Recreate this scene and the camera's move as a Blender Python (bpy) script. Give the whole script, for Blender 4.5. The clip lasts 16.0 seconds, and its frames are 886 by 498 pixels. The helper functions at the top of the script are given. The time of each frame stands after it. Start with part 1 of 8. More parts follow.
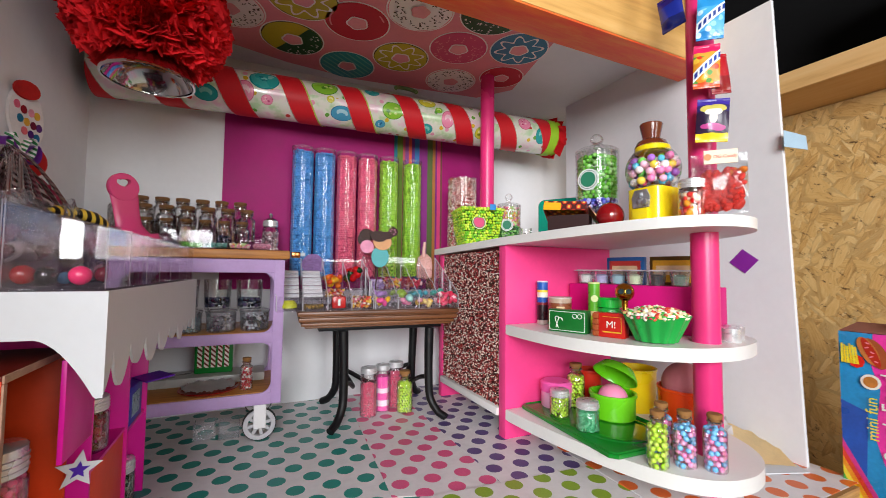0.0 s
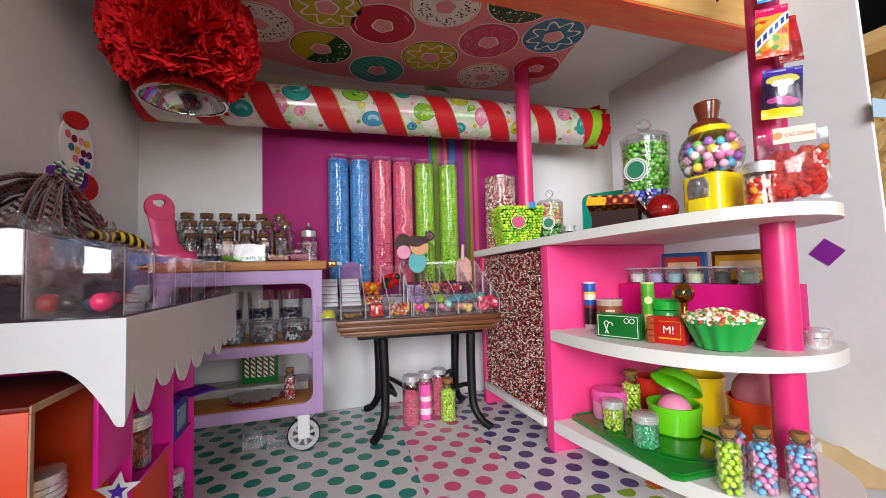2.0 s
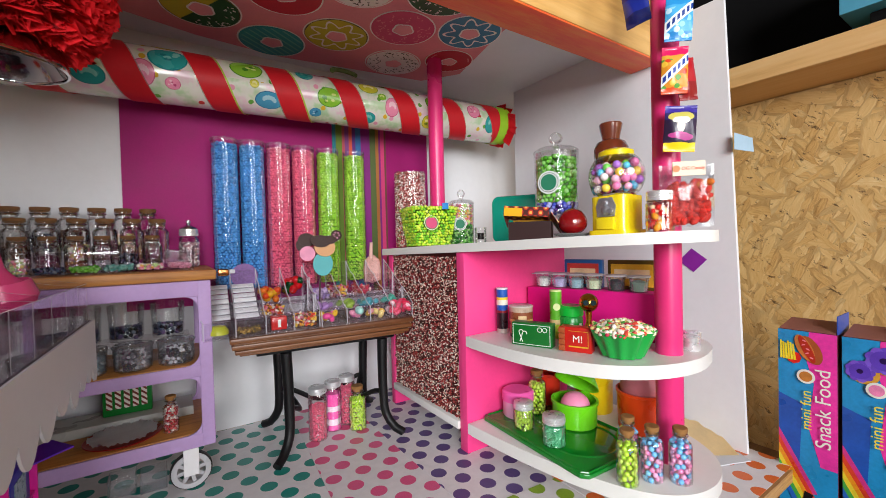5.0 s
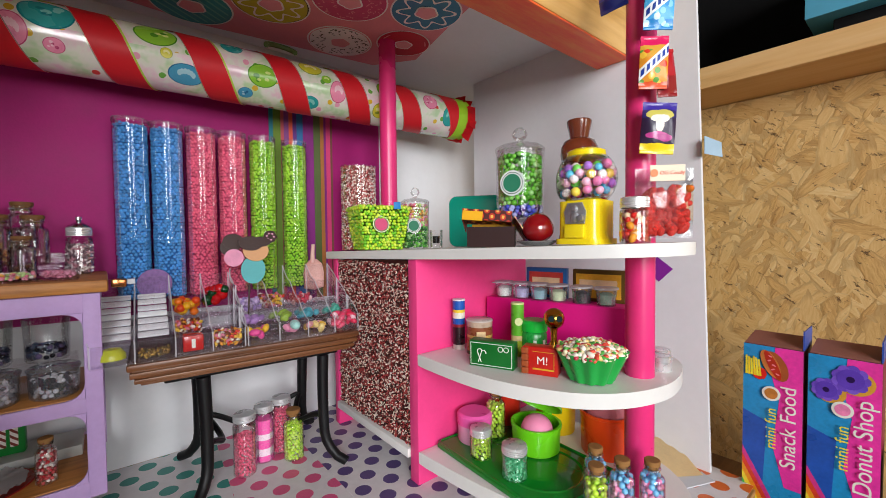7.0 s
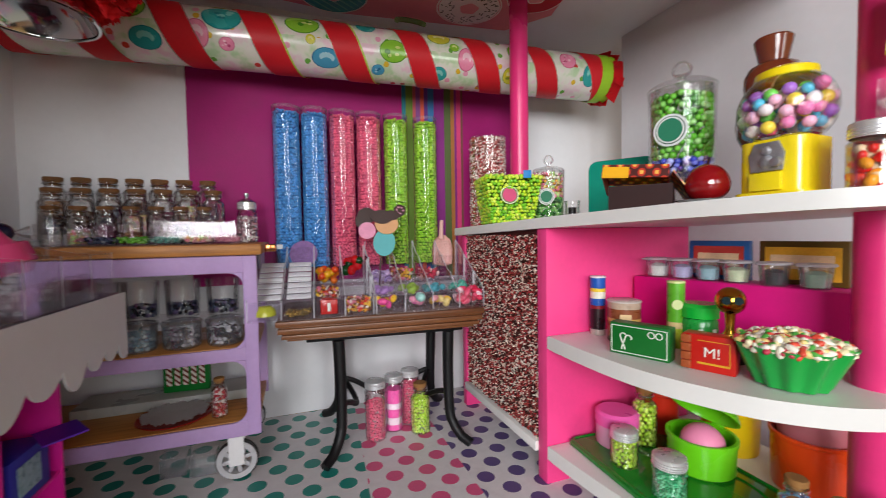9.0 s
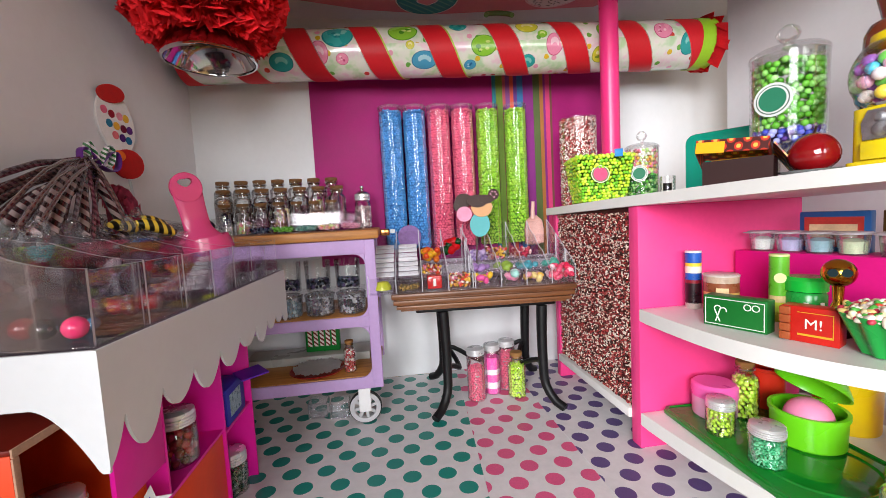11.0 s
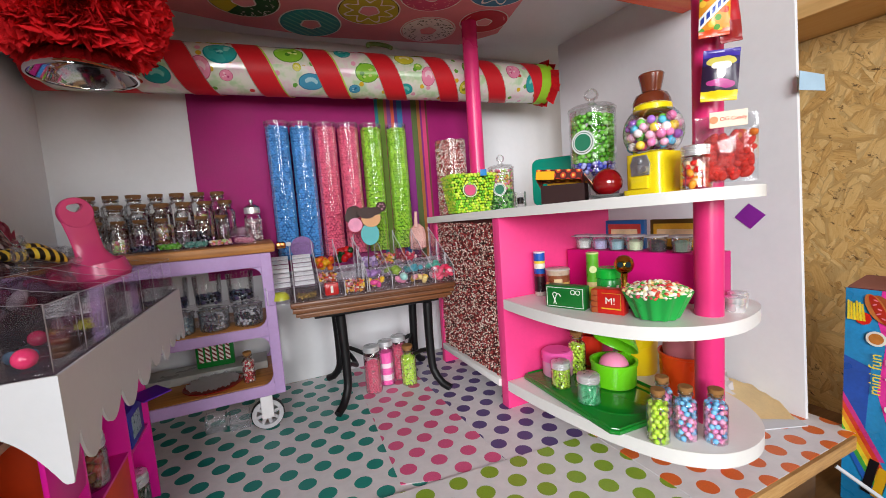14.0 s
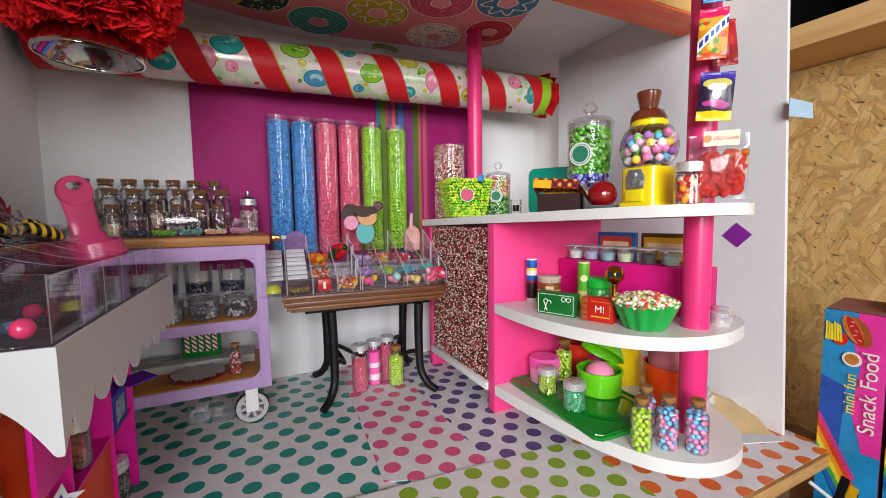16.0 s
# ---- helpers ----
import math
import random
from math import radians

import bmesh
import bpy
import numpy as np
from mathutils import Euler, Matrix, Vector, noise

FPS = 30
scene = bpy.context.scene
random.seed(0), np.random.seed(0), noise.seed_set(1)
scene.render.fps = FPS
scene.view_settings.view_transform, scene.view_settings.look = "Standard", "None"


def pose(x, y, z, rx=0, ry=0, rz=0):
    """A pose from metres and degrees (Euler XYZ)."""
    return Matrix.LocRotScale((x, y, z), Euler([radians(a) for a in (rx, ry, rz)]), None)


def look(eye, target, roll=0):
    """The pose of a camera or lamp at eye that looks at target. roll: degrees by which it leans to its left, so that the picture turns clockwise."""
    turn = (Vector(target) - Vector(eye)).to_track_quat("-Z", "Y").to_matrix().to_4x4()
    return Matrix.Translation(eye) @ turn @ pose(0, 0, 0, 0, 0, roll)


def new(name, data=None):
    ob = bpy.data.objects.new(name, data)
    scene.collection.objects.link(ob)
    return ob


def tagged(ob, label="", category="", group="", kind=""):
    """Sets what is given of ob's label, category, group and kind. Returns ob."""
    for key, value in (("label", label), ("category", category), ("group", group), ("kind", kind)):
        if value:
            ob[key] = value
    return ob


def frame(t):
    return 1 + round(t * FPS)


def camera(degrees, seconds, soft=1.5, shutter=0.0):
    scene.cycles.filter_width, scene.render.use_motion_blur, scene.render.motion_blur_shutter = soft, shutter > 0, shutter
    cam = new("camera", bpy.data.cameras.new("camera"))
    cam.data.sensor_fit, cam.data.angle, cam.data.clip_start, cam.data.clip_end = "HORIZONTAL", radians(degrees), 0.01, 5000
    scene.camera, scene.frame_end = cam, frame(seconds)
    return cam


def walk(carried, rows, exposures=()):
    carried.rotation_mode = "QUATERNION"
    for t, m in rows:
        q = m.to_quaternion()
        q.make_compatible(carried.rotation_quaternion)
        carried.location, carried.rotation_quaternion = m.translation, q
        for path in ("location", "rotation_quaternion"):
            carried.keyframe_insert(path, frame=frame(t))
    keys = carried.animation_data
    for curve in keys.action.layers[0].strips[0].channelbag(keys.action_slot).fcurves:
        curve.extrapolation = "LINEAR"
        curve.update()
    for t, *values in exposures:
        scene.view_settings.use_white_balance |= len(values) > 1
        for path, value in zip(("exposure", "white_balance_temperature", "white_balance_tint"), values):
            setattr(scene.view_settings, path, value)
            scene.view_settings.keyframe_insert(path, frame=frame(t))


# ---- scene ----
from functools import lru_cache
cam = camera(95.1, 16.0, 0.8, 0.4)
PATH = [
    (0, (0.033, -0.022, 0.268), (0.874, 1.789, 0.376), 0.6),
    (0.5, (0.04, -0.018, 0.271), (0.795, 1.831, 0.369), -0.2),
    (1, (0.033, -0.019, 0.273), (0.762, 1.842, 0.341), -0.5),
    (1.5, (0.055, -0.003, 0.273), (0.746, 1.871, 0.372), -1.5),
    (2, (0.057, -0.004, 0.277), (0.688, 1.891, 0.382), -1.5),
    (2.5, (0.06, -0.01, 0.282), (0.723, 1.873, 0.401), -1.7),
    (3, (0.056, -0.011, 0.288), (0.803, 1.841, 0.389), -0.7),
    (3.2, (0.051, -0.012, 0.29), (0.828, 1.828, 0.401), 0.3),
    (5.3, (0.035, 0.049, 0.332), (1.173, 1.693, 0.27), -1.1),
    (5.5, (0.038, 0.056, 0.333), (1.185, 1.693, 0.264), -0.5),
    (6, (0.056, 0.076, 0.332), (1.265, 1.669, 0.275), -0.1),
    (6.5, (0.073, 0.084, 0.341), (1.379, 1.598, 0.29), 0.0),
    (7, (0.083, 0.093, 0.342), (1.364, 1.627, 0.278), -0.6),
    (7.5, (0.096, 0.104, 0.335), (1.327, 1.68, 0.307), -0.5),
    (8, (0.136, 0.119, 0.333), (1.19, 1.819, 0.322), -0.6),
    (8.5, (0.146, 0.118, 0.32), (1.042, 1.905, 0.261), -1.1),
    (9, (0.123, 0.125, 0.307), (0.812, 2.0, 0.23), -0.9),
    (9.5, (0.1, 0.115, 0.309), (0.613, 2.045, 0.202), -3.5),
    (9.7, (0.089, 0.094, 0.307), (0.521, 2.041, 0.151), -2.7),
    (11.8, (0.105, 0.07, 0.32), (0.346, 2.05, 0.17), -3.4),
    (12, (0.099, 0.071, 0.324), (0.344, 2.052, 0.196), -3.6),
    (12.5, (0.104, 0.062, 0.332), (0.519, 2.017, 0.266), -4.1),
    (13, (0.091, 0.026, 0.335), (0.741, 1.912, 0.193), -4.7),
    (13.5, (0.072, 0.009, 0.338), (0.827, 1.854, 0.171), -3.9),
    (14, (0.063, -0.003, 0.331), (0.884, 1.81, 0.135), -4.1),
    (14.5, (0.063, -0.006, 0.327), (0.914, 1.793, 0.129), -3.5),
    (15, (0.063, -0.013, 0.324), (0.896, 1.796, 0.142), -2.8),
    (15.5, (0.058, -0.009, 0.324), (0.93, 1.781, 0.134), -1.3),
    (16, (0.052, -0.006, 0.324), (0.922, 1.787, 0.16), -0.8),
]
EXPOSURES = [(0, -0.64), (2, -0.68), (3.2, -0.64), (5.5, -0.74), (6.5, -0.84), (7.5, -0.86), (8.6, -0.92), (9.1, -0.86), (9.6, -0.60), (11.8, -0.30), (12.5, -0.37), (13, -0.50), (13.6, -0.70), (16, -0.74)]
walk(cam, [(t, look(eye, target, roll)) for t, eye, target, roll in PATH], EXPOSURES)

# ---- world, sun, large lights, exposure ----
world = bpy.data.worlds.new("sky")
world.use_nodes = True
scene.world = world
nt = world.node_tree
sky = nt.nodes.new("ShaderNodeTexSky")
sky.sky_type, sky.sun_disc, sky.sun_elevation, sky.sun_rotation = "NISHITA", False, radians(40), radians(150)
nt.links.new(sky.outputs[0], nt.nodes["Background"].inputs[0])
nt.nodes["Background"].inputs[1].default_value = 0.1


def area_lamp(name, eye, target, sx, sy, power, colour):
    data = bpy.data.lights.new(name, "AREA")
    data.shape, data.size, data.size_y, data.energy, data.color = "RECTANGLE", sx, sy, power, colour
    ob = new(name, data)
    ob.matrix_world = look(eye, target)
    return ob


area_lamp("window_light", (0.61, -1.57, 0.70), (0.50, 0.5, 0.35), 0.75, 0.75, 22, (0.975, 0.99, 1.0))
area_lamp("window_light_side", (-0.85, -1.57, 0.80), (-0.75, 0.5, 0.50), 1.25, 1.0, 128, (0.975, 0.99, 1.0))

# ---- materials ----


def rgb(h):
    """A linear colour from a hex triple."""
    v = [int(h[i:i + 2], 16) / 255 for i in (0, 2, 4)]
    return tuple(((c + 0.055) / 1.055) ** 2.4 if c > 0.04045 else c / 12.92 for c in v) + (1.0,)


class Nodes:
    """A small wrapper to write node trees shortly."""

    def __init__(self, name):
        self.mat = bpy.data.materials.new(name)
        self.mat.use_nodes = True
        self.t = self.mat.node_tree
        self.b = self.t.nodes["Principled BSDF"]

    def n(self, kind, **props):
        node = self.t.nodes.new(kind)
        for k, v in props.items():
            setattr(node, k, v)
        return node

    def put(self, value, socket):
        if isinstance(value, bpy.types.NodeSocket):
            self.t.links.new(value, socket)
        elif value is not None:
            socket.default_value = value

    def math(self, op, a, b=None, c=None):
        m = self.n("ShaderNodeMath", operation=op)
        for i, v in enumerate((a, b, c)):
            self.put(v, m.inputs[i])
        return m.outputs[0]

    def mix(self, fac, a, b, blend="MIX"):
        m = self.n("ShaderNodeMix", data_type="RGBA", blend_type=blend)
        self.put(fac, m.inputs[0]), self.put(a, m.inputs[6]), self.put(b, m.inputs[7])
        return m.outputs[2]

    def coords(self, which="Object"):
        return self.n("ShaderNodeTexCoord").outputs[which]

    def noise(self, scale, detail=4, rough=0.6, vec=None, out=0):
        m = self.n("ShaderNodeTexNoise")
        m.inputs["Scale"].default_value, m.inputs["Detail"].default_value, m.inputs["Roughness"].default_value = scale, detail, rough
        self.t.links.new(vec or self.coords(), m.inputs["Vector"])
        return m.outputs[out]

    def ramp(self, fac, stops, kind="LINEAR"):
        m = self.n("ShaderNodeValToRGB")
        m.color_ramp.interpolation = kind
        while len(m.color_ramp.elements) < len(stops):
            m.color_ramp.elements.new(1)
        for e, (p, c) in zip(m.color_ramp.elements, stops):
            e.position, e.color = p, c
        self.put(fac, m.inputs[0])
        return m.outputs[0]

    def bump(self, height, strength=0.2, distance=0.001):
        m = self.n("ShaderNodeBump")
        m.inputs["Strength"].default_value, m.inputs["Distance"].default_value = strength, distance
        self.put(height, m.inputs["Height"])
        self.t.links.new(m.outputs[0], self.b.inputs["Normal"])

    def done(self, colour=None, rough=None, metal=None, **more):
        self.put(colour, self.b.inputs["Base Color"])
        self.put(rough, self.b.inputs["Roughness"])
        self.put(metal, self.b.inputs["Metallic"])
        for k, v in more.items():
            self.put(v, self.b.inputs[k.replace("_", " ")])
        return self.mat


def paint(name, hexes, rough=0.5, grain=60.0, vary=0.12, relief=0.15, metal=0.0, **more):
    """A painted, plastic or paper surface with slight stains and grain."""
    s = Nodes(name)
    more.setdefault("Specular_IOR_Level", 0.28 if rough > 0.3 else 0.5)
    c = rgb(hexes)
    dark = tuple(v * (1 - vary) for v in c[:3]) + (1,)
    lite = tuple(min(1, v * (1 + 0.5 * vary)) for v in c[:3]) + (1,)
    n1, n2 = s.noise(grain * 0.25, 3), s.noise(grain * 4, 3)
    both = s.math("ADD", s.math("MULTIPLY", n1, 0.7), s.math("MULTIPLY", n2, 0.3))
    col = s.ramp(both, [(0.3, dark), (0.7, lite)])
    if relief:
        s.bump(n2, relief, 0.0006)
    ro = s.math("ADD", s.math("MULTIPLY", s.math("SUBTRACT", n1, 0.5), 0.25), rough)
    return s.done(col, ro, metal, **more)


def glass(name, tint=(1, 1, 1, 1), rough=0.02, ior=1.45, gain=1.15, milk=0.0):
    """Clear glass or acrylic that lets light through to what it holds."""
    s = Nodes(name)
    tr = s.n("ShaderNodeBsdfTransparent")
    tr.inputs[0].default_value = tint
    gl = s.n("ShaderNodeBsdfGlossy")
    gl.inputs["Roughness"].default_value = rough
    fr = s.n("ShaderNodeFresnel")
    fr.inputs[0].default_value = ior
    mx = s.n("ShaderNodeMixShader")
    k = s.math("MINIMUM", s.math("ADD", s.math("MULTIPLY", fr.outputs[0], gain), 0.008), 0.6)
    s.t.links.new(k, mx.inputs[0]), s.t.links.new(tr.outputs[0], mx.inputs[1]), s.t.links.new(gl.outputs[0], mx.inputs[2])
    out = mx.outputs[0]
    if milk:
        df = s.n("ShaderNodeBsdfDiffuse")
        df.inputs[0].default_value = (0.78, 0.75, 0.80, 1)
        m2 = s.n("ShaderNodeMixShader")
        m2.inputs[0].default_value = milk
        s.t.links.new(out, m2.inputs[1]), s.t.links.new(df.outputs[0], m2.inputs[2])
        out = m2.outputs[0]
    s.t.links.new(out, s.t.nodes["Material Output"].inputs[0])
    return s.mat


WHITE = paint("white_board", "e3e3e6", 0.55, 20, 0.06, 0.05)
PURPLE = paint("purple_card", "a4186e", 0.6, 90, 0.12, 0.3)
PINK = paint("hot_pink_paint", "ee4488", 0.38, 40, 0.10, 0.1)
PINK_POLE = paint("pink_pole_paint", "e23278", 0.3, 40, 0.10, 0.06)
SHELF_WHITE = paint("white_shelf_paint", "e2e0dd", 0.4, 40, 0.05, 0.08)
BLACK = paint("black_iron", "131214", 0.42, 80, 0.3, 0.2)
LILAC = paint("lilac_paint", "b99acb", 0.5, 60, 0.12, 0.15)
MAGENTA = paint("magenta_card", "d6117c", 0.5, 60, 0.1, 0.1)
ORANGE = paint("orange_card", "e0461c", 0.45, 40, 0.12, 0.1)
RED = paint("red_paper", "d0202a", 0.5, 60, 0.1, 0.15)
SILVER = paint("silver_metal", "c9c9cb", 0.25, 100, 0.1, 0.1, 1.0)
CHROME = paint("chrome", "d8d8da", 0.08, 60, 0.05, 0.0, 1.0)
LID_SILVER = paint("bright_lid_metal", "ececee", 0.28, 100, 0.08, 0.12, 0.65)
GLASS = glass("clear_glass", gain=0.5)
BOTTLE_GLASS = glass("thin_bottle_glass", gain=1.3)
ACRYLIC = glass("clear_acrylic", (0.97, 0.965, 0.975, 1), 0.015, 1.49, 0.95, 0.008)
ACRYLIC_INNER = glass("clear_inner_acrylic", (0.95, 0.935, 0.95, 1), 0.015, 1.49, 0.32)
# Strong diffuse white here paints the light caught along cut edges.
ACRYLIC_EDGE = glass("acrylic_edge_painted_glint", (0.9, 0.9, 0.92, 1), 0.12, 1.47, 1.3, 0.45)
TUBE_GLASS = glass("clear_tube_plastic", (1, 1, 1, 1), 0.02, 1.4, 0.5)


def wood(name, a, b, c, scale=30.0, axis="x", rough=0.5):
    s = Nodes(name)
    mp = s.n("ShaderNodeMapping")
    k = {"x": (0.08, 1, 1), "y": (1, 0.08, 1), "z": (1, 1, 0.08)}[axis]
    mp.inputs["Scale"].default_value = k
    s.t.links.new(s.coords(), mp.inputs[0])
    g = s.noise(scale * 6, 6, 0.65, mp.outputs[0])
    w = s.noise(scale, 3, 0.5, mp.outputs[0])
    f = s.math("ADD", s.math("MULTIPLY", g, 0.55), s.math("MULTIPLY", w, 0.45))
    col = s.ramp(f, [(0.3, rgb(a)), (0.5, rgb(b)), (0.7, rgb(c))])
    s.bump(g, 0.25, 0.0006)
    return s.done(col, rough)


WOOD_TABLE = wood("brown_wood", "3e2212", "704428", "8e5c36", 25, "x", 0.35)
WOOD_TRAY = wood("honey_wood", "7d4a22", "b57838", "c98f4c", 25)
WOOD_BEAM = wood("pine_beam", "b37f40", "d8a860", "e6be7c", 12)
WOOD_LEDGE = wood("pine_ledge", "b8894f", "d8ab70", "e2bd88", 10, "y")

# ---- mesh helpers ----


def box(bm, x0, x1, y0, y1, z0, z1, bevel=0.0, seg=2):
    m = Matrix.Translation(((x0 + x1) / 2, (y0 + y1) / 2, (z0 + z1) / 2)) @ Matrix.Diagonal((x1 - x0, y1 - y0, z1 - z0, 1))
    g = bmesh.ops.create_cube(bm, size=1, matrix=m)
    if bevel:
        es = list({e for v in g["verts"] for e in v.link_edges})
        bmesh.ops.bevel(bm, geom=es, offset=bevel, segments=seg, profile=0.5, affect="EDGES", clamp_overlap=True)
    return bm


def lathe(bm, profile, cx=0.0, cy=0.0, seg=24, close=False):
    """A turned form from (radius, height) pairs."""
    rings = []
    for r, z in profile:
        if r < 1e-6:
            rings.append([bm.verts.new((cx, cy, z))])
        else:
            rings.append([bm.verts.new((cx + r * math.cos(2 * math.pi * i / seg), cy + r * math.sin(2 * math.pi * i / seg), z)) for i in range(seg)])
    pairs = list(zip(rings, rings[1:])) + ([(rings[-1], rings[0])] if close else [])
    for a, b in pairs:
        for i in range(seg):
            j = (i + 1) % seg
            vs = [a[i % len(a)], a[j % len(a)], b[j % len(b)], b[i % len(b)]]
            vs = [v for k, v in enumerate(vs) if v not in vs[:k]]
            if len(vs) > 2:
                try:
                    bm.faces.new(vs)
                except ValueError:
                    pass
    return bm


def prism(bm, pts, z0, z1):
    """An upright block over a plan outline."""
    lo = [bm.verts.new((x, y, z0)) for x, y in pts]
    hi = [bm.verts.new((x, y, z1)) for x, y in pts]
    bm.faces.new(lo[::-1]), bm.faces.new(hi)
    n = len(pts)
    for i in range(n):
        bm.faces.new((lo[i], lo[(i + 1) % n], hi[(i + 1) % n], hi[i]))
    return bm


def pipe(bm, path, r, seg=10, caps=True):
    """A round bar along a path; r may be a list of radii."""
    path = [Vector(p) for p in path]
    rs = r if isinstance(r, (list, tuple)) else [r] * len(path)
    rings, side = [], None
    for i, p in enumerate(path):
        d = (path[min(i + 1, len(path) - 1)] - path[max(i - 1, 0)]).normalized()
        if side is None:
            side = d.orthogonal().normalized()
        side = (side - d * side.dot(d)).normalized()
        up = d.cross(side)
        rings.append([bm.verts.new(p + rs[i] * (math.cos(2 * math.pi * k / seg) * side + math.sin(2 * math.pi * k / seg) * up)) for k in range(seg)])
    for a, b in zip(rings, rings[1:]):
        for k in range(seg):
            bm.faces.new((a[k], a[(k + 1) % seg], b[(k + 1) % seg], b[k]))
    if caps:
        bm.faces.new(rings[0][::-1]), bm.faces.new(rings[-1])
    return bm


def mesh_of(name, bm, material, smooth=True):
    bmesh.ops.recalc_face_normals(bm, faces=bm.faces[:])
    me = bpy.data.meshes.new(name)
    bm.to_mesh(me)
    bm.free()
    for m in (material if isinstance(material, (list, tuple)) else [material]):
        me.materials.append(m)
    if smooth:
        me.shade_smooth()
        me.set_sharp_from_angle(angle=radians(38))
    return me


def part(name, bm, material, parent=None, label="", smooth=True, at=None):
    """Links a bmesh as one mesh object under a thing or part."""
    ob = new(name, mesh_of(name, bm, material, smooth))
    ob.parent = parent
    if at is not None:
        ob.matrix_basis = at
    if label:
        ob["label"] = label
    return ob


def thing(name, label, category, at=(0, 0, 0), group="", turn=0.0):
    ob = new(name)
    ob.empty_display_size = 0.02
    ob.matrix_basis = pose(*at, 0, 0, turn)
    return tagged(ob, label, category, group)


def structure(name, bm, material, label, category="", smooth=False):
    ob = part(name, bm, material, None, "", smooth)
    return tagged(ob, label, category or name.split("_")[0], kind="structure")


def B():
    return bmesh.new()

# ---- special surfaces ----


def staggered_dots(name, dot, px, py, r, ox, oy, turn=0.0, paper="dcd8da"):
    """White paper printed with staggered rows of round dots."""
    s = Nodes(name)
    mp = s.n("ShaderNodeMapping", vector_type="POINT")
    mp.inputs["Rotation"].default_value = (0, 0, radians(turn))
    mp.inputs["Location"].default_value = (-ox, -oy, 0)
    s.t.links.new(s.coords(), mp.inputs[0])
    sp = s.n("ShaderNodeSeparateXYZ")
    s.t.links.new(mp.outputs[0], sp.inputs[0])
    ds = []
    for k in (0.0, 0.5):
        u = s.math("SUBTRACT", s.math("FRACT", s.math("ADD", s.math("DIVIDE", sp.outputs[0], px), k + 0.5)), 0.5)
        v = s.math("SUBTRACT", s.math("FRACT", s.math("ADD", s.math("DIVIDE", sp.outputs[1], py), k + 0.5)), 0.5)
        u, v = s.math("MULTIPLY", u, px), s.math("MULTIPLY", v, py)
        ds.append(s.math("SQRT", s.math("ADD", s.math("MULTIPLY", u, u), s.math("MULTIPLY", v, v))))
    d = s.math("MINIMUM", ds[0], ds[1])
    inside = s.math("LESS_THAN", d, r)
    wear = s.noise(70, 5)
    fine = s.noise(600, 2)
    pcol = s.ramp(wear, [(0.3, tuple(c * 0.9 for c in rgb(paper)[:3]) + (1,)), (0.65, rgb(paper))])
    c = rgb(dot)
    dcol = s.ramp(fine, [(0.25, tuple(v * 0.85 for v in c[:3]) + (1,)), (0.75, c)])
    s.bump(fine, 0.08, 0.0004)
    return s.done(s.mix(inside, pcol, dcol), s.math("ADD", s.math("MULTIPLY", wear, 0.2), 0.3))


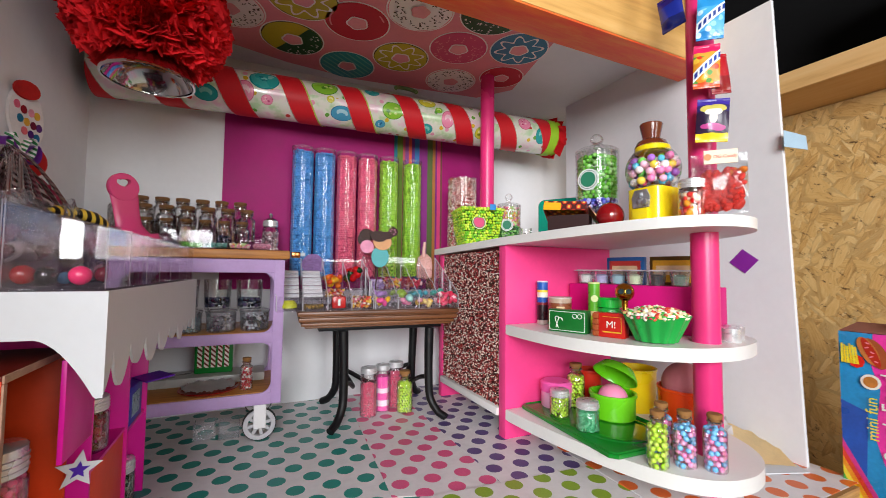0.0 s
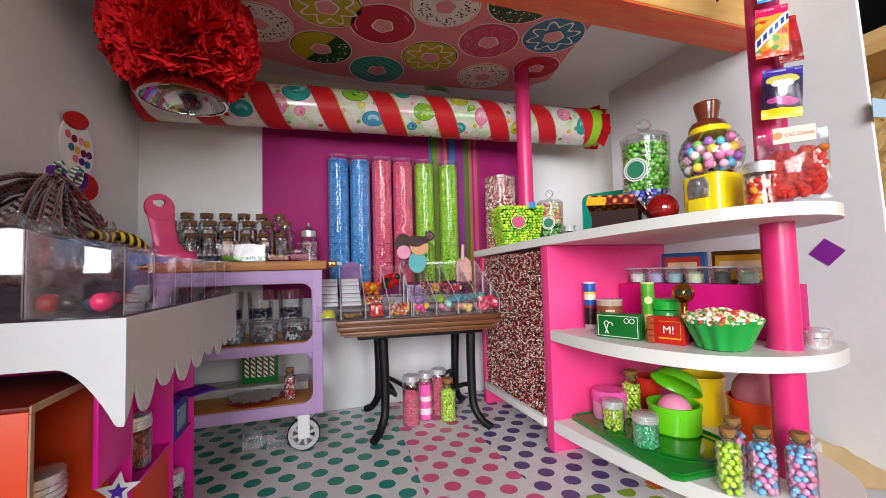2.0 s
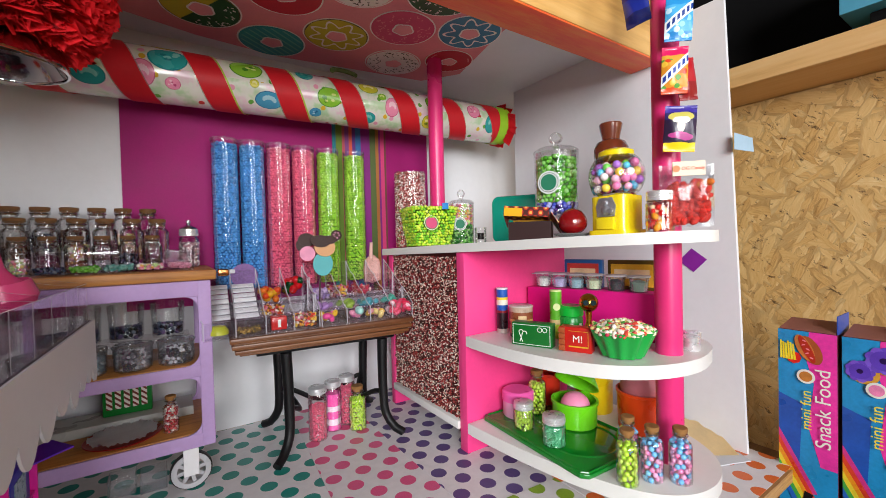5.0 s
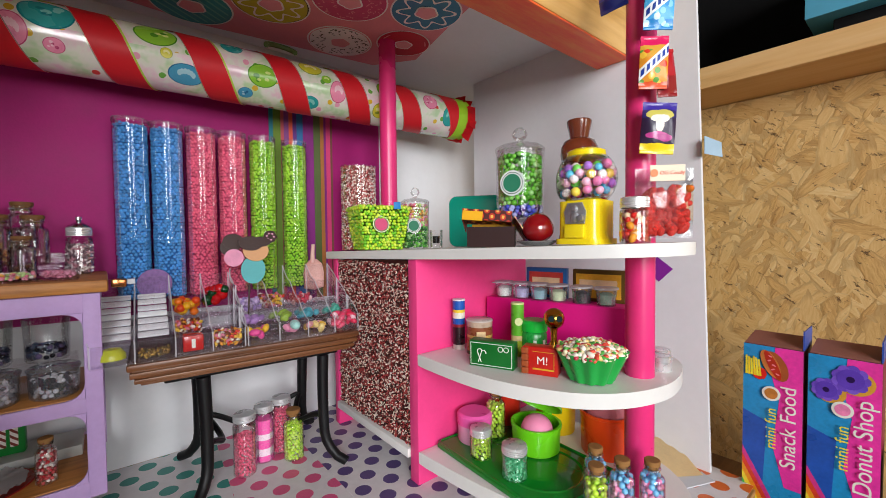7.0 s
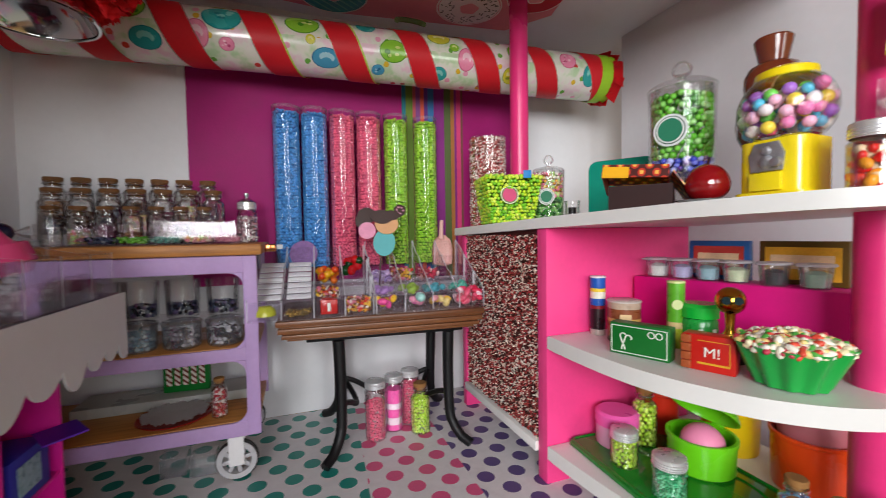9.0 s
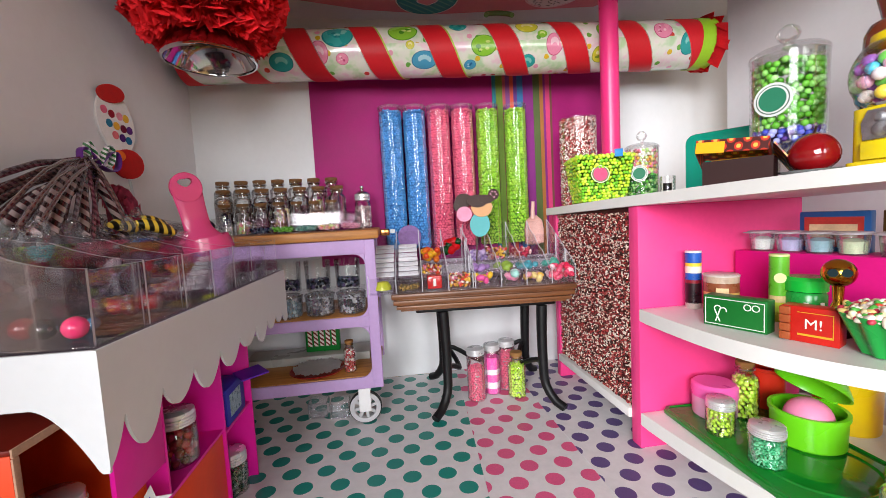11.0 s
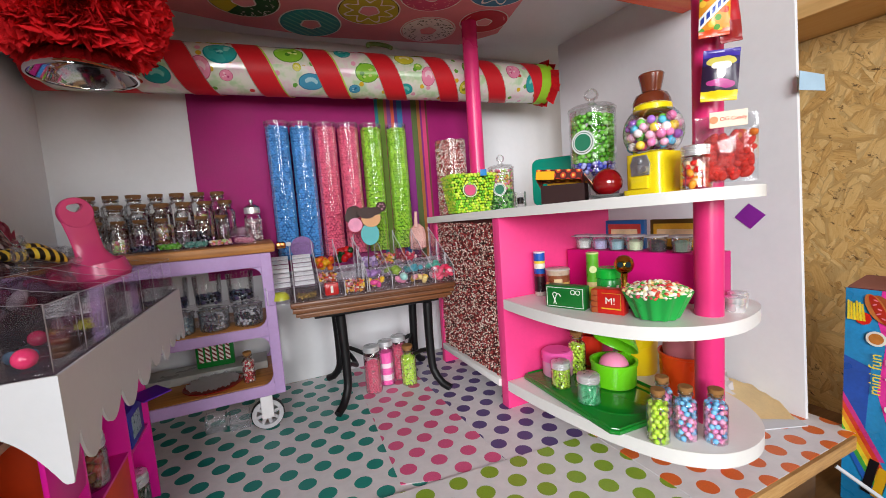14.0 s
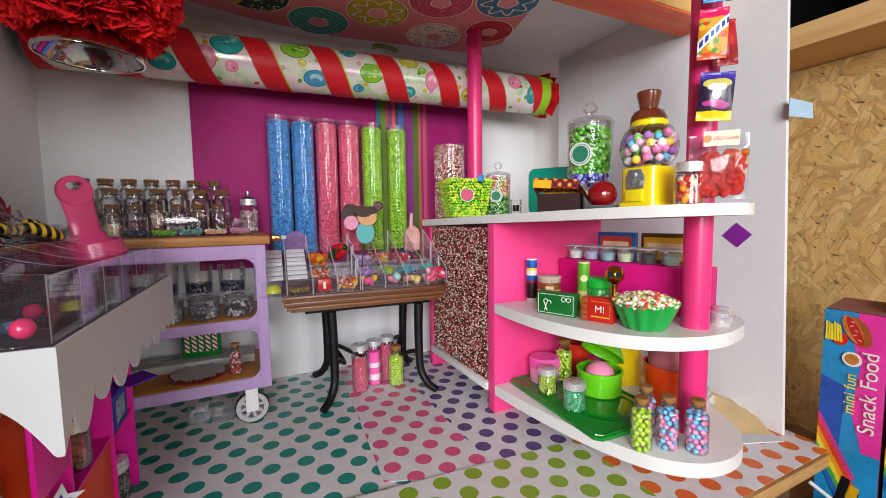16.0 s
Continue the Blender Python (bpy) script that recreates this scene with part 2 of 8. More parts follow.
def osb(name):
    """Pressed board of overlapping wood flakes in many directions."""
    s = Nodes(name)
    co = s.coords()
    warp = s.n("ShaderNodeVectorMath", operation="ADD")
    sc = s.n("ShaderNodeVectorMath", operation="SCALE")
    sc.inputs["Scale"].default_value = 0.014
    s.t.links.new(s.noise(22, 4, 0.65, co, 1), sc.inputs[0])
    s.t.links.new(co, warp.inputs[0]), s.t.links.new(sc.outputs[0], warp.inputs[1])
    best = col = edge = None
    for k, (ang, stretch, scale) in enumerate(((15, 3.0, 48), (72, 2.6, 40), (-38, 3.8, 60), (112, 3.2, 75), (48, 4.2, 90), (-66, 3.6, 110), (90, 2.2, 32))):
        mp = s.n("ShaderNodeMapping", vector_type="TEXTURE")
        mp.inputs["Location"].default_value = (0, 0.37 * k, 0.21 * k)
        mp.inputs["Rotation"].default_value = (radians(ang), 0, 0)
        mp.inputs["Scale"].default_value = (4, stretch, 1)
        s.t.links.new(warp.outputs[0], mp.inputs[0])
        v = s.n("ShaderNodeTexVoronoi")
        v.inputs["Scale"].default_value = scale
        s.t.links.new(mp.outputs[0], v.inputs["Vector"])
        sp = s.n("ShaderNodeSeparateColor")
        s.t.links.new(v.outputs["Color"], sp.inputs[0])
        fibre = s.n("ShaderNodeMapping", vector_type="TEXTURE")
        fibre.inputs["Rotation"].default_value = (radians(ang), 0, 0)
        fibre.inputs["Scale"].default_value = (4, 9, 1)
        s.t.links.new(warp.outputs[0], fibre.inputs[0])
        grain = s.noise(420, 4, 0.7, fibre.outputs[0])
        tone = s.math("ADD", s.math("MULTIPLY", sp.outputs[1], 0.30), s.math("MULTIPLY", grain, 0.70))
        c = s.ramp(tone, [(0.22, rgb("b08244")), (0.42, rgb("d0a564")), (0.62, rgb("dbb577")), (0.85, rgb("e8cc97"))])
        e = s.math("MULTIPLY", s.math("SUBTRACT", v.outputs["Distance"], 0.50), 1.8)
        if best is None:
            best, col, edge = sp.outputs[0], c, e
        else:
            top = s.math("GREATER_THAN", sp.outputs[0], best)
            col = s.mix(top, col, c)
            ee = s.n("ShaderNodeMix")
            s.put(top, ee.inputs[0]), s.put(edge, ee.inputs[2]), s.put(e, ee.inputs[3])
            edge = ee.outputs[0]
            best = s.math("MAXIMUM", best, sp.outputs[0])
    rim = s.math("MINIMUM", s.math("MAXIMUM", edge, 0.0), 0.24)
    thin = s.n("ShaderNodeMapping", vector_type="TEXTURE")
    thin.inputs["Rotation"].default_value = (radians(35), 0, 0)
    thin.inputs["Scale"].default_value = (4, 2.6, 1)
    s.t.links.new(warp.outputs[0], thin.inputs[0])
    chip = s.noise(95, 7, 0.75, thin.outputs[0])
    pit = s.ramp(chip, [(0.365, (0.9, 0.9, 0.9, 1)), (0.415, (0, 0, 0, 1))])
    col = s.mix(s.math("MAXIMUM", rim, pit), col, rgb("51351a"))
    s.bump(s.math("SUBTRACT", best, s.math("MULTIPLY", rim, 1.2)), 0.7, 0.002)
    return s.done(col, 0.65)


def by_island(name, hexes, rough=0.3, shades=0.25, **more):
    """Each separate piece takes one of the given colours, slightly varied."""
    s = Nodes(name)
    geo = s.n("ShaderNodeNewGeometry")
    r = geo.outputs["Random Per Island"]
    n = len(hexes)
    stops = [(i / n, rgb(h)) for i, h in enumerate(hexes)]
    base = s.ramp(r, stops, "CONSTANT") if n > 1 else None
    f = s.math("FRACT", s.math("MULTIPLY", r, 57.31))
    k = s.math("ADD", s.math("MULTIPLY", f, shades), 1 - shades)
    m = s.n("ShaderNodeHueSaturation")
    s.put(base if base is not None else rgb(hexes[0]), m.inputs["Color"])
    s.t.links.new(k, m.inputs["Value"])
    return s.done(m.outputs[0], rough, None, **more)


BEAD_BLUE = by_island("blue_pearls", ["58aaf0"], 0.5, 0.3)
BEAD_PINK = by_island("pink_pearls", ["fc7094"], 0.5, 0.25)
BEAD_GREEN = by_island("green_pearls", ["aee23a", "98d834", "c0ea52"], 0.5, 0.2)
BEAD_LIME = by_island("lime_pearls", ["c8ea48", "b6e23c", "d6f068"], 0.3, 0.15)
BEAD_YELLOWGREEN = by_island("yellow_green_pearls", ["d4ea34", "a4de3c", "e2f05c", "7cc832", "c8e83c"], 0.3, 0.15)
BEAD_GREENDARK = by_island("green_jar_candy", ["66bc34", "7cd048", "529e2c", "94dc6a", "6cc23c", "b4ea94"], 0.25, 0.25)
BEAD_VIOLET = by_island("violet_candy", ["4a54c8", "7a80e0", "b4b6ee", "5c3a90"], 0.25, 0.2)
BEAD_BLUEPINK = by_island("blue_and_pink_pearls", ["84ccf6", "fb94c6", "74c0f2", "fcb4d8"], 0.25, 0.12)
BEAD_MIX = by_island("mixed_gumballs", ["f58ac0", "fdf2f6", "66cdf0", "fadc50", "f0607a", "b87ae0", "7ada60", "fbc0da", "fdf6f0"], 0.25, 0.12, Coat_Weight=0.4)
BEAD_PASTEL = by_island("pastel_mix", ["f8dc8c", "f49cb4", "c4e690", "f6f0e2", "ee8098", "f0b04a"], 0.3, 0.12)
SPRINKLE = by_island("mixed_sprinkles", ["7a2422", "b43438", "f0e6da", "4a2018", "a03a34", "e0cdbd", "3a1a14", "b03030", "d8c0ae"], 0.4, 0.25)
DARK_BEADS = by_island("dark_glass_beads", ["2a2f45", "54607a", "8c93a0", "20222c", "6a5a80"], 0.15, 0.4)
RAINBOW = by_island("rainbow_sprinkles", ["f0e2b0", "e0503a", "f6f0dc", "58b04a", "f4d88a", "f8f2e2", "c83a50", "f2e6c0"], 0.4, 0.15)
CORK = paint("cork", "94683a", 0.75, 400, 0.3, 0.5)
CORK_DARK = paint("dark_cork", "7a5430", 0.55, 400, 0.35, 0.5)
OSB = osb("flake_board")
scene.cycles.transparent_max_bounces = 32


@lru_cache(None)
def ico(level):
    b = bmesh.new()
    bmesh.ops.create_icosphere(b, subdivisions=level, radius=1)
    b.verts.ensure_lookup_table()
    out = (np.array([v.co[:] for v in b.verts]), np.array([[v.index for v in f.verts] for f in b.faces]))
    b.free()
    return out


def swarm(name, places, radius, material, parent, label="", stretch=None, rng=None):
    """Many small candies joined in one mesh; stretch makes little rods of them."""
    vs, fs = ico(2 if np.max(radius) > 0.00225 else 1)
    places = np.asarray(places, float)
    n, k = len(places), len(vs)
    rng = rng or np.random.default_rng(len(name) + n)
    rad = np.asarray(radius) * (1 + 0.08 * rng.standard_normal(n))
    if stretch:
        d = rng.standard_normal((n, 3))
        d /= np.linalg.norm(d, axis=1)[:, None]
        along = vs @ d.T
        shape = vs[None] + (stretch - 1) * along.T[:, :, None] * d[:, None, :]
    else:
        q = rng.uniform(0, 2 * math.pi, n)
        c, s = np.cos(q), np.sin(q)
        shape = np.stack([vs[None, :, 0] * c[:, None] - vs[None, :, 1] * s[:, None], vs[None, :, 0] * s[:, None] + vs[None, :, 1] * c[:, None], np.repeat(vs[None, :, 2], n, 0)], -1)
    pts = (places[:, None] + shape * rad[:, None, None]).reshape(-1, 3)
    tri = (fs[None] + (np.arange(n) * k)[:, None, None]).reshape(-1, 3)
    me = bpy.data.meshes.new(name)
    me.vertices.add(len(pts)), me.loops.add(tri.size), me.polygons.add(len(tri))
    me.vertices.foreach_set("co", pts.ravel())
    me.loops.foreach_set("vertex_index", tri.ravel())
    me.polygons.foreach_set("loop_start", np.arange(0, tri.size, 3))
    me.update(calc_edges=True)
    me.materials.append(material)
    me.shade_smooth()
    ob = new(name, me)
    ob.parent = parent
    tagged(ob, label, kind="stuff")
    return ob


def fill_round(r_in, z0, z1, br, cx=0.0, cy=0.0, seed=1, top=True, shape=None):
    """Places of beads packed behind a round wall, and over the top."""
    rng = np.random.default_rng(seed)
    out, z, k = [], z0 + br, 0
    while z < z1 - br * 0.5:
        R = (shape(z) if shape else r_in) - br
        for ring in (R,):
            if ring > br:
                m = max(3, int(2 * math.pi * ring / (2.2 * br)))
                a = (np.arange(m) + 0.5 * (k % 2)) * 2 * math.pi / m + rng.normal(0, 0.3 / m, m) * 2
                out.append(np.stack([cx + ring * np.cos(a), cy + ring * np.sin(a), z + rng.normal(0, 0.28 * br, m)], -1))
        z, k = z + 1.86 * br, k + 1
    if top:
        R = (shape(z1) if shape else r_in) - br
        ring = R
        while ring > 0:
            m = max(1, int(2 * math.pi * ring / (2.05 * br)))
            a = np.arange(m) * 2 * math.pi / m + rng.uniform(0, 1)
            out.append(np.stack([cx + ring * np.cos(a), cy + ring * np.sin(a), z1 + rng.normal(0, 0.4 * br, m)], -1))
            ring -= 1.95 * br
    return np.concatenate(out)


# ---- the dollhouse shell ----
WALL_Y, WALL_X, PANEL_X, CEIL = 0.861, -0.235, 0.73, 0.682
structure("wall_back", box(B(), -0.245, 0.90, WALL_Y, WALL_Y + 0.012, 0, CEIL), WHITE, "white foam board back wall of the toy shop", "wall")
structure("wall_left", box(B(), WALL_X - 0.012, WALL_X, -0.14, WALL_Y, 0, CEIL), WHITE, "white foam board side wall of the toy shop", "wall")
panel = box(B(), PANEL_X, PANEL_X + 0.006, 0.284, 0.755, 0, 0.684, 0.0006)
for v in panel.verts:
    v.co.y += 0.035 * v.co.z if v.co.y < 0.5 else 0.0
structure("wall_right", panel, WHITE, "white foam board panel standing at the shop's open side", "wall")
structure("ceiling", box(B(), -0.245, 0.90, 0.46, WALL_Y + 0.012, CEIL, CEIL + 0.012), WHITE, "white board ceiling over the toy shop", "ceiling")
structure("wall_purple", box(B(), -0.028, 0.545, WALL_Y - 0.0015, WALL_Y - 0.0002, 0.228, 0.64), PURPLE, "deep purple card covering part of the back wall", "wall covering")

TEAL_DOTS = staggered_dots("teal_dot_paper", "1c8c80", 0.0429, 0.0597, 0.0112, 0.0205, 0.0377, 2.62)
PINK_DOTS = staggered_dots("pink_dot_paper", "dd5a88", 0.0429, 0.0591, 0.0112, 0.0592, 0.0080, 2.34)
PURPLE_DOTS = staggered_dots("purple_dot_paper", "5c4a80", 0.0427, 0.0574, 0.0112, 0.0398, 0.0415, 2.28)
GREEN_DOTS = staggered_dots("green_dot_paper", "8aa82e", 0.0428, 0.0580, 0.0112, 0.0483, 0.0418, 1.24)
ORANGE_DOTS = staggered_dots("orange_dot_paper", "e06a2c", 0.0440, 0.0569, 0.0112, 0.0465, 0.0389, 0.0)
structure("floor", box(B(), -0.245, 0.752, 0.235, 0.875, -0.018, -0.0012), wood("raw_chip_edge", "8a6238", "b98d56", "d2ab74", 60), "raw wooden base board of the toy shop", "floor")


def sheet(name, pts, material, z, label):
    ob = part("paper_sheet", prism(B(), pts, z - 0.0008, z), material, None, "", False)
    tagged(ob, label, "paper sheet", "dotted paper sheets on the floor", kind="structure")


sheet("teal", [(-0.234, 0.236), (0.26, 0.236), (0.26, 0.86), (-0.234, 0.86)], TEAL_DOTS, 0.0, "white paper with teal polka dots on the floor")
sheet("pink", [(0.189, 0.45), (0.33, 0.40), (0.33, 0.86), (0.2175, 0.86)], PINK_DOTS, 0.0009, "white paper with pink polka dots on the floor")
sheet("purple", [(0.3245, 0.37), (0.66, 0.37), (0.66, 0.86), (0.3245, 0.86)], PURPLE_DOTS, 0.0018, "white paper with purple polka dots on the floor")
sheet("green", [(-0.04, 0.236), (0.47, 0.236), (0.47, 0.4105), (-0.04, 0.4525)], GREEN_DOTS, 0.0027, "white paper with green polka dots on the floor")
sheet("orange", [(0.458, 0.2365), (0.751, 0.2365), (0.751, 0.6), (0.458, 0.6)], ORANGE_DOTS, 0.0036, "white paper with orange polka dots on the floor")

# beam over the front
beam = thing("ceiling_beam", "rough pine beam with its underside painted orange", "beam", (0, 0, 0))
part("timber", box(B(), -0.60, 0.728, 0.400, 0.456, 0.622, 0.73, 0.002), WOOD_BEAM, beam)


def orange_brush(name):
    s = Nodes(name)
    mp = s.n("ShaderNodeMapping")
    mp.inputs["Scale"].default_value = (0.15, 1, 1)
    s.t.links.new(s.coords(), mp.inputs[0])
    n = s.noise(60, 5, 0.7, mp.outputs[0])
    col = s.ramp(n, [(0.3, rgb("f0402c")), (0.5, rgb("f4652a")), (0.7, rgb("f58a3a"))])
    s.bump(n, 0.3, 0.0006)
    return s.done(col, 0.5)


part("painted_underside", box(B(), -0.60, 0.7275, 0.4005, 0.4555, 0.619, 0.6216, 0.0006), orange_brush("orange_brushed_paint"), beam, "orange brushed paint")

# ---- shelf counter ----
counter = thing("display_counter", "hot pink counter with white half-round shelves and sprinkle front", "counter", (0, 0, 0))
FRONT = [(0.403, 0.532), (0.408, 0.47), (0.416, 0.41), (0.428, 0.352), (0.446, 0.300), (0.466, 0.270), (0.492, 0.251), (0.522, 0.244), (0.552, 0.247), (0.580, 0.259), (0.604, 0.280), (0.624, 0.312), (0.636, 0.352), (0.640, 0.40), (0.640, 0.532)]


def eased(pts, steps=4):
    """A smooth open line through the given points."""
    out = []
    for i in range(len(pts) - 1):
        p = [Vector(pts[min(max(j, 0), len(pts) - 1)]) for j in (i - 1, i, i + 1, i + 2)]
        for k in range(steps):
            f = k / steps
            q = 0.5 * (2 * p[1] + (p[2] - p[0]) * f + (2 * p[0] - 5 * p[1] + 4 * p[2] - p[3]) * f ** 2 + (3 * p[1] - p[0] - 3 * p[2] + p[3]) * f ** 3)
            out.append((q.x, q.y))
    return out + [pts[-1]]


def rounded_plate(pts, z0, z1, b=0.0015):
    bm = prism(B(), pts, z0, z1)
    es = [e for e in bm.edges if abs(e.verts[0].co.z - e.verts[1].co.z) < 1e-5]
    bmesh.ops.bevel(bm, geom=es, offset=b, segments=2, profile=0.5, affect="EDGES")
    return bm


part("shelf", rounded_plate(eased(FRONT), 0.032, 0.049), SHELF_WHITE, counter, "white painted round-ended shelf")
MIDF = [(0.403, 0.532), (0.402, 0.468), (0.405, 0.417), (0.413, 0.378), (0.425, 0.346), (0.440, 0.319), (0.460, 0.298), (0.485, 0.281), (0.515, 0.270), (0.545, 0.266), (0.575, 0.269), (0.610, 0.279), (0.638, 0.297), (0.653, 0.325), (0.657, 0.36), (0.657, 0.532)]
part("shelf", rounded_plate(eased(MIDF), 0.167, 0.183), SHELF_WHITE, counter, "white painted round-ended shelf")
TOPF = [(0.394, 0.800)] + [(x - 0.004, y) for x, y in FRONT[:1]] + eased(FRONT[1:-1]) + [(0.640, 0.800)]
RISE = 0.032


def sloped(bm, y0=0.79):
    """Lifts what lies under the gently rising top shelf."""
    for v in bm.verts:
        if v.co.z > 0.29:
            v.co.z += RISE * (y0 - v.co.y)
    return bm


part("shelf", sloped(rounded_plate(TOPF, 0.303, 0.316)), SHELF_WHITE, counter, "long white painted top shelf")
part("end_panel", sloped(box(B(), 0.403, 0.634, 0.5325, 0.552, 0, 0.3028, 0.001)), PINK, counter)
part("back_post", box(B(), 0.403, 0.634, 0.775, 0.790, 0, 0.3028, 0.001), PINK, counter)
part("back_panel", sloped(box(B(), 0.622, 0.634, 0.5525, 0.7745, 0, 0.3028, 0.001)), PINK, counter)
part("core_panel", sloped(box(B(), 0.4075, 0.4135, 0.5525, 0.7745, 0.046, 0.3028)), paint("sprinkle_glue", "4a1a18", 0.6, 300, 0.4, 0.3), counter)
part("base_board", box(B(), 0.399, 0.60, 0.5525, 0.7745, 0.033, 0.0455, 0.001), SHELF_WHITE, counter)
rng = np.random.default_rng(5)
n = 7600
swarm("sprinkle_coating", np.stack([0.4062 - 0.0012 * rng.random(n), rng.uniform(0.554, 0.773, n), rng.uniform(0.047, 0.3025, n)], -1), 0.00105, SPRINKLE, counter, "glued-on brown, red and white sprinkles", 2.6)
part("pole", lathe(B(), [(0, 0.0038), (0.0155, 0.0038), (0.0155, 0.86), (0, 0.86)], 0.544, 0.300, 40), PINK_POLE, counter, "hot pink painted round pole")
part("rear_pole", lathe(B(), [(0, 0.3162), (0.0145, 0.3162), (0.0145, 0.6815), (0, 0.6815)], 0.470, 0.703, 32), PINK_POLE, counter, "hot pink painted round pole")

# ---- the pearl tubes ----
# Darker core colours paint the shade in the gaps between pearls.
CORE = {"blue_pearls": paint("blue_gap_shade", "2a62a0", 0.7, 300, 0.4, 0.4), "pink_pearls": paint("pink_gap_shade", "b23a60", 0.7, 300, 0.4, 0.4), "green_pearls": paint("green_gap_shade", "4c7816", 0.7, 300, 0.4, 0.4)}


TUBE_RIM = glass("frosted_rim", (0.95, 0.95, 0.97, 1), 0.2, 1.4, 0.5, 0.09)


def pearl_tube(x, material, words, lean=0.0, h=0.262):
    t = thing("candy_tube", words, "candy tube", (x, 0.8355, 0.253), "tall tubes of pearl candy")
    t.matrix_basis = pose(x, 0.8355, 0.253, 0, lean, 0)
    part("glass", lathe(B(), [(0, 0), (0.0212, 0), (0.0216, 0.002), (0.0216, h), (0.0206, h), (0.0206, 0.0016), (0, 0.0016)], 0, 0, 32), TUBE_GLASS, t, "clear tube")
    part("rim", lathe(B(), [(0.0206, h + 0.0003), (0.0219, h + 0.0003), (0.0219, h - 0.0050), (0.0217, h - 0.0050)], 0, 0, 32), TUBE_RIM, t, "frosted rim")
    part("core", lathe(B(), [(0, 0.004), (0.0168, 0.004), (0.0168, h - 0.0125), (0, h - 0.0125)], 0, 0, 24), CORE[material.name], t, "solid core, dark for the shade between the pearls")
    beads = fill_round(0.0205, 0.002, h - 0.011, 0.0024, seed=int(x * 1000))
    swarm("candy_pearls", beads[beads[:, 1] < 0.007], 0.0024, material, t)
    return t


for x, m, w in ((0.116, BEAD_BLUE, "tall clear tube full of light blue pearl candy"), (0.1595, BEAD_BLUE, "tall clear tube full of light blue pearl candy"),
                (0.2045, BEAD_PINK, "tall clear tube full of pink pearl candy"), (0.249, BEAD_PINK, "tall clear tube full of pink pearl candy"),
                (0.297, BEAD_GREEN, "tall clear tube full of lime green pearl candy"), (0.352, BEAD_GREEN, "tall clear tube full of lime green pearl candy")):
    pearl_tube(x, m, w)

# striped ribbon paper on the wall
STRIPES = [("2f7d8c", 5), ("6f8a35", 9), ("c05a63", 4), ("8a4c8c", 6), ("e2604a", 5), ("6a3c88", 5), ("3b72a8", 8), ("8a2f80", 14), ("5c6a3c", 9), ("b0703c", 5), ("8a2f80", 3), ("d8447a", 6), ("7a4a40", 3)]
strip = thing("striped_paper", "narrow multicoloured striped paper on the purple wall", "wall paper", (0, 0, 0))
x = 0.316
sc_ = (0.437 - 0.316) / sum(w for _, w in STRIPES)
for h, w in STRIPES:
    part("stripe", box(B(), x, x + w * sc_ - 0.0002, WALL_Y - 0.0032, WALL_Y - 0.0017, 0.225, 0.63), paint("stripe_" + h, h, 0.6, 80, 0.12, 0.1), strip)
    x += w * sc_

# ---- striped candy pipe ----
roll = thing("wrapped_roll", "long tube wrapped in candy print paper and red ribbon", "wrapped tube", (0, 0, 0))
AX0, AX1, PR = Vector((-0.215, 0.812, 0.592)), Vector((0.680, 0.7503, 0.592)), 0.040


def spiral_band(a0, a1, r, turns_per_m, seg=16, rows=120, s0=0.0, s1=1.0):
    """Part of a tube's skin between two angles that wind along it."""
    bm = B()
    d = (AX1 - AX0)
    L = d.length
    d.normalize()
    u = Vector((0, 0, 1))
    v = d.cross(u).normalized()
    grid, uv = [], bm.loops.layers.uv.new("print")
    for i in range(rows + 1):
        s = s0 + (s1 - s0) * i / rows
        row = []
        for k in range(seg + 1):
            a = a0 + (a1 - a0) * k / seg + 2 * math.pi * turns_per_m * s * L
            row.append(bm.verts.new(AX0 + d * (s * L) + r * (math.cos(a) * v + math.sin(a) * u)))
        grid.append(row)
    for i in range(rows):
        for k in range(seg):
            f = bm.faces.new((grid[i][k], grid[i + 1][k], grid[i + 1][k + 1], grid[i][k + 1]))
            for lp, (di, dk) in zip(f.loops, ((0, 0), (1, 0), (1, 1), (0, 1))):
                lp[uv].uv = ((s0 + (s1 - s0) * (i + di) / rows) * L, (a0 + (a1 - a0) * (k + dk) / seg) * r)
    return bm


def print_paper(name):
    """Glossy pale paper with a faint pastel ground and tiny printed specks."""
    s = Nodes(name)
    uv = s.coords("UV")
    cloud = s.noise(26, 3, 0.6, uv)
    ground = s.ramp(cloud, [(0.36, rgb("bcd8aa")), (0.46, rgb("e0e2d0")), (0.54, rgb("e6e2d8")), (0.64, rgb("eac8d2"))])
    small = s.n("ShaderNodeTexVoronoi", voronoi_dimensions="2D")
    small.inputs["Scale"].default_value, small.inputs["Randomness"].default_value = 70, 0.9
    s.t.links.new(uv, small.inputs["Vector"])
    sp = s.n("ShaderNodeSeparateColor")
    s.t.links.new(small.outputs["Color"], sp.inputs[0])
    speck = s.math("MULTIPLY", s.math("LESS_THAN", small.outputs["Distance"], 0.30), s.math("GREATER_THAN", sp.outputs[0], 0.80))
    col = s.mix(speck, ground, s.ramp(sp.outputs[1], [(0, rgb("d0483c")), (0.3, rgb("6aa846")), (0.55, rgb("e8a0b8")), (0.8, rgb("d8b02c"))], "CONSTANT"))
    s.bump(s.noise(70, 3, 0.6, uv), 0.15, 0.0008)
    return s.done(col, 0.2, None, Coat_Weight=0.4)


